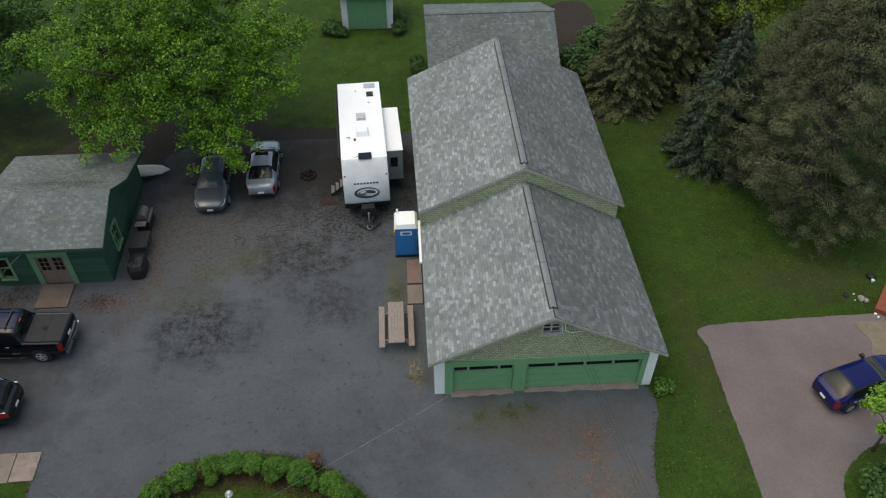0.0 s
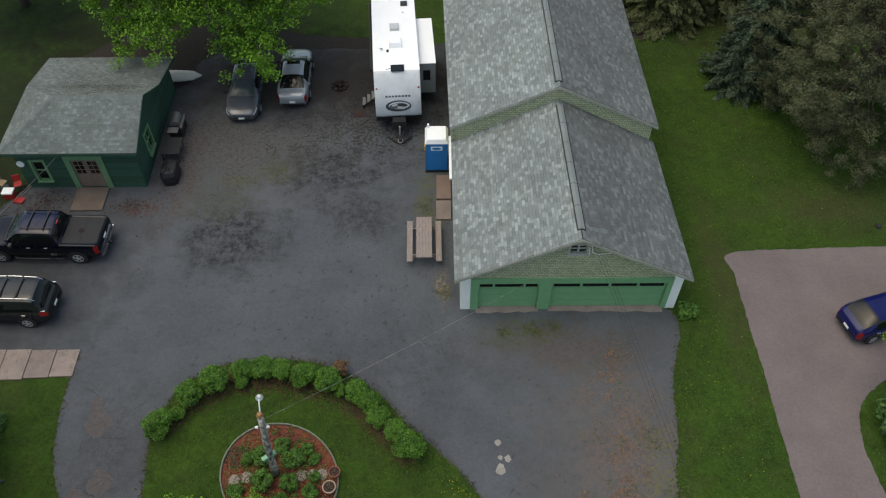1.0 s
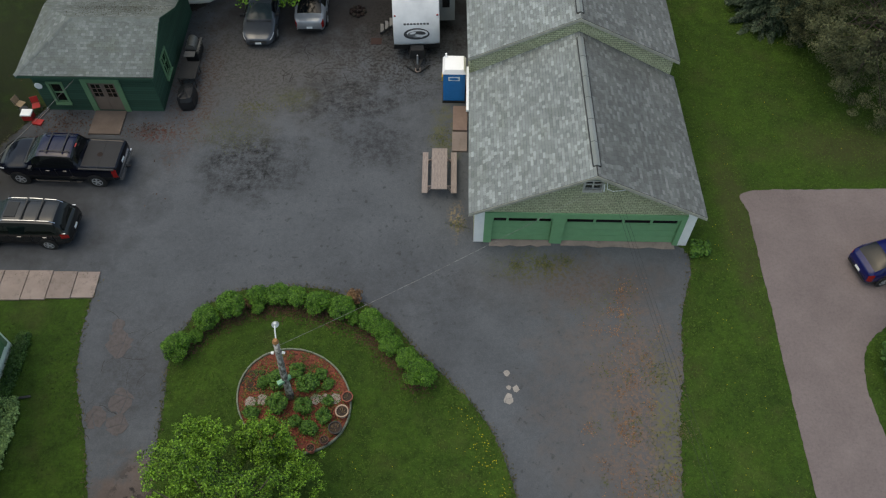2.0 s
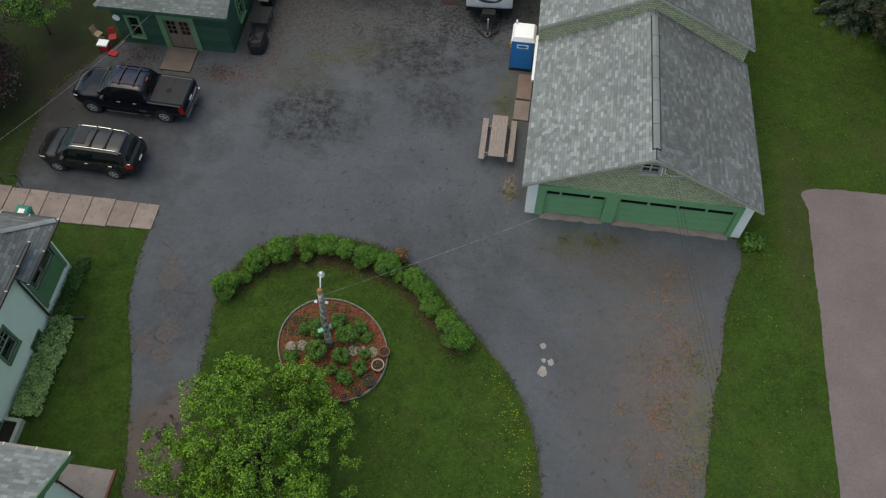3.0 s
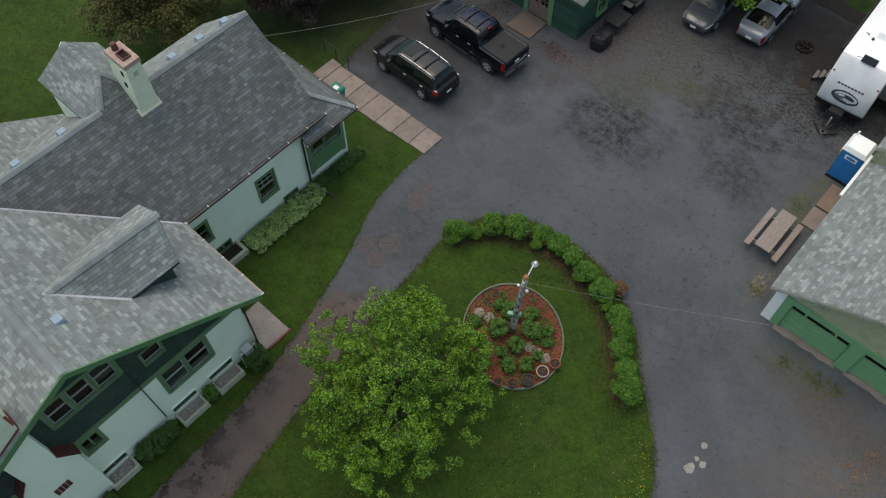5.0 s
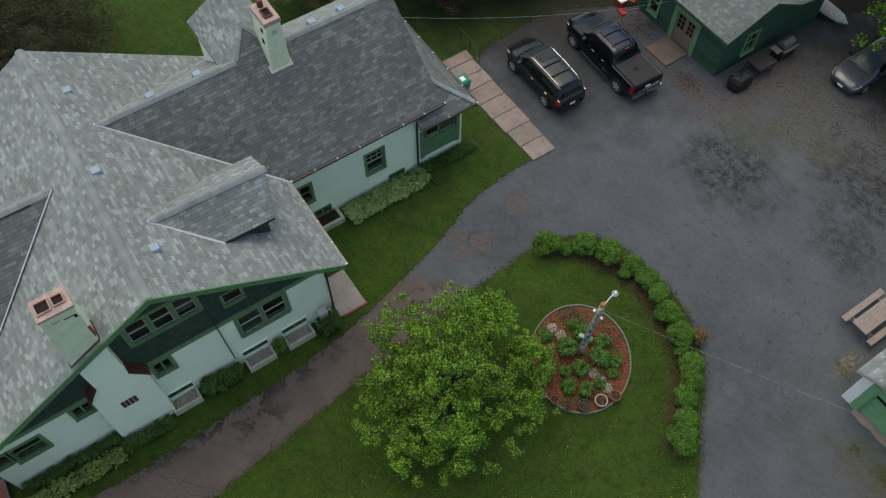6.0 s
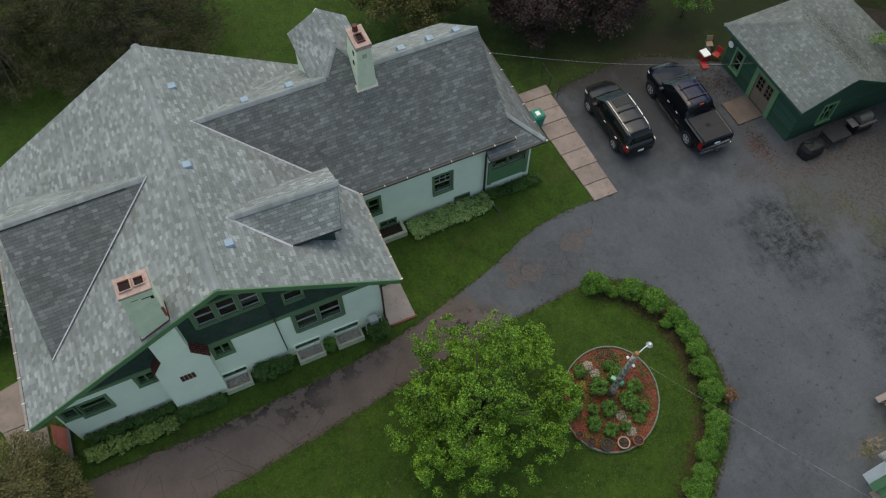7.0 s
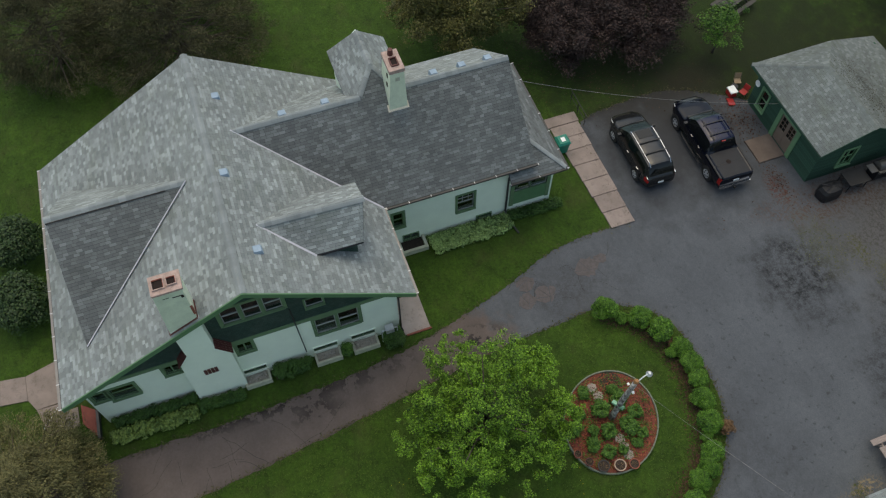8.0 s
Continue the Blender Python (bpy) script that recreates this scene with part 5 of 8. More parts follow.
def broadleaf(name, at, top, crown_z, rx, ry, rz, clumps, per, leaf, mat_, label, category="tree", seed=1, trunk_r=0.18, low=-0.35, clump_r=(0.5, 0.95), limbs=16, lean=(0, 0), stems=1, ragged=0.45, lobes=(), flat=0.5, gap=-0.9, spread=0.6):
    """A crown of loose leaf sprays over a main mass and hand-placed lobes (dx, dy, z, r, height, sprays)."""
    rng = np.random.default_rng(seed)
    t = thing(name, (at[0], at[1], 0), label, category)
    c = Vector((at[0] + lean[0], at[1] + lean[1], crown_z))
    cen = []
    for lx, ly, lz, ax, ay, az, n in [(0, 0, crown_z, rx, ry, rz, clumps)] + [(q[0], q[1], q[2], q[3], q[3], q[4], q[5]) for q in lobes]:
        d = rng.normal(0, 1, (n * 4, 3))
        d /= np.linalg.norm(d, axis=1, keepdims=True)
        d = d[d[:, 2] > low][:n]
        wob = np.array([0.82 + ragged * noise.noise(Vector(v) * 2.1 + Vector((seed + lx, ly, 0))) for v in d])
        frac = (0.4 + 0.6 * rng.random(len(d)) ** 0.45) * wob
        cen.append(np.array((c.x + lx, c.y + ly, lz)) + d * frac[:, None] * (ax, ay, az))
    cen = np.concatenate(cen)
    cen = cen[[noise.noise(Vector(q) * (0.75 if gap < -0.5 else 1.5) + Vector((0, 0, seed))) > gap for q in cen]]
    rad = rng.uniform(*clump_r, len(cen))
    pos, nr = clump_leaves(rng, cen, rad, per, flat, 0.12)
    away = pos - np.array(c)
    away[:, 2] = 0
    away /= np.maximum(np.linalg.norm(away, axis=1, keepdims=True), 0.5)
    pos[:, 2] -= 0.35 * np.maximum(((pos - np.repeat(cen, per, axis=0)) * away).sum(1), 0)
    pos[:, 2] = np.maximum(pos[:, 2], 0.12)
    leaf_mesh("crown", pos, nr * 0.5 + (0, 0, 0.45) + away * 0.25, rng.uniform(0.65, 1.3, len(pos)) * leaf, mat_, t, seed=seed, spread=spread)
    base = Vector((at[0], at[1], 0))
    fork = base + Vector((lean[0] * 0.3, lean[1] * 0.3, crown_z * 0.45))
    for k in range(stems):
        o = Vector((0.25 * math.cos(k * 2.4), 0.25 * math.sin(k * 2.4), 0)) if stems > 1 else Vector((0, 0, 0))
        part("trunk", tube([base + o - Vector((0, 0, 0.1)), base + o * 1.5 + Vector((0.04, 0.02, crown_z * 0.2)), fork + o * 3, Vector(c) + o * 4], [trunk_r * 1.3, trunk_r, trunk_r * 0.8, trunk_r * 0.35], 9), BARK, t, smooth=True)
    for i in range(limbs):
        e = Vector(cen[(i * 7) % len(cen)])
        mid = fork.lerp(e, 0.5) + Vector((0, 0, 0.25))
        part("limb", tube([fork.lerp(Vector(c), 0.3 * (i % 3) / 2), mid, e], [trunk_r * 0.45, trunk_r * 0.28, trunk_r * 0.1], 6), BARK, t, smooth=True)
    return t


def spruce(name, at, h, r, mat_, label, seed=1, levels=26, needle=0.13, dense=1.0, low=0.05):
    """A conifer: a mast with whorls of drooping branches, each lined with sprays of needles."""
    rng = np.random.default_rng(seed)
    t = thing(name, (at[0], at[1], 0), label, "conifer")
    part("trunk", tube([(at[0], at[1], -0.1), (at[0], at[1], h * 0.5), (at[0] + 0.05, at[1], h * 0.97)], [h * 0.022, h * 0.013, 0.015], 8), BARK, t, smooth=True)
    P, N, A = [], [], []
    bm = bmesh.new()
    for i in range(levels):
        f = low + (1 - low) * (i + rng.random() * 0.6) / levels
        z = h * f
        ln = r * (1 - f) ** 0.8 + 0.12
        m = max(5, int(13 * (1 - f) + 5))
        for k in range(m):
            th = 2 * math.pi * (k + rng.random() * 0.7) / m + i * 0.9
            L = ln * rng.uniform(0.72, 1.1)
            n = int(max(6, L * 30) * dense)
            s = np.sqrt(rng.random(n))
            droop = -0.34 * L * s ** 1.5 + 0.12 * L * s ** 3
            out = np.array([math.cos(th), math.sin(th), 0])
            side = np.array([-math.sin(th), math.cos(th), 0])
            w = (rng.random(n) - 0.5) * L * 0.62 * (1.08 - s)
            p = np.array([at[0], at[1], z]) + out * (L * s)[:, None] + side * w[:, None]
            p[:, 2] += droop - np.abs(w) * 0.25 + rng.normal(0, 0.035, n)
            P.append(p)
            N.append(np.tile((out * 0.35 + (0, 0, 1)), (n, 1)))
            A.append(out + side * np.sign(w)[:, None] * 0.7 + (0, 0, -0.15))
            if k % 3 == 0:
                o = Vector((at[0], at[1], z))
                tube([o, o + Vector(out) * L * 0.5 + Vector((0, 0, -0.1 * L)), o + Vector(out) * L * 0.92 + Vector((0, 0, -0.2 * L))], [0.035, 0.02, 0.008], 4, bm)
    part("branch_work", bm, BARK, t)
    P, N, A = (np.concatenate(q) for q in (P, N, A))
    P[:, 2] = np.maximum(P[:, 2], 0.05)
    leaf_mesh("foliage", P, N, rng.uniform(0.7, 1.3, len(P)) * needle, mat_, t, aspect=0.38, along=A, seed=seed)
    return t


def pine(name, at, h, r, mat_, label, seed=1, clumps=420, per=75, needle=0.13, belly=0.3, clump_r=(0.35, 0.7), aspect=0.2):
    """A broad old conifer of many feathery tufts, widest low down."""
    rng = np.random.default_rng(seed)
    t = thing(name, (at[0], at[1], 0), label, "conifer")
    part("trunk", tube([(at[0], at[1], -0.1), (at[0] + 0.1, at[1], h * 0.5), (at[0], at[1] + 0.1, h * 0.93)], [h * 0.03, h * 0.018, 0.03], 9), BARK, t, smooth=True)
    f = rng.random(clumps) ** 0.85
    prof = np.where(f < belly, 0.72 + 0.28 * f / belly, np.clip((1 - f) / (1 - belly), 0, 1) ** 0.62)
    th = rng.random(clumps) * 2 * math.pi
    lob = np.array([1 + 0.5 * noise.noise(Vector((math.cos(a) * 1.6, math.sin(a) * 1.6, g * 3 + seed))) for a, g in zip(th, f)])
    rr = r * prof * lob * (0.45 + 0.55 * rng.random(clumps) ** 0.45)
    cen = np.stack([at[0] + np.cos(th) * rr, at[1] + np.sin(th) * rr, 0.35 + f * (h - 0.35) - 0.06 * rr], -1)
    pos, nr = clump_leaves(rng, cen, rng.uniform(*clump_r, clumps), per, 0.6, 0.25)
    pos[:, 2] = np.maximum(pos[:, 2], 0.06)
    al = pos - np.array([at[0], at[1], 0])
    al[:, 2] = 0.3
    al /= np.maximum(np.linalg.norm(al, axis=1, keepdims=True), 1e-6)
    leaf_mesh("foliage", pos, nr, rng.uniform(0.7, 1.3, len(pos)) * needle, mat_, t, aspect=aspect, along=al, seed=seed, spread=0.7)
    bm = bmesh.new()
    for i in range(0, clumps, 9):
        e = Vector(cen[i])
        o = Vector((at[0], at[1], max(0.3, e.z - 0.4)))
        tube([o, o.lerp(e, 0.5) + Vector((0, 0, 0.1)), e], [0.06, 0.04, 0.012], 5, bm)
    part("branch_work", bm, BARK, t)
    return t


def shrub_proto(name, r, h, per, leaf, mat_, seed, clumps=26, label="", category="shrub", group="", crown_low=0.18):
    """A leafy bush at the origin, to be copied."""
    rng = np.random.default_rng(seed)
    t = thing(name, (0, 0, 0), label, category, group)
    d = rng.normal(0, 1, (clumps, 3))
    d /= np.linalg.norm(d, axis=1, keepdims=True)
    d[:, 2] = np.abs(d[:, 2]) * 1.1 - 0.25
    cen = d * (0.45 + 0.4 * rng.random(clumps))[:, None] * (r, r, h * 0.5) + (0, 0, h * 0.52)
    pos, nr = clump_leaves(rng, cen, rng.uniform(0.28, 0.45, clumps) * r, per, 0.85, 0.3)
    pos[:, 2] = np.maximum(pos[:, 2], crown_low * h * rng.random(len(pos)) + 0.02)
    leaf_mesh("foliage", pos, nr, rng.uniform(0.7, 1.3, len(pos)) * leaf, mat_, t, seed=seed)
    for k in range(4):
        a = k * 1.7 + seed
        part("stem", tube([(0.05 * math.cos(a), 0.05 * math.sin(a), -0.03), (0.2 * r * math.cos(a), 0.2 * r * math.sin(a), h * 0.3), (0.45 * r * math.cos(a), 0.45 * r * math.sin(a), h * 0.65)], [0.025, 0.018, 0.008], 5), BARK, t)
    return t


def place(proto, at, turn=0.0, scale=1.0, sz=None):
    ob = copy_thing(proto, pose(at[0], at[1], at[2] if len(at) > 2 else 0, 0, 0, turn))
    ob.scale = (scale, scale, sz or scale)
    return ob


def drop_proto(ob):
    """Takes the pattern away once all its copies stand."""
    for o in (*ob.children_recursive, ob):
        bpy.data.objects.remove(o)


def leaf_bank(name, x0, x1, y0, y1, h, n, leaf, mat_, label, seed, category="shrub", z0=0.06):
    """A low uneven bank of foliage along a wall."""
    rng = np.random.default_rng(seed)
    t = thing(name, ((x0 + x1) / 2, (y0 + y1) / 2, z0), label, category)
    m = max(8, int((x1 - x0) * (y1 - y0) * 70))
    cen = np.stack([rng.uniform(x0 + 0.12, x1 - 0.12, m), rng.uniform(y0 + 0.12, y1 - 0.12, m), z0 + h * rng.uniform(0.25, 0.85, m)], -1)
    pos, nr = clump_leaves(rng, cen, rng.uniform(0.1, 0.22, m), max(4, n // m), 0.8, 0.3)
    pos[:, 2] = np.maximum(pos[:, 2], z0 + 0.02)
    leaf_mesh("foliage", pos, nr, rng.uniform(0.7, 1.3, len(pos)) * leaf, mat_, t, seed=seed)
    bm = bmesh.new()
    for c in cen[:: max(1, m // 14)]:
        rod((c[0], c[1], z0 - 0.05), (c[0] + 0.05, c[1], c[2]), 0.02, 0.01, 5, bm)
    part("stem_work", bm, BARK, t)
    return t


LEAF_MAPLE = leaf_mat("spring_maple_leaves", (0.013, 0.046, 0.005), (0.16, 0.325, 0.023), 0.55, 0.33, 0.54)
LEAF_ISLAND = leaf_mat("fresh_lime_leaves", (0.009, 0.029, 0.006), (0.205, 0.39, 0.038), 0.55, 0.35, 0.42)
LEAF_HEDGE = leaf_mat("hedge_leaves", (0.008, 0.034, 0.005), (0.105, 0.235, 0.022))
LEAF_BED = leaf_mat("perennial_leaves", (0.015, 0.05, 0.009), (0.1, 0.21, 0.028))
LEAF_IVY = leaf_mat("ivy_leaves", (0.013, 0.04, 0.008), (0.06, 0.13, 0.024))
LEAF_PALE = leaf_mat("pale_groundcover", (0.05, 0.1, 0.03), (0.3, 0.44, 0.15))
LEAF_PALE_LIME = leaf_mat("lime_foundation_leaves", (0.06, 0.11, 0.03), (0.2, 0.28, 0.07))
LEAF_PURPLE = leaf_mat("dark_purple_plum_leaves", (0.015, 0.01, 0.009), (0.055, 0.033, 0.029))
LEAF_RUSSET = leaf_mat("russet_leaves", (0.09, 0.05, 0.025), (0.2, 0.12, 0.06))
LEAF_YELLOW = leaf_mat("olive_young_leaves", (0.032, 0.036, 0.01), (0.12, 0.115, 0.032))
NEEDLE_BLUE = leaf_mat("blue_spruce_needles", (0.014, 0.03, 0.016), (0.07, 0.1, 0.056))
NEEDLE_OLIVE = leaf_mat("olive_spruce_needles", (0.024, 0.036, 0.012), (0.115, 0.13, 0.048))
NEEDLE_PINE = leaf_mat("grey_green_pine_needles", (0.03, 0.037, 0.017), (0.135, 0.145, 0.07), 0.65, 0.6, 0.72)
NEEDLE_DARK = leaf_mat("dark_brown_green_needles", (0.018, 0.02, 0.008), (0.095, 0.092, 0.04))
NEEDLE_LARCH = leaf_mat("yellow_green_larch_needles", (0.05, 0.05, 0.02), (0.2, 0.185, 0.075))
LEAF_YEW = leaf_mat("dark_yew_needles", (0.012, 0.03, 0.01), (0.04, 0.075, 0.02))


# ---- vehicles ----
def loft(sections, bm=None):
    """A closed skin through rings of equal count; end rings are capped."""
    bm = bm or bmesh.new()
    rings = [[bm.verts.new(p) for p in s] for s in sections]
    n = len(rings[0])
    for r0, r1 in zip(rings, rings[1:]):
        for k in range(n):
            bm.faces.new((r0[k], r0[(k + 1) % n], r1[(k + 1) % n], r1[k]))
    bm.faces.new(rings[0][::-1])
    bm.faces.new(rings[-1])
    return bm


ALLOY = plain("silver_alloy_rim", (0.34, 0.35, 0.36), 0.35, vary=0.08, bump=0)


def wheel(parent, x, y, r, w, side, rim_r, rim_mat):
    t = rod((x, y - side * w / 2, r), (x, y + side * w / 2, r), r, n=26)
    tyre = part("tyre", t, RUBBER, parent, bevel=0.03, smooth=False)
    o = y + side * (w / 2 + 0.004)
    rim = part("rim", rod((x, o - side * 0.05, r), (x, o - side * 0.01, r), rim_r, rim_r * 0.94, 22), BLACK, tyre)
    bm = bmesh.new()
    for k in range(5):
        a = 2 * math.pi * k / 5 + 0.3
        p = Vector((math.cos(a), 0, math.sin(a)))
        beam(Vector((x, o, r)) + p * 0.03, Vector((x, o - side * 0.004, r)) + p * rim_r * 0.97, 0.02, rim_r * 0.3, bm, up=(-math.sin(a), 0, math.cos(a)))
    part("rim_spider", bm, rim_mat, tyre)
    bm = rod((x, o - side * 0.02, r), (x, o + side * 0.012, r), rim_r * 0.25, rim_r * 0.2, 14)
    part("hub_cap", bm, rim_mat, tyre)
    ringv = bmesh.new()
    n = 22
    for k in range(n):
        a0, a1 = 2 * math.pi * k / n, 2 * math.pi * (k + 1) / n
        c = lambda a, q, e: (x + math.cos(a) * q, o + side * e, r + math.sin(a) * q)
        hull8(ringv, [c(a0, rim_r * 0.9, -0.03), c(a1, rim_r * 0.9, -0.03), c(a1, rim_r * 1.02, -0.03), c(a0, rim_r * 1.02, -0.03)], [c(a0, rim_r * 0.9, 0.006), c(a1, rim_r * 0.9, 0.006), c(a1, rim_r * 1.02, 0.006), c(a0, rim_r * 1.02, 0.006)])
    part("rim_lip", ringv, rim_mat, tyre)


def blur(v, k):
    """Softens a row of values along a body."""
    w = np.exp(-0.5 * (np.arange(-3 * k, 3 * k + 1) / max(k, 1)) ** 2)
    return np.convolve(np.pad(v, 3 * k, mode="edge"), w / w.sum(), mode="valid")


def vehicle(name, label, category, L, W, side, cab, paint_, wheel_r, axles, rim=0.2, rails=False, sunroof=False, roof_mat=None, bed=None, tail=(0.24, 3, 6), head=0.5):
    """A car about its own middle, nose along +x: one skin from sill to roof, parted into paint, glass, lamps and roof.
    side: rows of x, share of the width, sill z, shoulder z. cab: x of windscreen foot, roof front, roof rear, rear window foot, roof z, half width of the roof."""
    v = thing(name, (0, 0, 0), label, category, "parked cars")
    xf, rf, rr, xr, zr, wt = cab
    n = 76
    xs = np.linspace(-L / 2, L / 2, n)
    ctl = np.array(side)
    w = blur(np.interp(xs, ctl[:, 0], ctl[:, 1]), 1) * W / 2
    zl, zb = (blur(np.interp(xs, ctl[:, 0], ctl[:, k]), 1) for k in (2, 3))
    crown = 0.07 if bed is None else 0.06
    low = zb + crown
    up = np.interp(xs, [xr, rr, rr + 0.35, (rf + rr) / 2, rf - 0.25, rf, xf], [0, 0.93, 0.985, 1.0, 0.985, 0.94, 0])
    zt = blur(low + (zr - low) * up, 1)
    tw = 0.78 * w + (wt - 0.78 * w) * up
    if bed:
        flat = xs < xr
        zt[flat], tw[flat] = zb[flat] + 0.015, 0.9 * w[flat]
    rings = []
    for i, x in enumerate(xs):
        h, g = zb[i] - zl[i], zt[i] - zb[i]
        half = [(0, zl[i]), (0.86 * w[i], zl[i]), (0.965 * w[i], zl[i] + 0.1 * h), (0.998 * w[i], zl[i] + 0.36 * h), (w[i], zl[i] + 0.66 * h), (0.985 * w[i], zb[i] - 0.09 * h), (0.95 * w[i], zb[i]),
                (tw[i] + 0.42 * (0.95 * w[i] - tw[i]) + 0.02 * up[i], zb[i] + 0.55 * g), (tw[i] + 0.02, zt[i] - 0.07 * up[i] - 0.01), (0.86 * tw[i], zt[i] - 0.02 * up[i]), (0.45 * tw[i], zt[i] + 0.01), (0, zt[i] + 0.018)]
        rings.append([(x, y, z) for y, z in half] + [(x, -y, z) for y, z in half[-2:0:-1]])
    kinds = {}
    m = len(rings[0])
    for i in range(n - 1):
        x = (xs[i] + xs[i + 1]) / 2
        for j in range(m):
            k = min(j, m - 1 - j)
            left = j < m / 2
            key = "body"
            if k >= 8:
                key = "roof" if rr + 0.04 < x < rf - 0.03 else "windscreen" if rf - 0.03 <= x < xf - 0.06 else "rear_window" if xr + 0.03 < x <= rr + 0.04 else "bed" if bed and -L / 2 + 0.08 < x < xr - 0.06 and k >= 9 else "body"
            elif k in (6, 7) and rr - 0.12 * (rr - xr) < x < rf + 0.45 * (xf - rf):
                key = "side_left" if left else "side_right"
            elif x > L / 2 - head and x < L / 2 - 0.06 and k == 5:
                key = "head_left" if left else "head_right"
            elif x < -L / 2 + tail[0] and tail[1] <= k < tail[2]:
                key = "tail_left" if left else "tail_right"
            elif k in (1, 2) and paint_ is not PAINT_SILVER and abs(x) < L / 2 - 0.25:
                key = "sill"
            kinds.setdefault(key, []).append((i, j))
    look_of = {"body": ("body", paint_, ""), "roof": ("roof", roof_mat or paint_, ""), "windscreen": ("windscreen", CLEARGLASS, "windscreen"), "rear_window": ("rear_window", CARGLASS, ""), "bed": ("tonneau_cover", TONNEAU, "flat grey tonneau cover"),
               "side_left": ("side_window", CARGLASS, "dark side glass"), "side_right": ("side_window", CARGLASS, "dark side glass"), "head_left": ("headlight", LAMP_LENS, ""), "head_right": ("headlight", LAMP_LENS, ""),
               "tail_left": ("tail_light", RED_LENS, "red tail light"), "tail_right": ("tail_light", RED_LENS, "red tail light"), "sill": ("sill_cladding", BLACK, "black lower cladding")}
    for key, cells in kinds.items():
        bm = bmesh.new()
        seen = {}

        def at_(i, j):
            if (i, j % m) not in seen:
                seen[(i, j % m)] = bm.verts.new(rings[i][j % m])
            return seen[(i, j % m)]

        for i, j in cells:
            bm.faces.new((at_(i, j), at_(i, j + 1), at_(i + 1, j + 1), at_(i + 1, j)))
        if key == "body":
            bm.faces.new([at_(0, j) for j in range(m)][::-1])
            bm.faces.new([at_(n - 1, j) for j in range(m)])
        nm, mat_, lab = look_of[key]
        part(nm, bm, mat_, v, lab, smooth=True)
    zc = float(np.interp(0, xs, zb))
    for sgn in (1, -1):
        mid = xf - 0.12 * (xf - xr)
        yb = float(np.interp(mid, xs, w)) * 0.95
        part("mirror", box(mid - 0.1, mid + 0.05, min(sgn * yb, sgn * (yb + 0.2)), max(sgn * yb, sgn * (yb + 0.2)), zc + 0.0, zc + 0.14), BLACK, v, bevel=0.04)
        for k in (0.42, 0.74):
            x = xf + (xr - xf) * k
            y0 = sgn * W / 2
            part("door_handle", box(x - 0.09, x + 0.09, min(y0 - 0.03, y0 + 0.02), max(y0 - 0.03, y0 + 0.02), zc - 0.17, zc - 0.135), CHROME, v)
        for k in (0.28, 0.56, 0.84):
            x = xf + (xr - xf) * k
            y0 = sgn * W / 2
            part("door_seam", box(x - 0.007, x + 0.007, min(y0 - 0.03, y0 + 0.003), max(y0 - 0.03, y0 + 0.003), zl.min() + 0.15, zc - 0.06), BLACK, v)
        for x in axles:
            part("wheel_arch", rod((x, sgn * (W / 2 - 0.2), wheel_r + 0.03), (x, sgn * (W / 2 + 0.006), wheel_r + 0.03), wheel_r * 1.16, n=24), BLACK, v)
            wheel(v, x, sgn * (W / 2 - 0.1), wheel_r, 0.23, sgn, rim, ALLOY)
        if rails:
            yr = wt * 0.93
            part("roof_rail", tube([(rf - 0.02, sgn * yr, zr - 0.03), (rf - 0.2, sgn * yr, zr + 0.03), ((rf + rr) / 2, sgn * yr, zr + 0.06), (rr + 0.15, sgn * yr * 0.97, zr + 0.02), (rr - 0.08, sgn * yr * 0.95, zr - 0.12)], [0.024] * 5, 6), CHROME, v, "bright roof rail")
    if rails:
        for k in (0.4, 0.7):
            x = rf + (rr - rf) * k
            part("cross_bar", beam((x, -wt * 0.93, zr + 0.065), (x, wt * 0.93, zr + 0.065), 0.07, 0.03), BLACK, v)
    if sunroof:
        a, b = rf + (rr - rf) * 0.05, rf + (rr - rf) * 0.27
        part("sunroof", box(b, a, -wt * 0.62, wt * 0.62, zr - 0.01, zr + 0.026), CARGLASS, v, "dark glass sunroof", bevel=0.01)
    hx, hz = xf + 0.01, float(np.interp(xf, xs, zb))
    part("wiper_cowl", box(hx - 0.06, hx + 0.1, -W * 0.36, W * 0.36, hz + 0.03, hz + 0.075), BLACK, v, bevel=0.015)
    fz, bz = float(zl[-1]), float(zb[0])
    part("grille", box(L / 2 - 0.12, L / 2 + 0.012, -W * 0.25, W * 0.25, fz + 0.12, float(zb[-1]) - 0.02), BLACK, v, bevel=0.02)
    part("grille_bar", box(L / 2 + 0.008, L / 2 + 0.02, -W * 0.24, W * 0.24, float(zb[-1]) - 0.09, float(zb[-1]) - 0.06), CHROME, v)
    part("number_plate", box(L / 2 + 0.01, L / 2 + 0.03, -0.16, 0.16, fz + 0.06, fz + 0.18), WHITE, v, "blank pale plate")
    part("number_plate", box(-L / 2 - 0.025, -L / 2 - 0.005, -0.16, 0.16, bz - 0.34, bz - 0.22), WHITE, v, "blank pale plate")
    part("bumper_strip", box(-L / 2 - 0.03, -L / 2 + 0.08, -W * 0.36, W * 0.36, float(zl[0]) + 0.02, float(zl[0]) + 0.12), BLACK, v, bevel=0.02)
    return v


def park(v, x, y, heading):
    v.matrix_basis = pose(x, y, 0.02, 0, 0, heading)


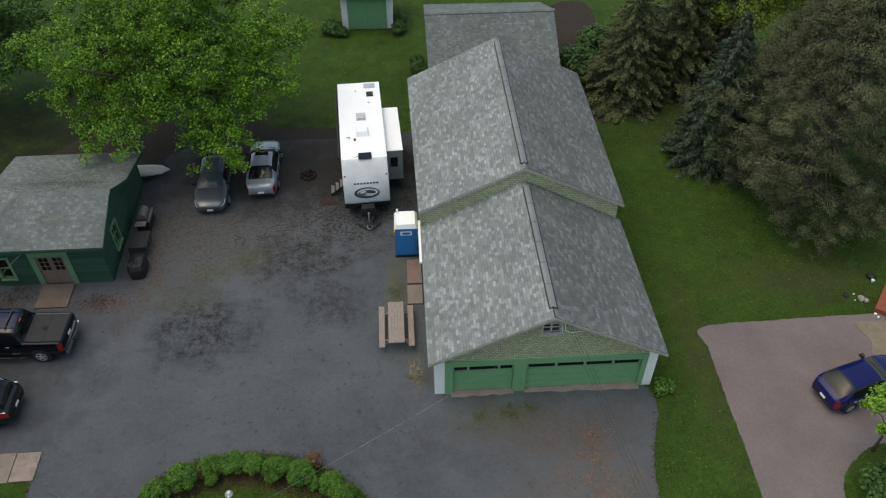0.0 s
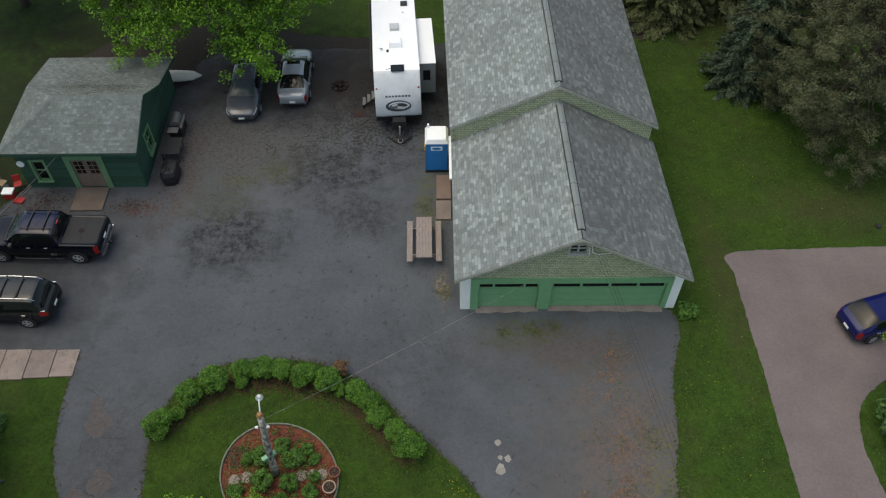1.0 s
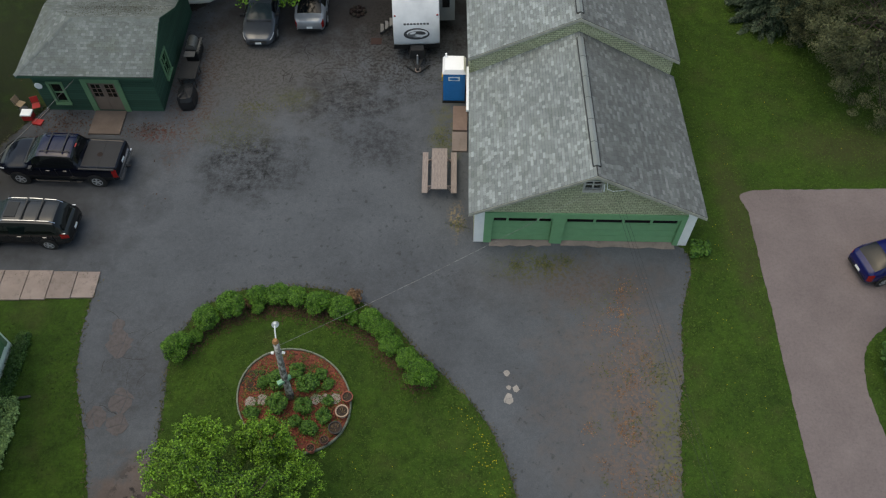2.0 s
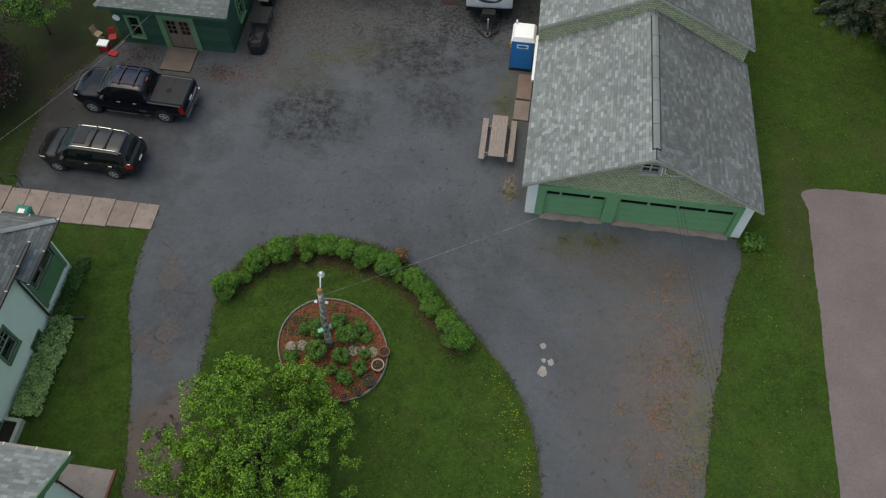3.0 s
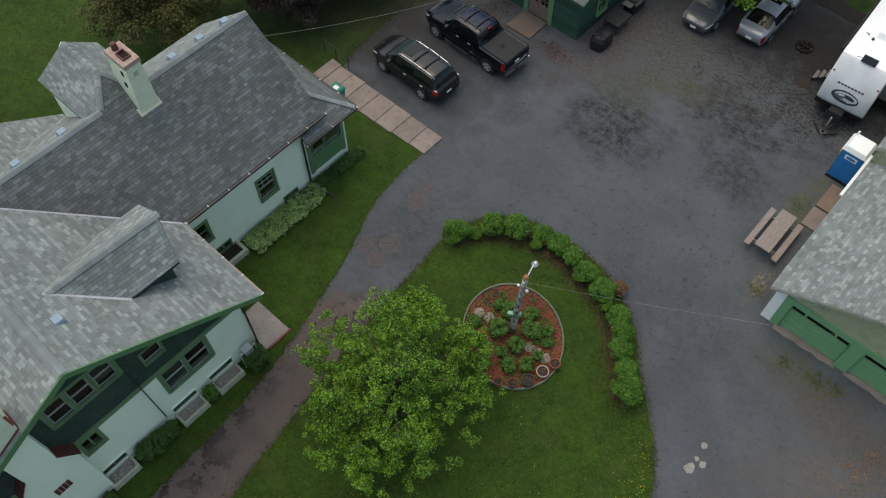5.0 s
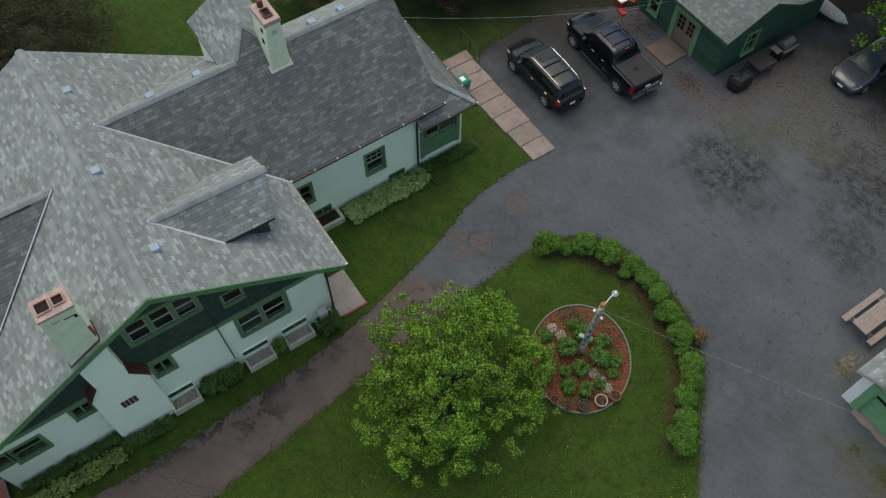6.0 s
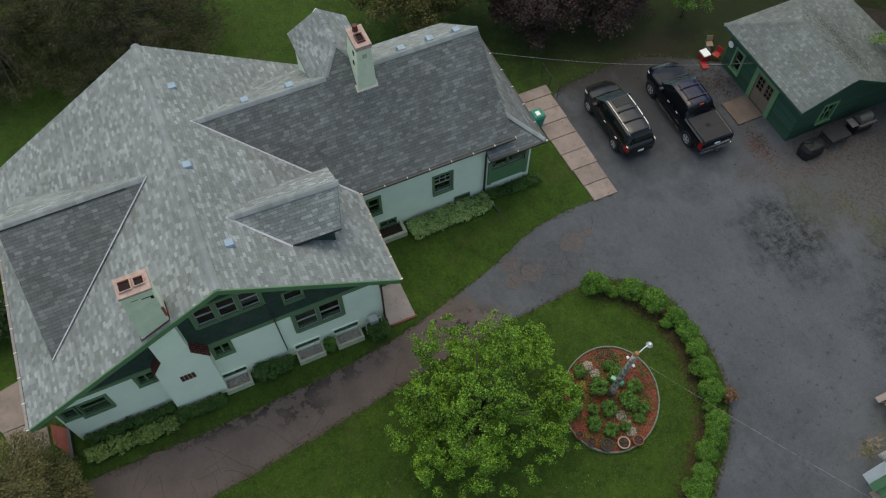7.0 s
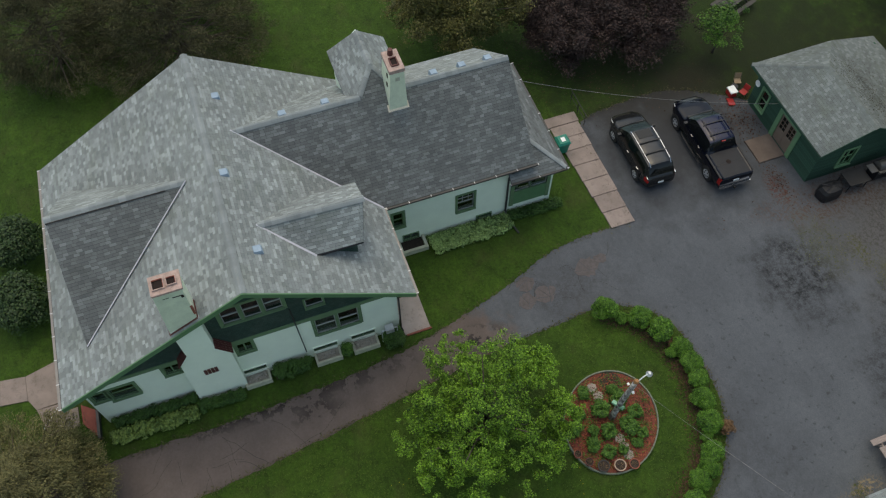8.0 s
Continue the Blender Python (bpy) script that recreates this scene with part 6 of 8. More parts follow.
PAINT_SILVER = paint("silver_car_paint", (0.33, 0.345, 0.365), 0.28, 0.4, 0.35)
PAINT_GREY = paint("blue_grey_car_paint", (0.09, 0.1, 0.116), 0.25, 0.4, 0.3)
PAINT_CHAR = paint("charcoal_car_paint", (0.012, 0.013, 0.014), 0.14, 0.2, 0.0, 0.3)
PAINT_NAVY = paint("black_blue_truck_paint", (0.002, 0.003, 0.008), 0.1, 0.1, 0.0, 0.25)
PAINT_BLUE = paint("deep_blue_car_paint", (0.004, 0.007, 0.075), 0.18, 0.2, 0.0, 0.25)
# Lighter than the charcoal body; the sheen of the sky is painted in.
ROOF_SKY_SHEEN = paint("suv_roof_sky_sheen", (0.025, 0.027, 0.03), 0.22, 0.25, 0.1, 0.3)
# Bluer than the body: reflected sky put into the roof colour.
ROOF_BLUE_SHEEN = paint("truck_roof_blue_sheen", (0.003, 0.005, 0.028), 0.12, 0.2, 0.0, 0.3)
TONNEAU = plain("grey_vinyl_tonneau", (0.015, 0.015, 0.017), 0.65, vary=0.2, scale=1.5)
SEDAN_SIDE = [(-2.25, 0.74, 0.36, 0.8), (-2.17, 0.86, 0.26, 0.94), (-1.75, 0.95, 0.2, 1.0), (-0.9, 1, 0.2, 0.97), (0.8, 1, 0.2, 0.93), (1.3, 0.985, 0.2, 0.88), (1.8, 0.95, 0.22, 0.78), (2.1, 0.86, 0.26, 0.68), (2.25, 0.66, 0.32, 0.58)]
stretch = lambda k: [(x * k, *q) for x, *q in SEDAN_SIDE]
park(vehicle("sedan", "silver saloon car with a sunroof parked under the maple", "car", 4.5, 1.76, SEDAN_SIDE, (1.1, 0.3, -1.0, -1.75, 1.43, 0.58), PAINT_SILVER, 0.32, (1.38, -1.28), sunroof=True), -9.05, 15.75, 91.5)
park(vehicle("sedan", "blue-grey saloon car parked beneath maple branches", "car", 4.7, 1.82, stretch(4.7 / 4.5), (1.15, 0.3, -1.1, -1.85, 1.45, 0.6), PAINT_GREY, 0.33, (1.42, -1.38)), -11.72, 14.7, -88.5)
park(vehicle("hatchback", "deep blue compact car on the reddish drive", "car", 4.25, 1.78, stretch(4.25 / 4.5), (0.95, 0.25, -1.25, -1.95, 1.46, 0.6), PAINT_BLUE, 0.33, (1.3, -1.28)), 19.05, -0.8, 17)
suv = vehicle("suv", "charcoal estate SUV with bright roof rails beside the path", "car", 4.78, 1.91, [(-2.39, 0.8, 0.46, 0.92), (-2.3, 0.9, 0.36, 1.06), (-1.9, 0.97, 0.28, 1.13), (0, 1, 0.26, 1.1), (1.2, 1, 0.26, 1.06), (1.8, 0.965, 0.28, 0.98), (2.2, 0.87, 0.32, 0.85), (2.39, 0.68, 0.4, 0.72)],
              (1.32, 0.5, -1.9, -2.3, 1.72, 0.66), PAINT_CHAR, 0.36, (1.46, -1.33), 0.225, True, True, ROOF_SKY_SHEEN, tail=(0.3, 4, 6))
for y in (-0.78, 0.78):
    part("bright_trim", box(-2.32, -2.1, min(y, y * 1.06), max(y, y * 1.06), 1.08, 1.12), CHROME, suv)
park(suv, -20.58, 0.1, 178.6)
truck = vehicle("pickup_truck", "black crew cab pickup with a grey tonneau cover", "truck", 5.81, 2.0, [(-2.9, 0.94, 0.5, 1.22), (-2.82, 0.985, 0.46, 1.27), (-1.2, 1, 0.42, 1.27), (1.3, 1, 0.42, 1.25), (2.2, 0.98, 0.44, 1.16), (2.65, 0.9, 0.46, 1.04), (2.9, 0.72, 0.52, 0.9)],
                (1.42, 0.78, -0.95, -1.13, 1.93, 0.7), PAINT_NAVY, 0.4, (1.93, -1.77), 0.25, roof_mat=ROOF_BLUE_SHEEN, bed=True, tail=(0.2, 3, 6), head=0.4)
stain = bmesh.new()
for k in range(9):
    a0 = 2 * math.pi * k / 9
    rod((-1.95 + 0.07 * math.cos(a0), 0.05 + 0.06 * math.sin(a0), 1.28), (-1.95 + 0.07 * math.cos(a0), 0.05 + 0.06 * math.sin(a0), 1.306 + 0.001 * k), 0.085, 0.075, 9, stain)
part("tonneau_mark", stain, SOOT, truck, "dark round mark on the cover")
for y in (0.95, -0.95):
    part("bed_rail", box(-2.82, -1.16, y - 0.045, y + 0.045, 1.25, 1.31), BLACK, truck, bevel=0.012)
    part("running_board", tube([(-1.1, y * 1.05, 0.42), (-1.0, y * 1.1, 0.38), (1.1, y * 1.1, 0.38), (1.2, y * 1.05, 0.42)], [0.04] * 4, 8), BLACK, truck, "black side step")
    part("step_tread", box(-0.75, -0.45, y * 1.1 - 0.035, y * 1.1 + 0.035, 0.415, 0.425), CHROME, truck)
part("bed_divider", box(-2.03, -2.015, -0.88, 0.88, 1.295, 1.306), BLACK, truck)
part("step_bumper", box(-3.02, -2.88, -0.9, 0.9, 0.5, 0.68), CHROME, truck, "dull chrome step bumper", bevel=0.03)
part("tow_hitch", box(-3.14, -2.95, -0.06, 0.06, 0.42, 0.5), BLACK, truck)
part("brake_light", box(-1.0, -0.94, -0.12, 0.12, 1.85, 1.885), RED_LENS, truck)
for y in (-0.5, 0.5):
    part("roof_bar", tube([(0.6, y, 1.9), (0.5, y, 1.98), (-0.75, y, 1.985), (-0.85, y, 1.9)], [0.02] * 4, 6), BLACK, truck)
for x in (0.25, -0.5):
    part("roof_bar", beam((x, -0.62, 1.985), (x, 0.62, 1.985), 0.05, 0.03), BLACK, truck)
park(truck, -19.72, 3.8, 178.4)

# ---- travel trailer ----
RV_WHITE = plain("white_rubber_roof", (0.94, 0.94, 0.95), 0.5, vary=0.04, scale=1.2)
RV_CAP = Mat("silver_white_cap", 0.3, spec=0.5)
RV_CAP.color(RV_CAP.steps(RV_CAP.noise(1.5, 3), (0.3, (0.56, 0.58, 0.6)), (0.7, (0.68, 0.7, 0.72))))
RV_CAP = RV_CAP.m
RV_GREY = plain("grey_trailer_side", (0.22, 0.235, 0.25), 0.4, vary=0.06)
rv = thing("travel_trailer", (0, 0, 0), "white travel trailer with an open slide-out and entry steps", "caravan")
prof = [(-3.95, 0.55), (3.5, 0.55), (3.88, 0.8), (3.95, 1.4), (3.88, 1.9), (3.68, 2.4), (3.4, 2.85), (3.1, 3.2), (3.0, 3.3), (-3.9, 3.3), (-3.95, 3.2)]
bm = bmesh.new()
hull8(bm, [(x, -1.22, z) for x, z in prof], [(x, 1.22, z) for x, z in prof])
shell = part("shell", bm, RV_GREY, rv, bevel=0.05)
def cap_x(z):
    """The bulging front of the trailer, by height."""
    k = max(0.0, (z - 1.35) / 1.95)
    return 4.05 - 0.95 * k ** 2.3 - (0.12 * ((1.35 - z) / 0.6) ** 2 if z < 1.35 else 0)


bm = bmesh.new()
rows = [[(cap_x(z) + 0.02 - 0.05 * abs(y / 1.21) ** 6, y, z) for y in (-1.21, -1.15, -0.9, -0.45, 0, 0.45, 0.9, 1.15, 1.21)] for z in [1.0 + 2.31 * i / 22 for i in range(23)]]
grid = [[bm.verts.new(p) for p in r] for r in rows]
for r0, r1 in zip(grid, grid[1:]):
    for a in range(8):
        bm.faces.new((r0[a], r0[a + 1], r1[a + 1], r1[a]))
back = [[bm.verts.new((p[0] - 0.06, p[1], p[2])) for p in r] for r in rows]
for r0, r1 in zip(back, back[1:]):
    for a in range(8):
        bm.faces.new((r0[a], r1[a], r1[a + 1], r0[a + 1]))
for e0, e1 in ((grid[0], back[0]), (grid[-1], back[-1]), ([r[0] for r in grid], [r[0] for r in back]), ([r[-1] for r in grid], [r[-1] for r in back])):
    for a in range(len(e0) - 1):
        bm.faces.new((e0[a], e0[a + 1], e1[a + 1], e1[a]))
front = part("front_cap", bm, RV_CAP, rv, "silver-white moulded front cap", smooth=True)
part("roof_skin", box(-3.93, 3.1, -1.21, 1.21, 3.3, 3.325), RV_WHITE, rv, "white membrane roof", bevel=0.01)
part("skirt", box(-3.9, 3.7, -1.2, 1.2, 0.42, 0.56), BLACK, rv)
part("front_skirt", hull8(bmesh.new(), [(3.4, -1.22, 0.45), (3.9, -1.22, 0.62), (3.9, 1.22, 0.62), (3.4, 1.22, 0.45)], [(3.4, -1.22, 0.85), (4.02, -1.22, 0.95), (4.02, 1.22, 0.95), (3.4, 1.22, 0.85)]), BLACK, rv)
at_cap = lambda z: cap_x(z) + 0.02
bm = bmesh.new()
for i in range(8):
    box(at_cap(2.26) - 0.05, at_cap(2.26) + 0.012, -0.66 + i * 0.17, -0.66 + i * 0.17 + 0.12, 2.2, 2.32, bm)
part("lettering_bar", bm, plain("grey_decal", (0.09, 0.095, 0.1), 0.4), front, "row of plain grey bars")
bm = bmesh.new()
oval = lambda rx, rz, dx: [(at_cap(1.72 + rz * math.sin(2 * math.pi * i / 28)) + dx, rx * math.cos(2 * math.pi * i / 28), 1.72 + rz * math.sin(2 * math.pi * i / 28)) for i in range(28)]
hull8(bm, oval(0.68, 0.34, -0.03), oval(0.68, 0.34, 0.01))
part("decal", bm, plain("dark_decal", (0.05, 0.053, 0.058), 0.35), front, "dark oval decal")
def blob(cy, cz, rx, rz, tilt, dx, mat_):
    """A flat oval patch lying on the curved cap."""
    q = [(cy + rx * math.cos(2 * math.pi * i / 20), cz + rz * math.sin(2 * math.pi * i / 20) + tilt * rx * math.cos(2 * math.pi * i / 20)) for i in range(20)]
    part("decal", hull8(bmesh.new(), [(at_cap(z) - 0.03, y, z) for y, z in q], [(at_cap(z) + dx, y, z) for y, z in q]), mat_, front)


DECAL_MID, DECAL_DARK = plain("mid_grey_decal", (0.13, 0.135, 0.14), 0.4), bpy.data.materials["dark_decal"]
blob(0.04, 1.76, 0.56, 0.22, 0.0, 0.014, RV_CAP)
blob(-0.1, 1.74, 0.4, 0.16, 0.12, 0.018, DECAL_MID)
blob(0.22, 1.8, 0.26, 0.1, -0.15, 0.021, DECAL_DARK)
blob(-0.2, 1.8, 0.16, 0.06, 0.2, 0.024, RV_CAP)
blob(0.12, 1.66, 0.2, 0.05, -0.1, 0.024, RV_CAP)
for y in (-1.1, 1.1):
    part("marker_lamp", box(at_cap(2.65) - 0.05, at_cap(2.65) + 0.015, y - 0.05, y + 0.05, 2.62, 2.67), RED_LENS, rv)
# things fixed to the roof
part("air_conditioner", hull8(bmesh.new(), [(0.55, -0.35, 3.32), (1.25, -0.35, 3.32), (1.25, 0.35, 3.32), (0.55, 0.35, 3.32)], [(0.62, -0.3, 3.56), (1.15, -0.3, 3.6), (1.15, 0.3, 3.6), (0.62, 0.3, 3.56)]), RV_WHITE, rv, "white air conditioner hood", bevel=0.04)
sk = part("skylight", box(-0.85, -0.25, -0.25, 0.25, 3.32, 3.4), GALV, rv, bevel=0.02)
part("skylight_dome", box(-0.8, -0.3, -0.2, 0.2, 3.4, 3.44), LAMP_LENS, sk, bevel=0.015)
part("solar_panel", box(2.7, 3.2, -0.3, 0.4, 3.35, 3.39), CARGLASS, rv, "dark solar panel")
v1 = part("roof_vent", box(-2.85, -2.5, 0.42, 0.8, 3.32, 3.42), BLACK, rv, bevel=0.02)
part("roof_hatch", box(-3.75, -3.35, 0.3, 0.95, 3.32, 3.37), GALV, rv, bevel=0.01)
for x, y in ((1.5, -0.42), (-3.1, -0.2), (-1.9, 0.5)):
    part("plumbing_vent", rod((x, y, 3.32), (x, y, 3.42), 0.07, 0.06, 10), BLACK if x > 0 else RV_WHITE, rv)
part("antenna", tube([(1.3, -0.72, 3.32), (1.3, -0.72, 3.4), (1.4, -0.68, 3.43), (1.35, -0.85, 3.43)], [0.02] * 4, 6), BLACK, rv)
part("cable", tube([(2.95, -0.15, 3.34), (2.92, -0.35, 3.33), (3.0, -0.55, 3.335)], [0.012] * 3, 5), BLACK, rv)
# slide-out on the side towards the garage
so = part("slide_out", box(-1.85, 2.05, 1.22, 2.1, 0.85, 2.85), RV_GREY, rv, "grey slide-out room", bevel=0.02)
part("slide_roof", box(-1.88, 2.08, 1.2, 2.12, 2.85, 2.89), RV_WHITE, so)
part("slide_window", box(2.05, 2.07, 1.42, 1.82, 1.75, 2.4), CARGLASS, so, bevel=0.008)
part("slide_trim", box(-1.85, 2.06, 2.1, 2.13, 2.75, 2.86), BLACK, so)
for x0, x1 in ((-2.9, -1.9), (0.2, 1.3), (2.2, 2.9)):
    part("side_window", box(x0, x1, -1.245, -1.22, 1.65, 2.35), CARGLASS, rv)
part("entry_door", box(1.5, 2.15, -1.25, -1.22, 0.7, 2.6), RV_WHITE, rv, "white entry door")
for i in range(3):
    st = part("entry_step", box(1.5, 2.15, -1.46 - 0.26 * i, -1.28 - 0.26 * i, 0.63 - 0.2 * i, 0.66 - 0.2 * i), GUTTER_GREY, rv, "folding metal step")
for x in (1.5, 2.13):
    part("step_stringer", beam((x, -1.26, 0.66), (x, -2.0, 0.08), 0.03, 0.14), BLACK, rv)
part("awning_roll", rod((-3.4, -1.32, 3.0), (2.6, -1.32, 3.0), 0.07, n=10), BLACK, rv)
for x in (-0.75, 0.05):
    for s in (1, -1):
        wheel(rv, x - 0.5, s * 1.08, 0.34, 0.22, s, 0.2, CHROME)
# tongue, gas cover, jack
for s in (1, -1):
    part("tongue_beam", beam((3.6, s * 0.55, 0.5), (5.15, s * 0.05, 0.46), 0.1, 0.1), BLACK, rv)
part("gas_cover", hull8(bmesh.new(), [(4.08, -0.42, 0.55), (4.6, -0.42, 0.55), (4.6, 0.42, 0.55), (4.08, 0.42, 0.55)], [(4.14, -0.34, 1.05), (4.54, -0.34, 1.05), (4.54, 0.34, 1.05), (4.14, 0.34, 1.05)]), BLACK, rv, "black gas bottle cover", bevel=0.08)
part("jack", rod((4.95, 0, 0.02), (4.95, 0, 1.1), 0.045, n=10), GALV, rv)
part("jack_foot", box(4.8, 5.1, -0.15, 0.15, 0.0, 0.04), WOOD, rv)
part("coupler", box(5.1, 5.4, -0.08, 0.08, 0.42, 0.55), BLACK, rv, bevel=0.02)
for s in (1, -1):
    part("sway_bar", beam((5.2, s * 0.08, 0.1), (4.7, s * 0.62, 0.12), 0.05, 0.05), BLACK, rv)
rv.matrix_basis = pose(-3.29, 15.85, 0.02, 0, 0, -86.4)

# ---- portable toilet ----
WC_BLUE = plain("blue_moulded_plastic", (0.015, 0.19, 0.5), 0.45, vary=0.1)
wc = thing("portable_toilet", (-1.03, 9.2, 0.02), "blue portable toilet cabin with a white roof", "toilet")
part("cabin", box(-1.58, -0.48, 8.66, 9.74, 0.12, 2.05), WC_BLUE, wc, bevel=0.03)
part("base", box(-1.62, -0.44, 8.6, 9.78, 0.02, 0.14), BLACK, wc, bevel=0.02)
part("roof", hull8(bmesh.new(), [(-1.62, 8.6, 2.05), (-0.44, 8.6, 2.05), (-0.44, 9.78, 2.05), (-1.62, 9.78, 2.05)], [(-1.5, 8.7, 2.28), (-0.56, 8.7, 2.28), (-0.56, 9.68, 2.28), (-1.5, 9.68, 2.28)]), RV_WHITE, wc, "white translucent roof", bevel=0.03)
wd = part("door", box(-1.46, -0.6, 8.62, 8.66, 0.2, 1.98), WC_BLUE, wc, bevel=0.012)
for x in (-1.25, -1.03, -0.81):
    part("door_rib", box(x - 0.025, x + 0.025, 8.6, 8.62, 0.25, 1.45), WC_BLUE, wd)
part("sign", box(-1.32, -0.74, 8.608, 8.62, 1.6, 1.86), WHITE, wd, "white sign with a dark oval")
part("sign_mark", hull8(bmesh.new(), [(-1.03 + 0.24 * math.cos(i * math.pi / 8), 8.608, 1.73 + 0.085 * math.sin(i * math.pi / 8)) for i in range(16)], [(-1.03 + 0.24 * math.cos(i * math.pi / 8), 8.6, 1.73 + 0.085 * math.sin(i * math.pi / 8)) for i in range(16)]), WC_BLUE, wd)
part("vent_pipe", rod((-1.45, 9.6, 0.3), (-1.45, 9.6, 2.5), 0.05, n=10), RV_WHITE, wc)
part("hand_pump", box(-1.66, -1.58, 9.0, 9.3, 1.2, 1.5), plain("yellow_plastic", (0.55, 0.35, 0.04), 0.5), wc, "yellow dispenser on the side", bevel=0.02)

# ---- picnic table ----
def picnic_table(at, turn, label, wood, group=""):
    t = thing("picnic_table", (0, 0, 0), label, "picnic table", group)
    for i in range(5):
        x = -0.37 + 0.149 * i
        part("plank", box(x, x + 0.142, -1.24, 1.24, 0.71, 0.75), wood, t, bevel=0.008)
    for s in (1, -1):
        bench = None
        x = s * 0.69
        part("bench_plank", box(x - 0.135, x + 0.135, -1.24, 1.24, 0.41, 0.45), wood, t, bevel=0.012)
        for y in (-0.85, 0.85):
            part("leg", beam((s * 0.22, y, 0.7), (s * 0.62, y, 0.0), 0.09, 0.045, up=(0, 1, 0)), wood, t)
    for y in (-0.8, 0.8):
        part("cross_beam", box(-0.82, 0.82, y - 0.02, y + 0.02, 0.33, 0.41), wood, t)
        part("top_cleat", box(-0.34, 0.34, y - 0.02, y + 0.02, 0.63, 0.71), wood, t)
    t.matrix_basis = pose(at[0], at[1], at[2], 0, 0, turn)
    return t


picnic_table((-1.65, 3.65, 0.02), 0.6, "weathered wooden picnic table on the asphalt", WOOD, "picnic tables")
DARKWOOD = plain("wet_dark_wood", (0.06, 0.055, 0.05), 0.8, vary=0.3)
picnic_table((-28.9, 10.7, 0.0), 20, "dark weathered picnic table on the back lawn", DARKWOOD, "picnic tables")

# ---- concrete pieces ----
def flag(name, x0, x1, y0, y1, z0, z1, parent, mat_=None, skew=0.0):
    part(name, hull8(bmesh.new(), [(x0, y0, z0), (x1, y0 + skew, z0), (x1, y1 + skew, z0), (x0, y1, z0)], [(x0 + 0.008, y0 + 0.008, z1), (x1 - 0.008, y0 + skew + 0.008, z1), (x1 - 0.008, y1 + skew - 0.008, z1), (x0 + 0.008, y1 - 0.008, z1)]), mat_ or CONCRETE, parent)


path = thing("concrete_path", (-20, -2.6, 0), "path of pinkish concrete slabs from yard to porch", "path", kind="structure")
xs = [-16.72, -17.75, -18.85, -19.95, -21.05, -22.1, -23.0, -23.9]
rngp = random.Random(4)
for a, b in zip(xs[1:], xs):
    flag("slab", a + 0.012, b - 0.012, -3.42 + 0.055 * (b + 16.7) - 0.03 * rngp.random(), -2.08 + 0.03 * rngp.random(), -0.05, 0.07 + 0.01 * rngp.random(), path, skew=0.02)
flag("slab", -24.6, -23.92, -4.3, -2.0, -0.05, 0.075, path)
front_pad = thing("concrete_pad", (-15.6, -14.9, 0), "cracked pinkish concrete pad at the house corner", "path", kind="structure")
PAD = slab_mat("greyish_pad_concrete", (0.27, 0.235, 0.22))
flag("slab", -16.6, -14.6, -15.5, -14.2, -0.05, 0.1, front_pad, PAD)
part("red_edge", box(-14.61, -14.52, -15.4, -14.15, -0.05, 0.085), plain("red_brick_edge", (0.2, 0.07, 0.05), 0.9), front_pad, "red brick edging")
shed_pad = thing("concrete_pad", (-18.6, 6.85, 0), "stained concrete slab before the shed door", "path", kind="structure")
flag("slab", -19.4, -17.8, 6.05, 7.62, -0.05, 0.1, shed_pad, plain("stained_concrete", (0.125, 0.096, 0.08), 0.92, vary=0.25, scale=1.5))
side_pad = thing("concrete_pad", (-0.7, 6.8, 0), "two concrete slabs beside the garage wall", "path", kind="structure")
flag("slab", -1.08, -0.32, 5.3, 6.55, -0.05, 0.12, side_pad)
flag("slab", -1.06, -0.32, 6.65, 8.3, -0.05, 0.14, side_pad, plain("brown_concrete", (0.2, 0.14, 0.115), 0.92, vary=0.2))
walk2 = thing("front_walk", (-20, -33, 0), "pale concrete walk at the south side of the house", "path", kind="structure")
for outline in ([(-18.65, -33.04), (-18.97, -31.64), (-16.78, -31.73), (-16.76, -32.7), (-17.37, -33.03)], [(-18.82, -34.18), (-18.65, -33.04), (-17.37, -33.03), (-17.53, -34.29)], [(-16.76, -32.7), (-16.75, -31.63), (-16.27, -31.35), (-15.32, -31.34), (-15.25, -32.23)], [(-16.27, -31.35), (-16.3, -30.89), (-15.34, -30.91), (-15.32, -31.34)]):
    mx, my = sum(q[0] for q in outline) / len(outline), sum(q[1] for q in outline) / len(outline)
    tight = [(mx + (q[0] - mx) * 0.988, my + (q[1] - my) * 0.988) for q in outline]
    part("slab", sheet(tight, -0.05, 0.06), CONCRETE, walk2)
steps = thing("entry_landing", (-16.27, -30.71, 0), "red painted entry landing with a low kerb", "landing")
RED_PAINT = plain("worn_red_paint", (0.2, 0.055, 0.04), 0.8, vary=0.25)
part("landing", sheet([(-16.27, -30.71), (-15.73, -30.01), (-14.34, -30.08), (-15.33, -30.73)], -0.05, 0.2), RED_PAINT, steps)
part("kerb", beam((-15.73, -30.01, 0.2), (-14.34, -30.08, 0.2), 0.12, 0.3), GUTTER, steps)
part("railing", tube([(-16.27, -31.35, 0.06), (-16.27, -31.35, 0.95), (-15.25, -32.23, 0.9), (-15.25, -32.23, 0.06)], [0.022] * 4, 6), GALV, steps)
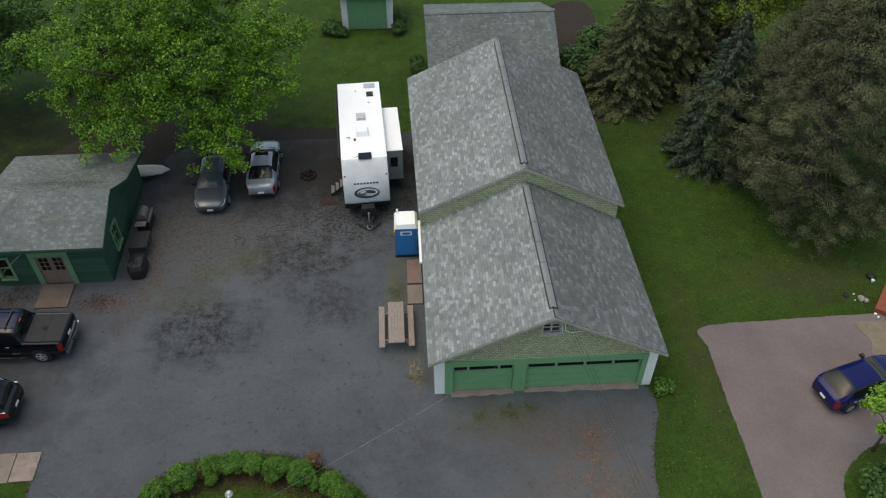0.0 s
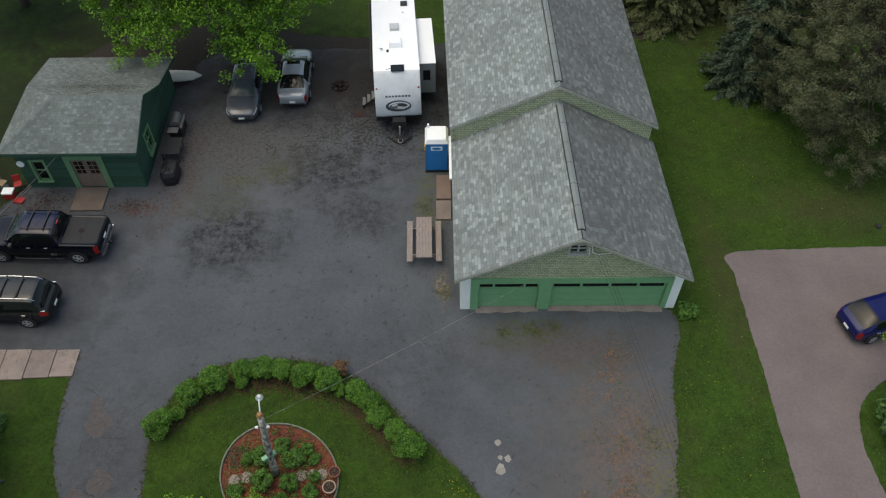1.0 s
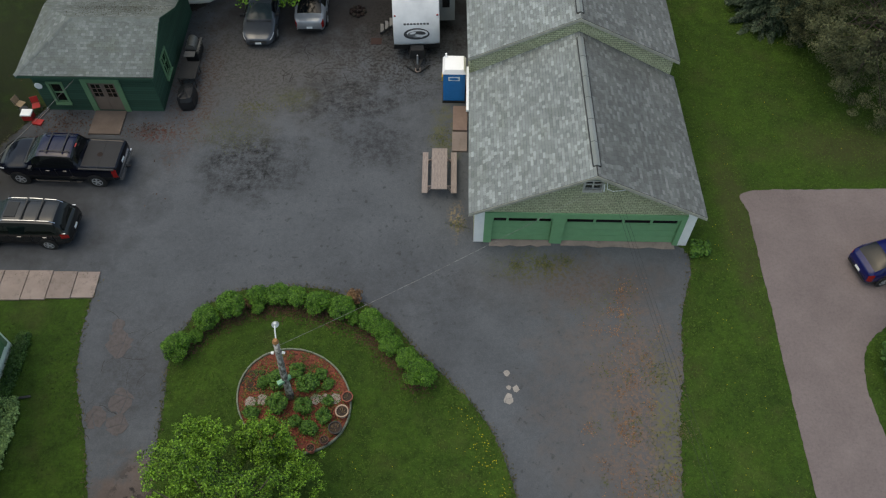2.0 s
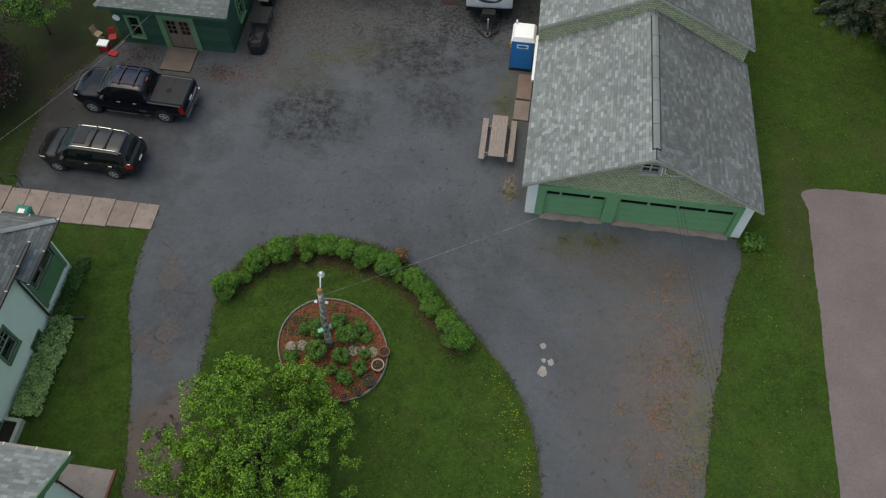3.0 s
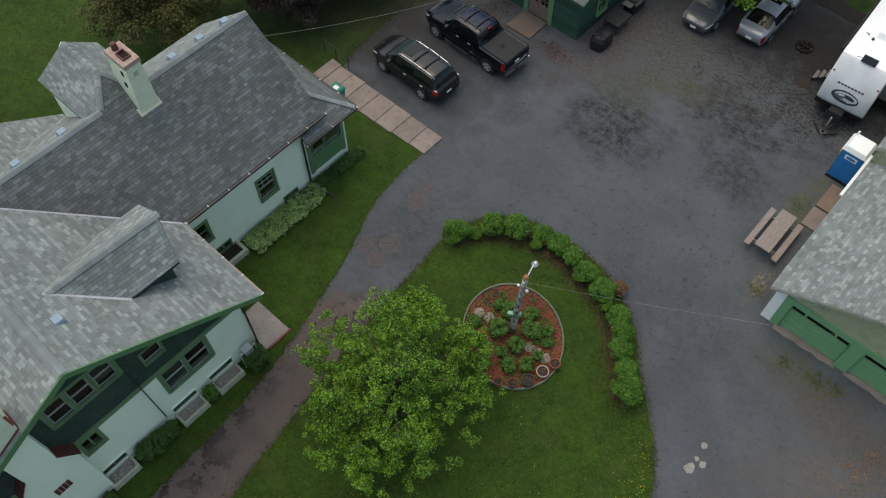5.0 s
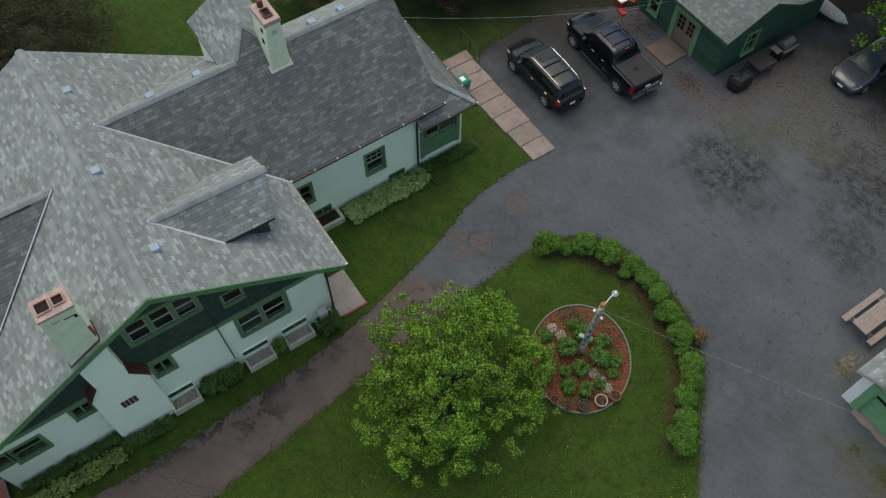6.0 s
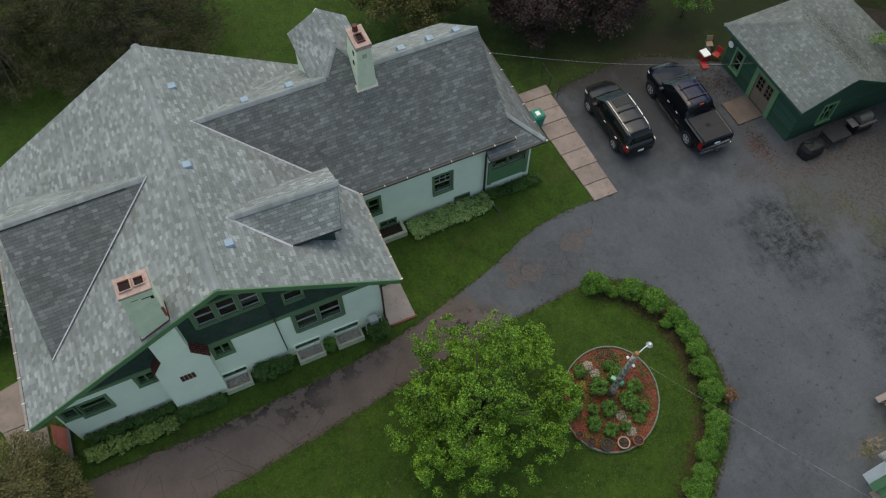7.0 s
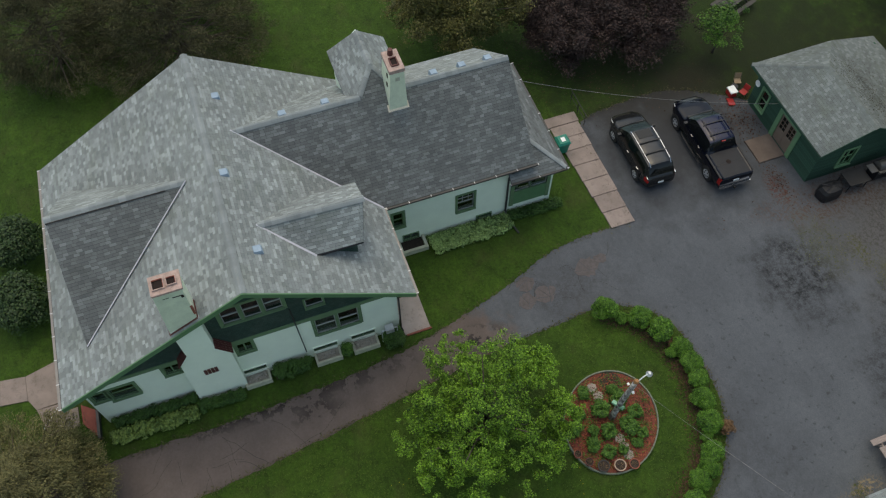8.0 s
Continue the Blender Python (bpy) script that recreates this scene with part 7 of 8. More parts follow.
# pale repairs in the asphalt and cracked old patches
for x, y, r, mat_, lab, sd in ((1.4, -6.6, 0.13, PATCH, "pale concrete repair in the asphalt", 1), (1.45, -7.75, 0.2, PATCH, "pale concrete repair in the asphalt", 2), (1.78, -7.3, 0.14, PATCH, "pale concrete repair in the asphalt", 3),
                              (1.47, -7.25, 0.1, PATCH, "pale concrete repair in the asphalt", 5), (-15.1, -5.6, 0.55, OLD_PATCH, "crumbling brown asphalt patch", 4), (-14.35, -8.2, 0.5, OLD_PATCH, "crumbling brown asphalt patch", 6),
                              (-14.3, -9.2, 0.45, OLD_PATCH, "crumbling brown asphalt patch", 7), (-15.2, -8.9, 0.42, OLD_PATCH, "crumbling brown asphalt patch", 8), (-15.3, -4.75, 0.3, OLD_PATCH, "crumbling brown asphalt patch", 9)):
    rg = random.Random(sd)
    n = 5 if r > 0.4 else 3
    cuts = sorted(rg.uniform(-0.25, 0.25) + 2 * math.pi * i / n for i in range(n))
    mid = (x + rg.choice((-0.45, 0.4)) * r, y + rg.uniform(-0.4, 0.4) * r)
    bm = bmesh.new()
    for a0, a1 in zip(cuts, cuts[1:] + [cuts[0] + 2 * math.pi]):
        rim = [(x + r * q * math.cos(a), y + 1.15 * r * q * math.sin(a)) for a, q in ((a0 + (a1 - a0) * f, rg.uniform(0.75, 1.15)) for f in (0, 0.35, 0.7, 1))]
        am = (a0 + a1) / 2
        pc = [(px + 0.03 * r * math.cos(am), py + 0.03 * r * math.sin(am)) for px, py in [mid] + rim]
        hull8(bm, [(px, py, 0.0) for px, py in pc], [(px, py, 0.026 + 0.001 * sd) for px, py in pc])
    bmesh.ops.triangulate(bm, faces=[f for f in bm.faces if len(f.verts) > 4])
    solo("asphalt_patch", bm, mat_, lab, "patch", "repairs", "structure")
# cracks
bm = bmesh.new()
rg = random.Random(12)


def crack(x, y, ang, length, w=0.03, bend=0.7):
    n = max(3, int(length / 0.12))
    prev = None
    for i in range(n + 1):
        ang += rg.uniform(-bend, bend)
        q = (x + math.sin(ang) * w * 0.5, y - math.cos(ang) * w * 0.5), (x - math.sin(ang) * w * 0.5, y + math.cos(ang) * w * 0.5)
        if prev:
            bm.faces.new([bm.verts.new((*p, 0.026)) for p in (prev[0], q[0], q[1], prev[1])])
        prev = q
        x += math.cos(ang) * length / n
        y += math.sin(ang) * length / n


for i in range(150):
    crack(rg.uniform(-10.2, -3.0), rg.uniform(9.6, 18.5), rg.uniform(0, 6.3), rg.uniform(0.25, 1.1), rg.uniform(0.012, 0.038), 0.4)
for i in range(16):
    crack(rg.uniform(-13.6, -10.8), rg.uniform(-30, -11), rg.uniform(-0.6, 0.6) + (0 if i % 2 else 1.5), rg.uniform(1, 2.8), rg.uniform(0.008, 0.016), 0.22)
for i in range(14):
    crack(rg.uniform(-15.6, -13.5), rg.uniform(-10, -4.5), rg.uniform(0, 6.3), rg.uniform(0.5, 1.5), rg.uniform(0.008, 0.018), 0.35)
tagged(part("asphalt_cracks", bm, CRACK), "dark cracks in the worn asphalt", "cracks", kind="stuff")

# ---- flower bed and pole ----
BC = Vector((-7.3, -8.02))
ca, sa = math.cos(radians(-38)), math.sin(radians(-38))
bed_pt = lambda a, k=1.0: (BC.x + (2.48 * k * math.cos(a)) * ca - (2.14 * k * math.sin(a)) * sa, BC.y + (2.48 * k * math.cos(a)) * sa + (2.14 * k * math.sin(a)) * ca)
bed = thing("flower_bed", (BC.x, BC.y, 0), "round bed of red bark mulch with a stone edging", "flower bed", kind="structure")
part("mulch", sheet([bed_pt(2 * math.pi * i / 48, 0.98) for i in range(48)], 0.0, 0.11), MULCH, bed, "red bark mulch")
part("soil", sheet([(-8.9 + 0.75 * math.cos(i / 3.0), -7.25 + 0.5 * math.sin(i / 3.0)) for i in range(19)], 0.05, 0.116, 0.08), SOIL, bed)
EDGE = plain("grey_concrete_edging", (0.17, 0.19, 0.14), 0.9, vary=0.25, scale=6)
for i in range(52):
    a0, a1 = 2 * math.pi * i / 52, 2 * math.pi * (i + 0.94) / 52
    q = [bed_pt(a0, 0.98), bed_pt(a1, 0.98), bed_pt(a1, 1.005), bed_pt(a0, 1.005)]
    part("edging_block", hull8(bmesh.new(), [(x, y, 0.0) for x, y in q], [(x, y, 0.2 + 0.01 * (i % 3)) for x, y in q]), EDGE, bed)
STEP = plain("grey_stepping_stone", (0.3, 0.26, 0.23), 0.92, vary=0.15)
for x, y in ((-9.06, -8.16), (-8.6, -8.05), (-6.41, -7.99), (-5.99, -7.97), (-5.63, -7.95)):
    bm = disc_solid(x, y, 0.08, 0.14, 0.26, 0.25, 6)
    solo("stepping_stone", bm, STEP, "grey hexagonal stepping stone in the bed", "stepping stone", "stepping stones", bevel=0.01)
# chips on the mulch
rngm = np.random.default_rng(3)
th, kk = rngm.random(4200) * 2 * math.pi, np.sqrt(rngm.random(4200)) * 0.95
chips = np.array([bed_pt(a, k) for a, k in zip(th, kk)])
ob = leaf_mesh("bark_chips", np.c_[chips, np.full(len(chips), 0.125) + rngm.random(len(chips)) * 0.02], np.tile((0, 0, 1.0), (len(chips), 1)), rngm.uniform(0.03, 0.07, len(chips)), leaf_mat("bark_chip_mix", (0.05, 0.025, 0.018), (0.33, 0.1, 0.055), 0.95), None, 0.4, None, 0.4, 5)
tagged(ob, "loose red bark chips on the bed", "mulch", kind="stuff")

wd = np.array([bed_pt(a, k) for a, k in zip(rngm.random(150) * 6.28, np.sqrt(rngm.random(150)) * 0.93)])
wd = np.repeat(wd, 22, axis=0) + rngm.normal(0, 0.11, (3300, 2))
ob = leaf_mesh("bed_weeds", np.c_[wd, 0.13 + rngm.random(3300) * 0.1], np.tile((0, 0, 1.0), (3300, 1)), rngm.uniform(0.02, 0.045, 3300), LEAF_BED, None, 0.5, None, 0.5, 7)
tagged(ob, "small green weeds in the bark mulch", "weeds", kind="stuff")

pole = thing("lamp_pole", (-7.45, -7.92, 0), "crooked silvery wooden pole with a lamp on a bent arm", "lamp post")
part("mast", tube([(-7.45, -7.92, 0), (-7.42, -7.9, 1.2), (-7.38, -7.9, 2.5), (-7.31, -7.86, 3.8), (-7.28, -7.8, 4.85)], [0.17, 0.14, 0.13, 0.12, 0.11], 10), BIRCH, pole, smooth=True)
part("mast_cap", rod((-7.28, -7.8, 4.85), (-7.275, -7.795, 4.98), 0.125, 0.08, 12), plain("orange_brown_cap", (0.3, 0.15, 0.06), 0.7), pole, "orange-brown cap")
arm = part("arm", tube([(-7.28, -7.72, 4.8), (-7.29, -7.5, 5.15), (-7.3, -7.3, 5.3)], [0.025] * 3, 8), WHITE, pole, "white bent lamp arm")
part("lamp_shade", rod((-7.3, -7.28, 5.2), (-7.3, -7.28, 5.32), 0.14, 0.06, 16), GALV, pole, "round metal lamp shade")
part("lamp_bulb", rod((-7.3, -7.28, 5.1), (-7.3, -7.28, 5.2), 0.09, 0.11, 12), LAMP_LENS, pole)
part("insulator", rod((-7.15, -7.85, 4.1), (-7.05, -7.87, 4.1), 0.06, 0.05, 8), WHITE, pole)
part("insulator", rod((-7.46, -7.88, 4.1), (-7.56, -7.88, 4.1), 0.06, 0.05, 8), WHITE, pole)
MINTBOX = plain("mint_plastic", (0.2, 0.42, 0.27), 0.5)
part("bird_feeder", beam((-7.66, -8.08, 1.8), (-7.18, -7.82, 1.95), 0.16, 0.14), MINTBOX, pole, "mint green feeder tray", bevel=0.02)
# flower pots along the rim
for x, y, r, mat_, lab in ((-6.35, -10.15, 0.17, CLAY, "brown flower pot with dead stems"), (-5.85, -9.82, 0.17, DARK_TILE, "dark flower pot with dead stems"), (-5.47, -9.3, 0.25, BLACK, "black flower pot with dead stems"), (-5.26, -8.6, 0.25, plain("pale_clay", (0.42, 0.3, 0.22), 0.85), "pale clay flower pot with dry soil"), (-5.1, -7.98, 0.22, CLAY, "terracotta flower pot with dry soil")):
    pt = thing("flower_pot", (x, y, 0.1), lab, "flower pot", "flower pots")
    bm = bmesh.new()
    n = 18
    rr = [(r * 0.72, 0.1), (r, 0.42), (r * 1.08, 0.42), (r * 1.08, 0.48), (r * 0.92, 0.48), (r * 0.88, 0.4)]
    loft([[(x + q * math.cos(2 * math.pi * i / n), y + q * math.sin(2 * math.pi * i / n), z) for i in range(n)] for q, z in rr], bm)
    part("pot", bm, mat_, pt)
    part("soil", disc_solid(x, y, 0.4, 0.43, r * 0.88, n=16), SOIL, pt)
    bm = bmesh.new()
    rg = random.Random(int(x * 100))
    for i in range(14):
        a, k = rg.uniform(0, 6.28), rg.uniform(0.1, 0.8)
        rod((x + r * k * 0.6 * math.cos(a), y + r * k * 0.6 * math.sin(a), 0.42), (x + r * k * 1.1 * math.cos(a), y + r * k * 1.1 * math.sin(a), 0.42 + rg.uniform(0.05, 0.18)), 0.012, 0.005, 4, bm)
    part("dead_stems", bm, plain("straw", (0.25, 0.17, 0.09), 0.9), pt)
bp = [shrub_proto("bed_plant", 0.45, 0.55, 80, 0.045, LEAF_BED, 40 + k, 22, "leafy green perennial clump in the mulch", "plant", "bed plants") for k in range(2)]
for k, (x, y, s) in enumerate(((-8.9, -8.69, 0.9), (-7.9, -8.34, 1.35), (-8.1, -7.25, 1.2), (-7.27, -6.82, 1.05), (-8.65, -7.35, 0.75), (-5.9, -8.1, 0.7), (-6.76, -7.39, 1.3), (-6.83, -8.4, 1.15), (-6.55, -9.28, 1.0), (-5.99, -8.75, 1.0), (-7.44, -9.8, 1.05), (-6.3, -6.98, 0.85), (-5.95, -7.36, 0.75), (-7.1, -9.0, 0.8), (-8.1, -9.3, 0.9), (-7.75, -7.3, 0.7))):
    place(bp[k % 2], (x, y, 0.1), k * 67, s * 0.82)
for q in bp:
    drop_proto(q)

# ---- hedge round the island ----
hp = [shrub_proto("hedge_shrub", 0.62, 1.2, 250, 0.037, LEAF_HEDGE, 20 + k, 36, "rounded dark green shrub in the curved hedge", "shrub", "hedge shrubs") for k in range(3)]
HEDGE = [(-12.36, -5.95, 1.12), (-11.38, -4.57, 1.0), (-10.4, -3.95, 1.12), (-9.35, -3.45, 0.88), (-8.5, -3.35, 0.95), (-7.72, -3.45, 0.92), (-6.66, -3.7, 1.0), (-5.65, -3.98, 0.98), (-4.36, -4.55, 0.95), (-3.88, -4.98, 0.85), (-3.48, -5.65, 0.88), (-2.78, -6.28, 0.92), (-2.13, -7.0, 1.15), (-11.75, -5.35, 0.55), (-9.3, -3.95, 0.55), (-5.1, -4.35, 0.55)]
for k, (x, y, s) in enumerate(HEDGE):
    place(hp[k % 3], (x, y, 0.05), k * 53, s * 0.93)
for q in hp:
    drop_proto(q)
rp = shrub_proto("russet_shrub", 0.45, 0.9, 50, 0.05, LEAF_RUSSET, 31, 20, "sparse russet-brown shrub at the hedge gap", "shrub")
place(rp, (-5.15, -3.3, 0.05), 10, 0.85)
place(rp, (-9.75, -3.6, 0.05), 60, 0.6)
drop_proto(rp)
rng5 = np.random.default_rng(9)
n = 5200
tt = rng5.random(n) * 12.2
hx = np.interp(tt, np.arange(13), [h[0] for h in HEDGE[:13]])
hy = np.interp(tt, np.arange(13), [h[1] for h in HEDGE[:13]])
ob = leaf_mesh("fallen_leaves", np.c_[hx + rng5.normal(0, 0.3, n), hy - 0.25 + rng5.normal(0, 0.3, n), np.full(n, 0.08)], np.tile((0, 0, 1.0), (n, 1)), rng5.uniform(0.03, 0.06, n), leaf_mat("brown_litter", (0.03, 0.018, 0.013), (0.1, 0.055, 0.036), 0.95), None, 0.6, None, 0.3, 5)
tagged(ob, "brown leaf litter under the hedge", "leaf litter", kind="stuff")

# ---- trees ----
broadleaf("tree", (-8.7, -13.7), 6, 3.1, 2.9, 3.0, 2.6, 1500, 70, 0.043, LEAF_ISLAND, "round-crowned tree with fresh lime green leaves", seed=5, trunk_r=0.14, low=-0.5, clump_r=(0.12, 0.3), stems=3, ragged=0.9, gap=0.04, limbs=44, spread=1.0,
          lobes=((-0.5, -2.5, 2.4, 1.6, 1.5, 400), (-1.5, 2.6, 2.9, 1.25, 1.5, 300), (0.9, 3.0, 2.5, 1.2, 1.3, 300), (2.1, 2.2, 2.2, 1.0, 1.1, 200), (-2.5, -0.4, 2.6, 1.4, 1.4, 250), (2.2, -0.9, 2.4, 1.4, 1.5, 260), (1.4, -2.7, 1.9, 1.1, 1.2, 180)))
broadleaf("tree", (-13.6, 19.8), 12, 6.6, 6.2, 6.0, 4.4, 3000, 76, 0.071, LEAF_MAPLE, "broad maple in fresh spring leaf over the yard", seed=8, trunk_r=0.35, low=-0.55, spread=1.0, clump_r=(0.25, 0.6), lean=(0.0, -0.8), limbs=30, ragged=0.85, gap=0.0, flat=0.5,
          lobes=((2.9, -4.9, 4.1, 1.8, 2.1, 200), (4.6, -2.2, 5.4, 2.2, 1.9, 160), (5.4, 1.6, 6.0, 2.3, 2.0, 160), (-4.6, -1.2, 5.0, 2.7, 2.2, 190), (-3.6, -3.0, 3.6, 2.0, 1.8, 120), (0.2, -3.8, 5.8, 2.3, 2.0, 160), (-1.0, 4.6, 7.5, 3.0, 2.6, 160)))
broadleaf("tree", (-27.0, 23.5), 10, 5.0, 5.2, 5.0, 4.0, 260, 190, 0.09, leaf_mat("deep_green_leaves", (0.02, 0.06, 0.008), (0.08, 0.17, 0.025)), "deep green tree at the lawn edge", seed=18, trunk_r=0.28, low=-0.6, clump_r=(0.5, 1.0), ragged=0.6)
spruce("spruce", (13.4, 22.6), 8.6, 3.5, NEEDLE_OLIVE, "olive green spruce behind the garage", 3, 28, 0.09, 2.6)
spruce("spruce", (17.0, 24.2), 11.5, 3.4, NEEDLE_OLIVE, "tall dark olive spruce at the lawn edge", 4, 32, 0.09, 2.3)
spruce("spruce", (25.5, 23.5), 9.0, 3.2, NEEDLE_DARK, "dark spruce at the back of the lawn", 15, 28, 0.12, 1.3)
spruce("spruce", (16.9, 15.9), 9.6, 2.9, NEEDLE_BLUE, "narrow bluish spruce beside the pine", 5, 36, 0.1, 2.0)
spruce("spruce", (19.6, 23.2), 7.6, 2.9, NEEDLE_DARK, "dark spruce in the row behind the pine", 13, 28, 0.09, 2.2)
pine("pine", (21.7, 12.9), 12.8, 6.0, NEEDLE_PINE, "broad shaggy grey-green pine on the lawn", 6, 2000, 170, 0.052, 0.34, (0.28, 0.6), 0.36)
broadleaf("tree", (20.9, 25.3), 9, 5.6, 4.4, 3.6, 3.2, 420, 150, 0.07, leaf_mat("yellow_green_leaves", (0.05, 0.09, 0.012), (0.18, 0.25, 0.028)), "yellow-green tree beyond the spruces", seed=12)
pine("cedar", (-36.4, -22.2), 7.0, 5.4, NEEDLE_DARK, "dark spreading cedar behind the house", 9, 1300, 130, 0.06)
pine("cedar", (-38.4, -29), 5.6, 4.0, NEEDLE_DARK, "dark spreading cedar on the back lawn", 10, 700, 110, 0.06)
broadleaf("tree", (-32.2, -6.4), 7, 3.4, 4.0, 4.3, 2.8, 620, 110, 0.06, LEAF_YELLOW, "olive tree with thin young leaves behind the wing", seed=14, low=-0.5, clump_r=(0.35, 0.7), ragged=0.6)
broadleaf("tree", (-29.2, -1.0), 6, 2.5, 3.3, 3.2, 2.2, 480, 120, 0.055, LEAF_PURPLE, "dark purple-leaved plum tree by the lot", seed=15, low=-0.6, clump_r=(0.35, 0.7), ragged=0.6)
broadleaf("tree", (-28.7, 3.7), 6, 2.4, 3.2, 3.1, 2.2, 480, 120, 0.055, LEAF_PURPLE, "dark purple-leaved plum tree on the lawn", seed=16, low=-0.6, clump_r=(0.35, 0.7), ragged=0.6)
broadleaf("sapling", (-26.0, 7.7), 4, 2.3, 1.7, 1.7, 1.4, 46, 60, 0.06, LEAF_BED, "thin young tree with sparse pale leaves", seed=17, low=-0.6, clump_r=(0.25, 0.5), limbs=12, trunk_r=0.06)
pine("larch", (-12.0, -32.6), 5.0, 3.5, NEEDLE_LARCH, "pale yellow-green larch by the front walk", 11, 800, 150, 0.05, 0.35, (0.25, 0.55), 0.3)
yp = [shrub_proto("yew", 1.5, 2.2, 260, 0.07, LEAF_YEW, 60 + k, 44, "clipped dark yew bush beside the house", "shrub", "yews") for k in range(2)]
place(yp[0], (-25.6, -32.4), 0, 1.0)
place(yp[1], (-22.0, -32.6), 70, 1.05)
for q in yp:
    drop_proto(q)
sp = shrub_proto("shrub", 0.8, 0.9, 100, 0.07, LEAF_IVY, 71, 30, "low leafy shrub beside an outbuilding", "shrub", "garden shrubs")
for x, y, s in ((-5.9, 31.2, 1.1), (-5.2, 30.8, 0.7), (-1.0, 31.0, 0.8), (-1.0, 32.3, 0.8), (0.1, 26.9, 0.7), (0.2, 25.9, 0.8), (11.0, 25.2, 2.0), (12.6, 28, 1.8), (17.9, -6.4, 1.6)):
    place(sp, (x, y), x * 31, s)
drop_proto(sp)

# ---- planting along the house ----
leaf_bank("leafy_clump", 9.85, 10.75, -0.75, 0.1, 0.5, 1500, 0.08, LEAF_BED, "bright leafy clump at the garage corner", 89, "plant", 0.0)
leaf_bank("ivy_bank", -14.98, -14.25, -22.0, -20.05, 0.9, 15000, 0.034, LEAF_IVY, "clipped ivy bank against the front wall", 81)
leaf_bank("ivy_bank", -14.98, -13.95, -16.62, -15.6, 0.85, 11000, 0.034, LEAF_IVY, "dark ivy around the gas meter", 82)
leaf_bank("ivy_bank", -14.98, -14.3, -18.62, -18.1, 0.85, 3600, 0.045, LEAF_BED, "bright green shrub between the window wells", 83)
leaf_bank("ivy_bank", -14.6, -13.95, -25.6, -23.4, 0.5, 10000, 0.034, LEAF_IVY, "ivy at the foot of the chimney", 84)
leaf_bank("ivy_bank", -14.98, -14.45, -29.4, -25.5, 0.7, 15000, 0.036, LEAF_IVY, "dark ivy along the front wall", 85)
leaf_bank("foundation_shrub", -14.5, -13.7, -29.6, -25.6, 0.5, 9000, 0.055, LEAF_PALE_LIME, "lime green leafy border along the drive", 86)
leaf_bank("groundcover", -19.5, -18.25, -12.7, -8.2, 0.32, 17000, 0.045, LEAF_PALE, "pale variegated groundcover by the wing wall", 87)
leaf_bank("ivy_bank", -19.5, -18.8, -8.3, -5.2, 0.26, 8000, 0.038, LEAF_IVY, "low ivy below the porch windows", 88)
meter = thing("gas_meter", (-14.3, -16.2, 1.0), "grey gas meter among ivy", "meter")
part("meter_body", box(-14.9, -14.55, -16.4, -16.0, 0.92, 1.22), GALV, meter, bevel=0.05)
part("meter_pipe", tube([(-14.6, -16.6, 0.1), (-14.6, -16.6, 1.28), (-14.6, -15.85, 1.28), (-14.6, -15.85, 0.9)], [0.03] * 4, 8), GALV, meter)

# ---- small things ----
bin_ = thing("wheelie_bin", (-22.3, -3.85, 0.07), "teal wheeled bin beside the porch", "bin")
part("bin_body", hull8(bmesh.new(), [(-22.55, -4.1, 0.1), (-22.05, -4.1, 0.1), (-22.05, -3.6, 0.1), (-22.55, -3.6, 0.1)], [(-22.62, -4.18, 0.95), (-21.98, -4.18, 0.95), (-21.98, -3.52, 0.95), (-22.62, -3.52, 0.95)]), TEAL, bin_, bevel=0.03)
part("lid", hull8(bmesh.new(), [(-22.66, -4.2, 0.95), (-21.94, -4.2, 0.95), (-21.94, -3.48, 0.95), (-22.66, -3.48, 0.95)], [(-22.58, -4.1, 1.06), (-22.02, -4.1, 1.06), (-22.02, -3.58, 1.06), (-22.58, -3.58, 1.06)]), TEAL, bin_, bevel=0.02)
part("sticker", box(-22.42, -22.14, -3.95, -3.72, 1.062, 1.068), WHITE, bin_)
for s in (-4.0, -3.7):
    part("wheel", rod((-22.58, s - 0.03, 0.17), (-22.58, s + 0.03, 0.17), 0.1, n=12), RUBBER, bin_)
rail = thing("porch_railing", (-24.6, -4.6, 0.08), "black iron railing by the porch steps", "railing")
for x in (-25.3, -24.4, -23.5):
    part("post", rod((x, -4.3, 0.05), (x, -4.3, 0.95), 0.02, n=6), BLACK, rail)
part("rail", rod((-25.4, -4.3, 0.95), (-23.3, -4.3, 0.95), 0.025, n=8), BLACK, rail)
part("rail", rod((-25.4, -4.3, 0.5), (-23.3, -4.3, 0.5), 0.018, n=8), BLACK, rail)
copy_thing(rail, pose(-24.6, -2.2, 0.08))

grill = thing("barbecue", (-14.95, 11.75, 0.02), "stainless gas barbecue against the shed wall", "barbecue")
part("cabinet", box(-15.35, -14.7, 11.2, 12.3, 0.1, 0.85), BLACK, grill, bevel=0.02)
part("hood", loft([[(-15.3 + 0.28 + 0.28 * math.cos(a), y, 0.88 + 0.34 * math.sin(a)) for a in [k * math.pi / 8 for k in range(9)]] for y in (11.3, 12.1)]), plain("dull_stainless", (0.26, 0.255, 0.245), 0.4, 0.8), grill, "domed stainless hood", bevel=0.01)
part("side_shelf", box(-15.3, -14.75, 10.8, 11.2, 0.84, 0.88), GUTTER_GREY, grill)
part("control_panel", box(-14.72, -14.6, 11.2, 12.3, 0.72, 0.86), plain("brushed_panel", (0.24, 0.235, 0.225), 0.4, 0.7), grill)
for i in range(5):
    part("knob", rod((-14.6, 11.35 + i * 0.22, 0.79), (-14.55, 11.35 + i * 0.22, 0.79), 0.03, n=8), BLACK, grill)
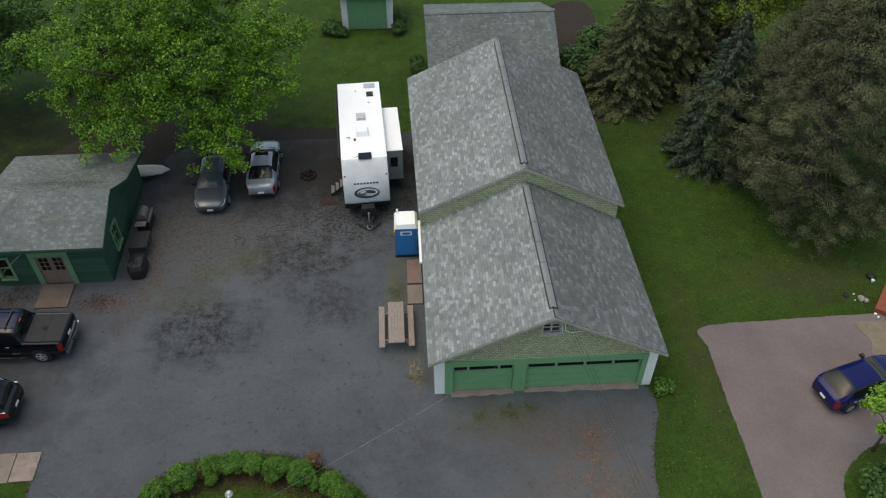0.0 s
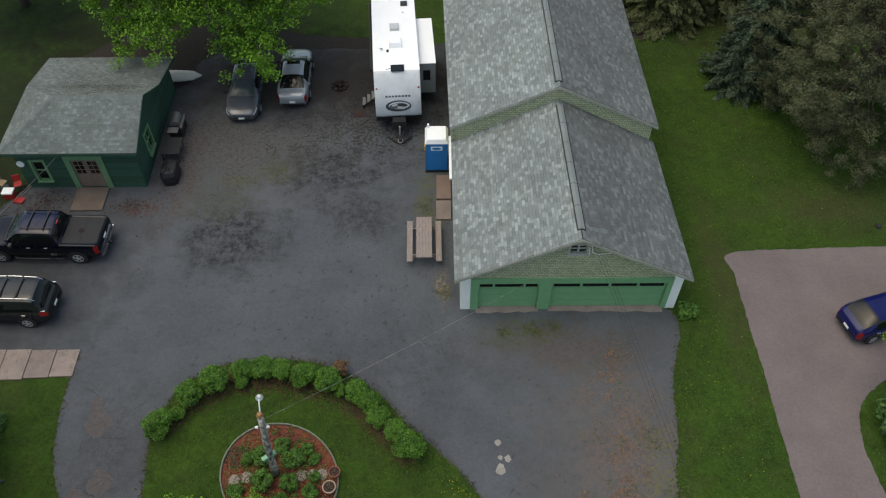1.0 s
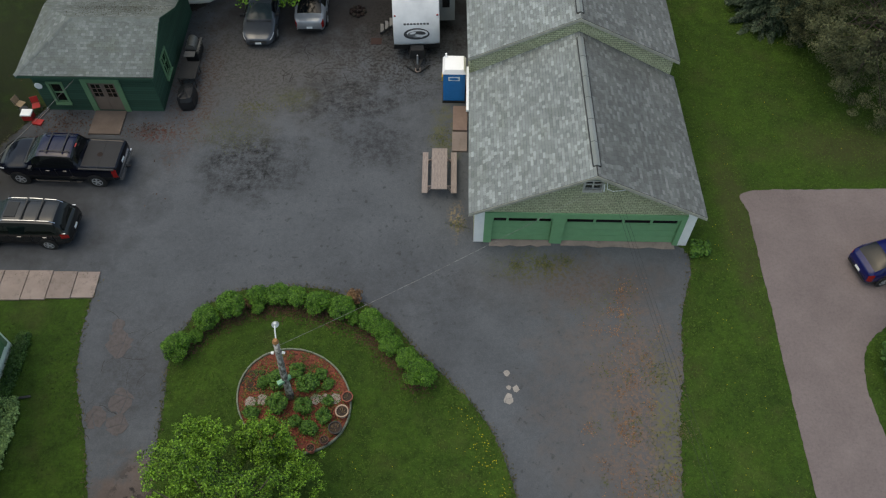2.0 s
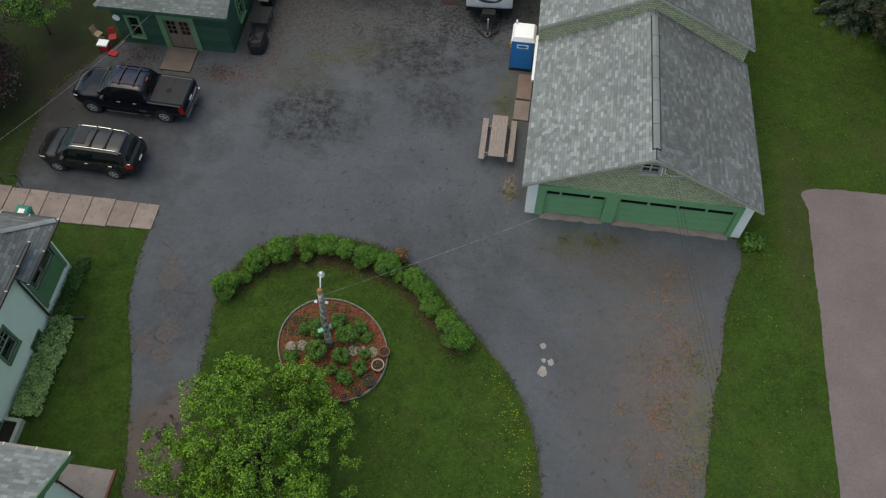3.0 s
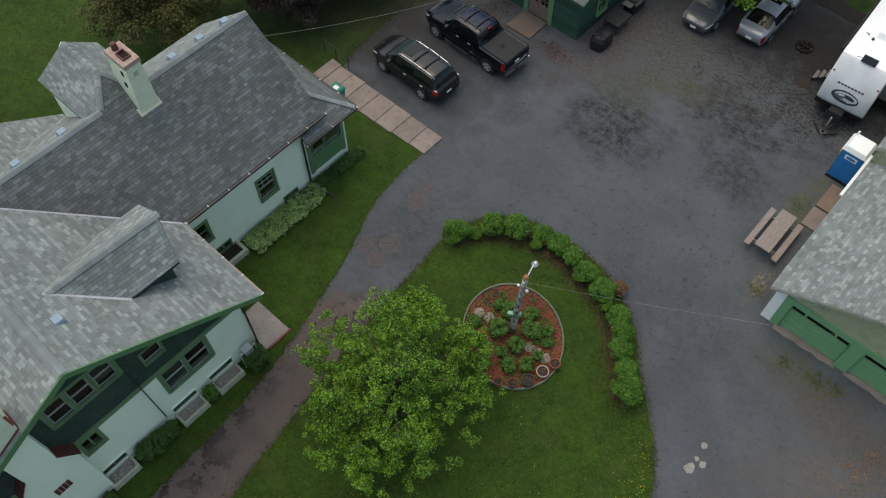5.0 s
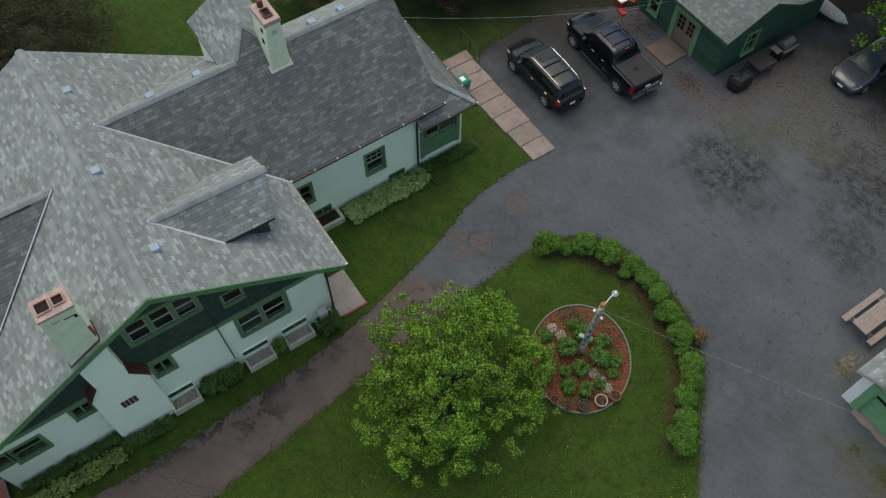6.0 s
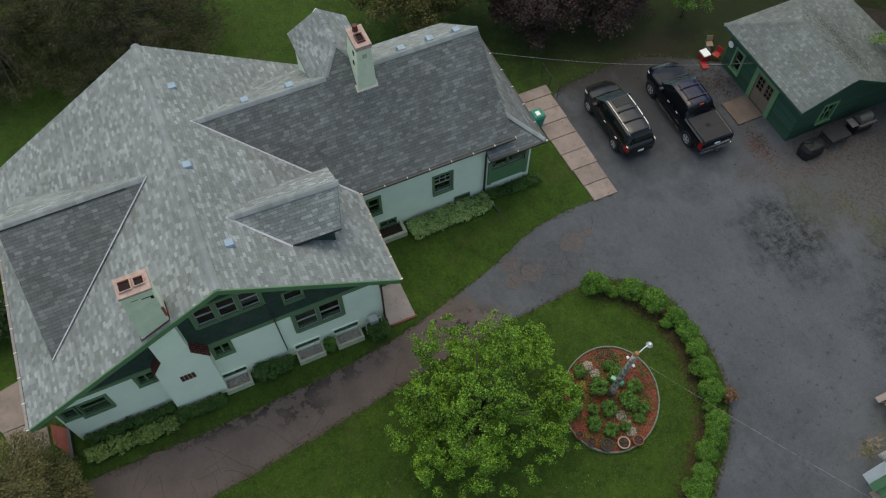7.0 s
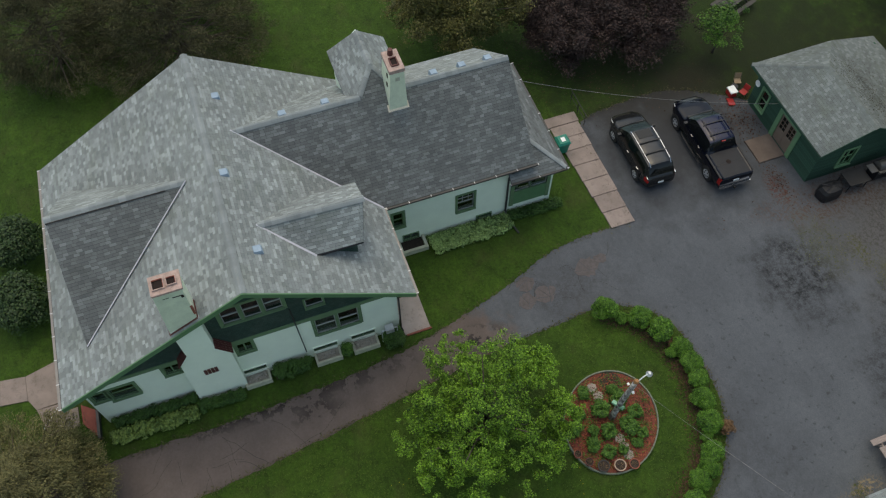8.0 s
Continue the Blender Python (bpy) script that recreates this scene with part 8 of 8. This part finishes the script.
wt_ = thing("work_table", (-14.95, 10.1, 0.02), "low black metal table beside the barbecue", "table")
part("table_top", box(-15.4, -14.5, 9.35, 10.6, 0.68, 0.73), plain("dull_black_top", (0.035, 0.034, 0.034), 0.6), wt_, bevel=0.01)
part("table_rim", box(-14.5, -14.45, 9.35, 10.6, 0.66, 0.76), GUTTER, wt_)
for x in (-15.35, -14.55):
    for y in (9.42, 10.53):
        part("leg", rod((x, y, 0.0), (x, y, 0.68), 0.025, n=6), BLACK, wt_)
cb = thing("covered_grill", (-14.75, 8.35, 0.02), "round grill under a black cover", "barbecue")
sq = lambda c: math.copysign(abs(c) ** 0.55, c)
bm = loft([[(-14.75 + q * 0.72 * sq(math.cos(2 * math.pi * i / 14)), 8.35 + q * 1.05 * sq(math.sin(2 * math.pi * i / 14)) + 0.03 * math.sin(i * 2.3), z + 0.02 * math.sin(i * 1.9)) for i in range(14)] for q, z in ((0.58, 0.02), (0.62, 0.3), (0.6, 0.62), (0.5, 0.82), (0.34, 0.86), (0.1, 0.88))])
part("cover", bm, plain("black_vinyl_cover", (0.014, 0.014, 0.016), 0.5), cb)
part("foot", disc_solid(-14.75, 8.35, 0.0, 0.04, 0.4, n=12), BLACK, cb)
CANOE = plain("faded_white_canoe", (0.62, 0.59, 0.54), 0.6, vary=0.15)
canoe = thing("canoe", (-15.2, 16.1, 0.02), "upturned faded white canoe behind the shed", "canoe")
secs = []
for i in range(11):
    k = i / 10
    x = -18.9 + 4.4 * k
    w = 0.38 * max(0.0, 1 - abs(2 * k - 1) ** 3.5) ** 0.5 + 0.06
    secs.append([(x, 16.05 + w * math.cos(a), 0.28 + 0.36 * (w / 0.45) * math.sin(a) + 0.08 * abs(2 * k - 1) ** 3) for a in [j * math.pi / 8 for j in range(9)]])
part("hull", loft(secs), CANOE, canoe, smooth=True)
for x in (-18.2, -16.2):
    part("trestle", box(x - 0.05, x + 0.05, 15.6, 16.5, 0.0, 0.28), WOOD, canoe)
pit = thing("fire_pit", (-6.55, 15.45, 0.02), "ring of stones with charred wood", "fire pit")
for i in range(9):
    a = 2 * math.pi * i / 9
    bm = bmesh.new()
    bmesh.ops.create_icosphere(bm, subdivisions=1, radius=0.14)
    for v in bm.verts:
        v.co = Vector((v.co.x, v.co.y, v.co.z * 0.8)) + Vector((-6.55 + 0.38 * math.cos(a), 15.45 + 0.38 * math.sin(a), 0.1))
    part("stone", bm, SOOT if i % 3 else LITTER, pit)
part("ash", disc_solid(-6.55, 15.45, 0.0, 0.05, 0.36, n=14), SOOT, pit)
for a in (0.3, 1.6, 2.6):
    part("log", rod((-6.55 + 0.3 * math.cos(a), 15.45 + 0.3 * math.sin(a), 0.1), (-6.55 - 0.25 * math.cos(a), 15.45 - 0.25 * math.sin(a), 0.2), 0.05, n=7), SOOT, pit)
mat_box = thing("door_mat", (-5.35, 13.1, 0.02), "dark reddish mat on the asphalt", "mat")
part("mat", box(-5.65, -5.05, 12.85, 13.35, 0.022, 0.05), plain("rusty_mat", (0.045, 0.024, 0.02), 0.9), mat_box, bevel=0.008)

# odds and ends beside the shed: cooler, folding chairs, toys
RED = plain("bright_red_plastic", (0.36, 0.022, 0.02), 0.45, vary=0.1)
cool = thing("cool_box", (-21.75, 5.95, 0.03), "red cool box with a white lid", "cool box")
part("box", box(-22.0, -21.5, 5.75, 6.15, 0.03, 0.38), RED, cool, bevel=0.03)
part("lid", box(-22.02, -21.48, 5.73, 6.17, 0.38, 0.46), WHITE, cool, bevel=0.02)
for x, y, c, lab, tn in ((-22.65, 6.95, RED, "red folding chair with a patterned seat", 20), (-23.5, 7.05, plain("tan_cloth", (0.3, 0.22, 0.14), 0.9), "tan cloth folding chair beside the cool box", 70)):
    fc = thing("folding_chair", (0, 0, 0), lab, "chair", "folding chairs")
    part("seat", box(-0.25, 0.25, -0.25, 0.25, 0.4, 0.43), c, fc, bevel=0.008)
    part("backrest", hull8(bmesh.new(), [(-0.25, 0.22, 0.5), (0.25, 0.22, 0.5), (0.25, 0.25, 0.5), (-0.25, 0.25, 0.5)], [(-0.25, 0.34, 0.9), (0.25, 0.34, 0.9), (0.25, 0.37, 0.9), (-0.25, 0.37, 0.9)]), c, fc)
    for sx in (-0.25, 0.25):
        part("leg", rod((sx, -0.25, 0.0), (sx, 0.36, 0.92), 0.015, n=6), GUTTER, fc)
        part("leg", rod((sx, 0.25, 0.0), (sx, -0.25, 0.42), 0.015, n=6), GUTTER, fc)
    fc.matrix_basis = pose(x + 0.25, y + 0.7, 0.03, 0, 0, tn) @ Matrix.Scale(0.78, 4)
toy = thing("snow_shovel", (-21.3, 5.35, 0.03), "red plastic shovel lying on the ground", "shovel")
part("blade", hull8(bmesh.new(), [(-21.6, 5.2, 0.03), (-21.1, 5.1, 0.03), (-21.05, 5.5, 0.03), (-21.55, 5.6, 0.03)], [(-21.6, 5.2, 0.12), (-21.1, 5.1, 0.12), (-21.05, 5.5, 0.06), (-21.55, 5.6, 0.06)]), RED, toy)
part("handle", rod((-21.3, 5.55, 0.08), (-20.9, 6.4, 0.12), 0.018, n=6), WOOD, toy)
sack = thing("blue_bucket", (-21.65, 6.28, 0.03), "dark blue bucket among the clutter", "bucket")
part("bucket", disc_solid(-21.65, 6.32, 0.03, 0.42, 0.15, 0.2, 14), plain("dark_blue_plastic", (0.02, 0.05, 0.14), 0.5), sack)
part("bucket_rim", rod((-21.65, 6.32, 0.42), (-21.65, 6.32, 0.45), 0.21, n=14), BLACK, sack)
hy = thing("wood_box", (-18.9, 15.9, 0.02), "small brown wooden box behind the shed", "box")
part("box_body", box(-19.2, -18.7, 16.4, 16.8, 0.0, 0.5), DOOR_WOOD, hy, bevel=0.01)
part("box_lid", box(-19.25, -18.65, 16.35, 16.85, 0.5, 0.54), DOOR_WOOD, hy)
part("gutter", beam((-0.37, 5.6, 2.66), (-0.37, 8.5, 2.66), 0.12, 0.1), WHITE, garage, "short white gutter")


# ---- overhead wires ----
def wire(name, p0, p1, sag, r, mat_, label):
    p0, p1 = Vector(p0), Vector(p1)
    pts = [p0.lerp(p1, i / 24) - Vector((0, 0, sag * (1 - (2 * i / 24 - 1) ** 2))) for i in range(25)]
    return solo(name, tube(pts, [r] * 25, 5), mat_, label, "wire", "overhead wires")


PALE_WIRE = plain("pale_twisted_wire", (0.2, 0.2, 0.19), 0.6, vary=0.95, scale=5, bump=0)
wire("overhead_wire", (-7.2, -7.82, 4.6), (5.3, -0.1, 4.55), 0.25, 0.006, PALE_WIRE, "pale twisted wire from pole to garage gable")
wire("overhead_wire", (-22.9, -7.4, 6.6), (-19.5, 7.64, 2.5), 0.5, 0.008, PALE_WIRE, "pale wire from the wing gable to the shed")
for k in range(3):
    wire("overhead_wire", (5.5 + 0.16 * k, -0.12, 4.6 - 0.07 * k), (11.8 + 0.3 * k, -40, 7.2), 0.7, 0.005, BLACK, "thin dark service wire from the garage gable")

for o, dx, dy in ((cool, -0.95, 1.13), (toy, -0.85, 1.45), (sack, -1.25, 1.0)):
    o.location += Vector((dx, dy, 0))

# ---- grass blades and dandelions on the lawns ----
def inside(px, py, poly):
    q = np.zeros(len(px), bool)
    j = len(poly) - 1
    for i in range(len(poly)):
        xi, yi, xj, yj = poly[i][0], poly[i][1], poly[j][0], poly[j][1]
        hit_ = ((yi > py) != (yj > py)) & (px < (xj - xi) * (py - yi) / (yj - yi + 1e-12) + xi)
        q ^= hit_
        j = i
    return q


rngg = np.random.default_rng(77)
yard_l, isl_l, pink_l = smooth_loop(YARD, 4), smooth_loop(ISLAND, 4), smooth_loop(PINK, 4)


def tufts(name, n, x0, x1, y0, y1, z, keep, mat_, label, sz=(0.035, 0.08)):
    x, y = rngg.uniform(x0, x1, n), rngg.uniform(y0, y1, n)
    k = keep(x, y)
    x, y = x[k], y[k]
    dens = np.array([noise.noise(Vector((a * 0.6, b * 0.6, 3.0))) for a, b in zip(x, y)])
    k = rngg.random(len(x)) < 0.65 + 0.6 * dens
    x, y = x[k], y[k]
    m = len(x)
    d = rngg.normal(0, 1, (m, 3)) * (1, 1, 0)
    ob_ = leaf_mesh(name, np.c_[x, y, np.full(m, z) + 0.02], np.tile((0, 0, 0.9), (m, 1)) + d * 0.4, rngg.uniform(*sz, m), mat_, None, 0.3, d + (0, 0, 0.5), 0.2, 7)
    return tagged(ob_, label, "grass", kind="stuff")


GRASS_TUFT = leaf_mat("grass_blades", (0.03, 0.063, 0.008), (0.075, 0.125, 0.016), 0.7)
# The same blades in a darker tone, to go with the darkened lawn.
GRASS_DARK = leaf_mat("dark_grass_blades", (0.018, 0.039, 0.005), (0.045, 0.083, 0.01), 0.7)
house_box = lambda x, y: (x > -27.2) & (x < -14.9) & (y > -29.8) & (y < -15.5) | (x > -26) & (x < -19.5) & (y > -15.6) & (y < -5.6)
bed_in = lambda x, y: (x - BC.x) ** 2 + (y - BC.y) ** 2 < 2.35 ** 2
tufts("grass_tufts", 46000, -13, 2.3, -25, -2.5, 0.06, lambda x, y: inside(x, y, isl_l) & ~bed_in(x, y), GRASS_TUFT, "short grass blades on the island lawn")
tufts("grass_tufts", 60000, 8.5, 24, -14, 22, 0.0, lambda x, y: ~inside(x, y, yard_l) & ~inside(x, y, pink_l) & ((x > 10.1) | (y < 0)), GRASS_TUFT, "short grass blades on the side lawn")
tufts("grass_tufts", 70000, -42, -13, -34, 12, 0.0, lambda x, y: ~inside(x, y, yard_l) & ~house_box(x, y) & ~((x < -15.9) & (x > -22) & (y > 7.6)) & ((x + 26) ** 2 + (y - 3.5) ** 2 > 42) & ~((x < -20.5) & (y > -3)), GRASS_DARK, "short grass blades round the house")
tufts("grass_tufts", 30000, -30, 0, 19, 38, 0.0, lambda x, y: ~inside(x, y, yard_l) & (x > -9), GRASS_DARK, "short grass blades on the back lawn", (0.04, 0.08))
DANDELION = plain("dandelion_yellow", (0.62, 0.5, 0.02), 0.8, bump=0)
n = 900
yy = rngg.uniform(-16, -8.2, 240)
x = np.concatenate([np.interp(-yy, [8.2, 9.2, 11, 16], [-0.1, 0.6, 1.3, 1.9]) - np.abs(rngg.normal(0, 0.55, 240)) - 0.1, rngg.uniform(-8, 1.5, 90), rngg.normal(11.0, 0.7, 50), rngg.uniform(10.5, 20, 50)])
y = np.concatenate([yy, rngg.uniform(-20, -10, 90), rngg.uniform(-13, 3, 50), rngg.uniform(4, 14, 50)])
k = (inside(x, y, isl_l) | ((x > 9) & ~inside(x, y, yard_l) & ~inside(x, y, pink_l)))
x, y = x[k], y[k]
ob = leaf_mesh("dandelions", np.c_[x, y, np.full(len(x), 0.13)], np.tile((0, 0, 1.0), (len(x), 1)), rngg.uniform(0.012, 0.022, len(x)), DANDELION, None, 0.9, None, 0.2, 2)
tagged(ob, "yellow dandelion heads in the grass", "dandelions", kind="stuff")
# weeds and dry grass along the edges of the asphalt
ex, ey = [], []
for loop_ in (yard_l, isl_l):
    for p, q in zip(loop_, loop_[1:]):
        L = (Vector(q) - Vector(p)).length
        for i in range(int(L * (34 if loop_ is yard_l else 70))):
            o = Vector(p).lerp(Vector(q), rngg.random())
            ex.append(o[0] + rngg.normal(0, 0.11))
            ey.append(o[1] + rngg.normal(0, 0.11))
ex, ey = np.array(ex), np.array(ey)
k = (ey < 8) & ((ex < -0.5) | (ey < -0.4))
ex, ey = ex[k], ey[k]
m = len(ex)
d = rngg.normal(0, 1, (m, 3)) * (1, 1, 0)
ob = leaf_mesh("edge_weeds", np.c_[ex, ey, np.full(m, 0.06)], np.tile((0, 0, 0.8), (m, 1)) + d * 0.5, rngg.uniform(0.03, 0.085, m), leaf_mat("edge_weed_mix", (0.03, 0.042, 0.013), (0.115, 0.098, 0.05), 0.8), None, 0.3, d + (0, 0, 0.4), 0.2, 3)
tagged(ob, "dry grass and weeds along the asphalt edge", "weeds", kind="stuff")
for cx, cy, r, n in ((-0.75, 0.9, 0.4, 160), (1.9, -1.3, 0.35, 160), (3.2, -1.2, 0.45, 260), (4.2, -1.0, 0.4, 120), (-1.5, 6.2, 0.6, 300), (7.6, -6.6, 0.7, 220), (8.3, -9.0, 0.6, 260), (-12.2, 6.4, 1.4, 420), (-11.0, 8.0, 0.9, 200), (-9.3, 8.6, 0.7, 160), (7.3, -11.2, 1.0, 260)):
    px, py = rngg.normal(cx, r * 0.55, n), rngg.normal(cy, r * 0.55, n)
    d = rngg.normal(0, 1, (n, 3)) * (1, 1, 0)
    ob = leaf_mesh("weed_patch", np.c_[px, py, np.full(n, 0.04)], np.tile((0, 0, 0.9), (n, 1)) + d * 0.4, rngg.uniform(0.025, 0.06, n), leaf_mat("yard_weeds", (0.04, 0.06, 0.015), (0.13, 0.13, 0.05), 0.8) if cx == -0.75 else bpy.data.materials["yard_weeds"], None, 0.35, d + (0, 0, 0.4), 0.2, 3)
    tagged(ob, "sparse weeds growing through the asphalt", "weeds", kind="stuff")

# rusty dead weeds and green sprouts where the yard breaks up
rust_mat = leaf_mat("rusty_weeds", (0.1, 0.05, 0.025), (0.3, 0.16, 0.08), 0.9)
for nm, mat_, lab, count, per in (("dead_weeds", rust_mat, "rusty dead weeds in the broken asphalt", 46, 46), ("green_sprouts", bpy.data.materials["yard_weeds"], "green sprouts in the broken asphalt", 40, 34)):
    cx, cy = rngg.normal(6.5, 1.0, count), rngg.uniform(-15.5, -2.2, count)
    sp_ = np.repeat(rngg.uniform(0.1, 0.38, count), per)
    px, py = np.repeat(cx, per) + rngg.normal(0, 1, count * per) * sp_, np.repeat(cy, per) + rngg.normal(0, 1, count * per) * sp_ * 1.3
    k = px < 8.1
    px, py = px[k], py[k]
    d = rngg.normal(0, 1, (len(px), 3)) * (1, 1, 0)
    ob = leaf_mesh(nm, np.c_[px, py, np.full(len(px), 0.035)], np.tile((0, 0, 1.0), (len(px), 1)) + d * 0.3, rngg.uniform(0.02, 0.055, len(px)), mat_, None, 0.4, d + (0, 0, 0.2), 0.2, 4)
    tagged(ob, lab, "weeds", kind="stuff")

# rotting leaves and moss on the back slope of the shed
n = 1500
px, py = rngg.normal(-18.4, 1.6, n), rngg.normal(11.8, 0.8, n)
k = (px < -15.8) & (px > -21) & (py > 10.25) & (py < 14.5)
px, py = px[k], py[k]
pz = np.where(py < 12.37, 4.05 - (py - 10.1) * 0.54, 2.82 - (py - 12.37) * 0.217) + 0.03
ob = leaf_mesh("roof_litter", np.c_[px, py, pz], np.tile((0, 0.4, 1.0), (len(px), 1)), rngg.uniform(0.018, 0.045, len(px)), leaf_mat("roof_moss_mix", (0.02, 0.02, 0.012), (0.07, 0.065, 0.04), 0.95), None, 0.5, None, 0.3, 3)
tagged(ob, "dark rotting leaves and moss on the shed roof", "leaf litter", kind="stuff")
for cx, cy, sx, sy, n, z in ((-17, 18.5, 3.5, 1.6, 1500, 0.06), (-20.8, 6.6, 0.9, 0.6, 500, 0.06), (-16.6, 6.4, 0.5, 0.3, 160, 0.04), (-15.0, 9.5, 0.35, 3.0, 150, 0.04), (11, 27, 1.2, 3.5, 500, 0.06), (-28.5, 1.0, 2.6, 3.2, 1200, 0.05)):
    px, py = rngg.normal(cx, sx, n), rngg.normal(cy, sy, n)
    ob = leaf_mesh("fallen_leaves", np.c_[px, py, np.full(n, z)], np.tile((0, 0, 1.0), (n, 1)), rngg.uniform(0.03, 0.06, n), bpy.data.materials["brown_litter"], None, 0.6, None, 0.3, 5)
    tagged(ob, "scattered brown fallen leaves on the ground", "leaf litter", kind="stuff")


# ---- the neighbour's corner ----
RUST = plain("rust_red_deck_paint", (0.25, 0.07, 0.042), 0.8, vary=0.15)
deck = thing("wooden_deck", (23.4, 3.9, 0), "low rust red painted wooden deck by the drive", "deck")
for k in range(22):
    a, b = k / 22, (k + 0.94) / 22
    e0, e1 = Vector((21.66, 3.6, 0.3)), Vector((22.9, 5.2, 0.3))
    f0, f1 = Vector((24.0, 2.0, 0.3)), Vector((25.2, 3.6, 0.3))
    part("board", slab([e0.lerp(e1, a), f0.lerp(f1, a), f0.lerp(f1, b), e0.lerp(e1, b)], 0.04), RUST, deck)
part("skirt", slab([(21.67, 3.61, 0.255), (23.98, 2.03, 0.255), (25.15, 3.58, 0.255), (22.88, 5.15, 0.255)], 0.26), RUST, deck)
pad = [(20.5, 2.95), (21.9, 3.0), (23.5, 2.9), (23.5, 0.2), (21.2, 0.2), (20.6, 0.9), (20.75, 1.9)]
solo("concrete_pad", sheet(smooth_loop(pad, 6), 0.0, 0.045, 0.05, 8), plain("sandy_concrete", (0.2, 0.165, 0.12), 0.92, vary=0.3), "sandy concrete pad at the neighbour's door", "pad", kind="structure")
rg = random.Random(44)
for x, y, r, mat_, nm, lab in ((20.75, 4.72, 0.15, BLACK, "rubbish_bag", "crumpled black bag on the grass"), (21.4, 4.45, 0.16, STONE, "rock", "pale grey rock by the wall"), (21.62, 4.3, 0.13, STONE, "rock", "pale grey rock by the wall"), (21.15, 4.75, 0.035, WHITE, "pot", "small white pot on the ground"),
                               (21.05, 4.35, 0.03, WHITE, "pot", "small white pot on the ground"), (22.45, 5.55, 0.08, WHITE, "bucket", "white bucket beside dark clutter"), (22.5, 5.85, 0.24, BLACK, "rubbish_bag", "black bag of garden clutter"), (21.65, 3.4, 0.06, WHITE, "pot", "small white pot on the ground"), (21.72, 3.2, 0.05, WHITE, "pot", "small white pot on the ground")):
    if nm in ("pot", "bucket"):
        bm = rod((x, y, 0.03), (x, y, 0.03 + r * 1.5), r * 0.75, r, 14)
        rod((x, y, 0.03 + r * 1.5), (x, y, 0.05 + r * 1.5), r * 1.08, r * 1.08, 14, bm)
    else:
        bm = bmesh.new()
        bmesh.ops.create_icosphere(bm, subdivisions=2, radius=r)
        for q in bm.verts:
            q.co = q.co * (1 + 0.35 * noise.noise(q.co * 6 + Vector((x * 3, y, 0))))
            q.co = Vector((q.co.x + x, q.co.y + y, max(0.0, q.co.z * 0.75 + r * 0.45)))
    solo(nm, bm, mat_, lab, nm.replace("_", " "))
broadleaf("young_tree", (18.4, -3.9), 5, 3.0, 1.5, 1.5, 1.5, 60, 110, 0.06, LEAF_ISLAND, "young tree with fresh leaves over the drive", seed=33, trunk_r=0.06, clump_r=(0.25, 0.5), limbs=10)
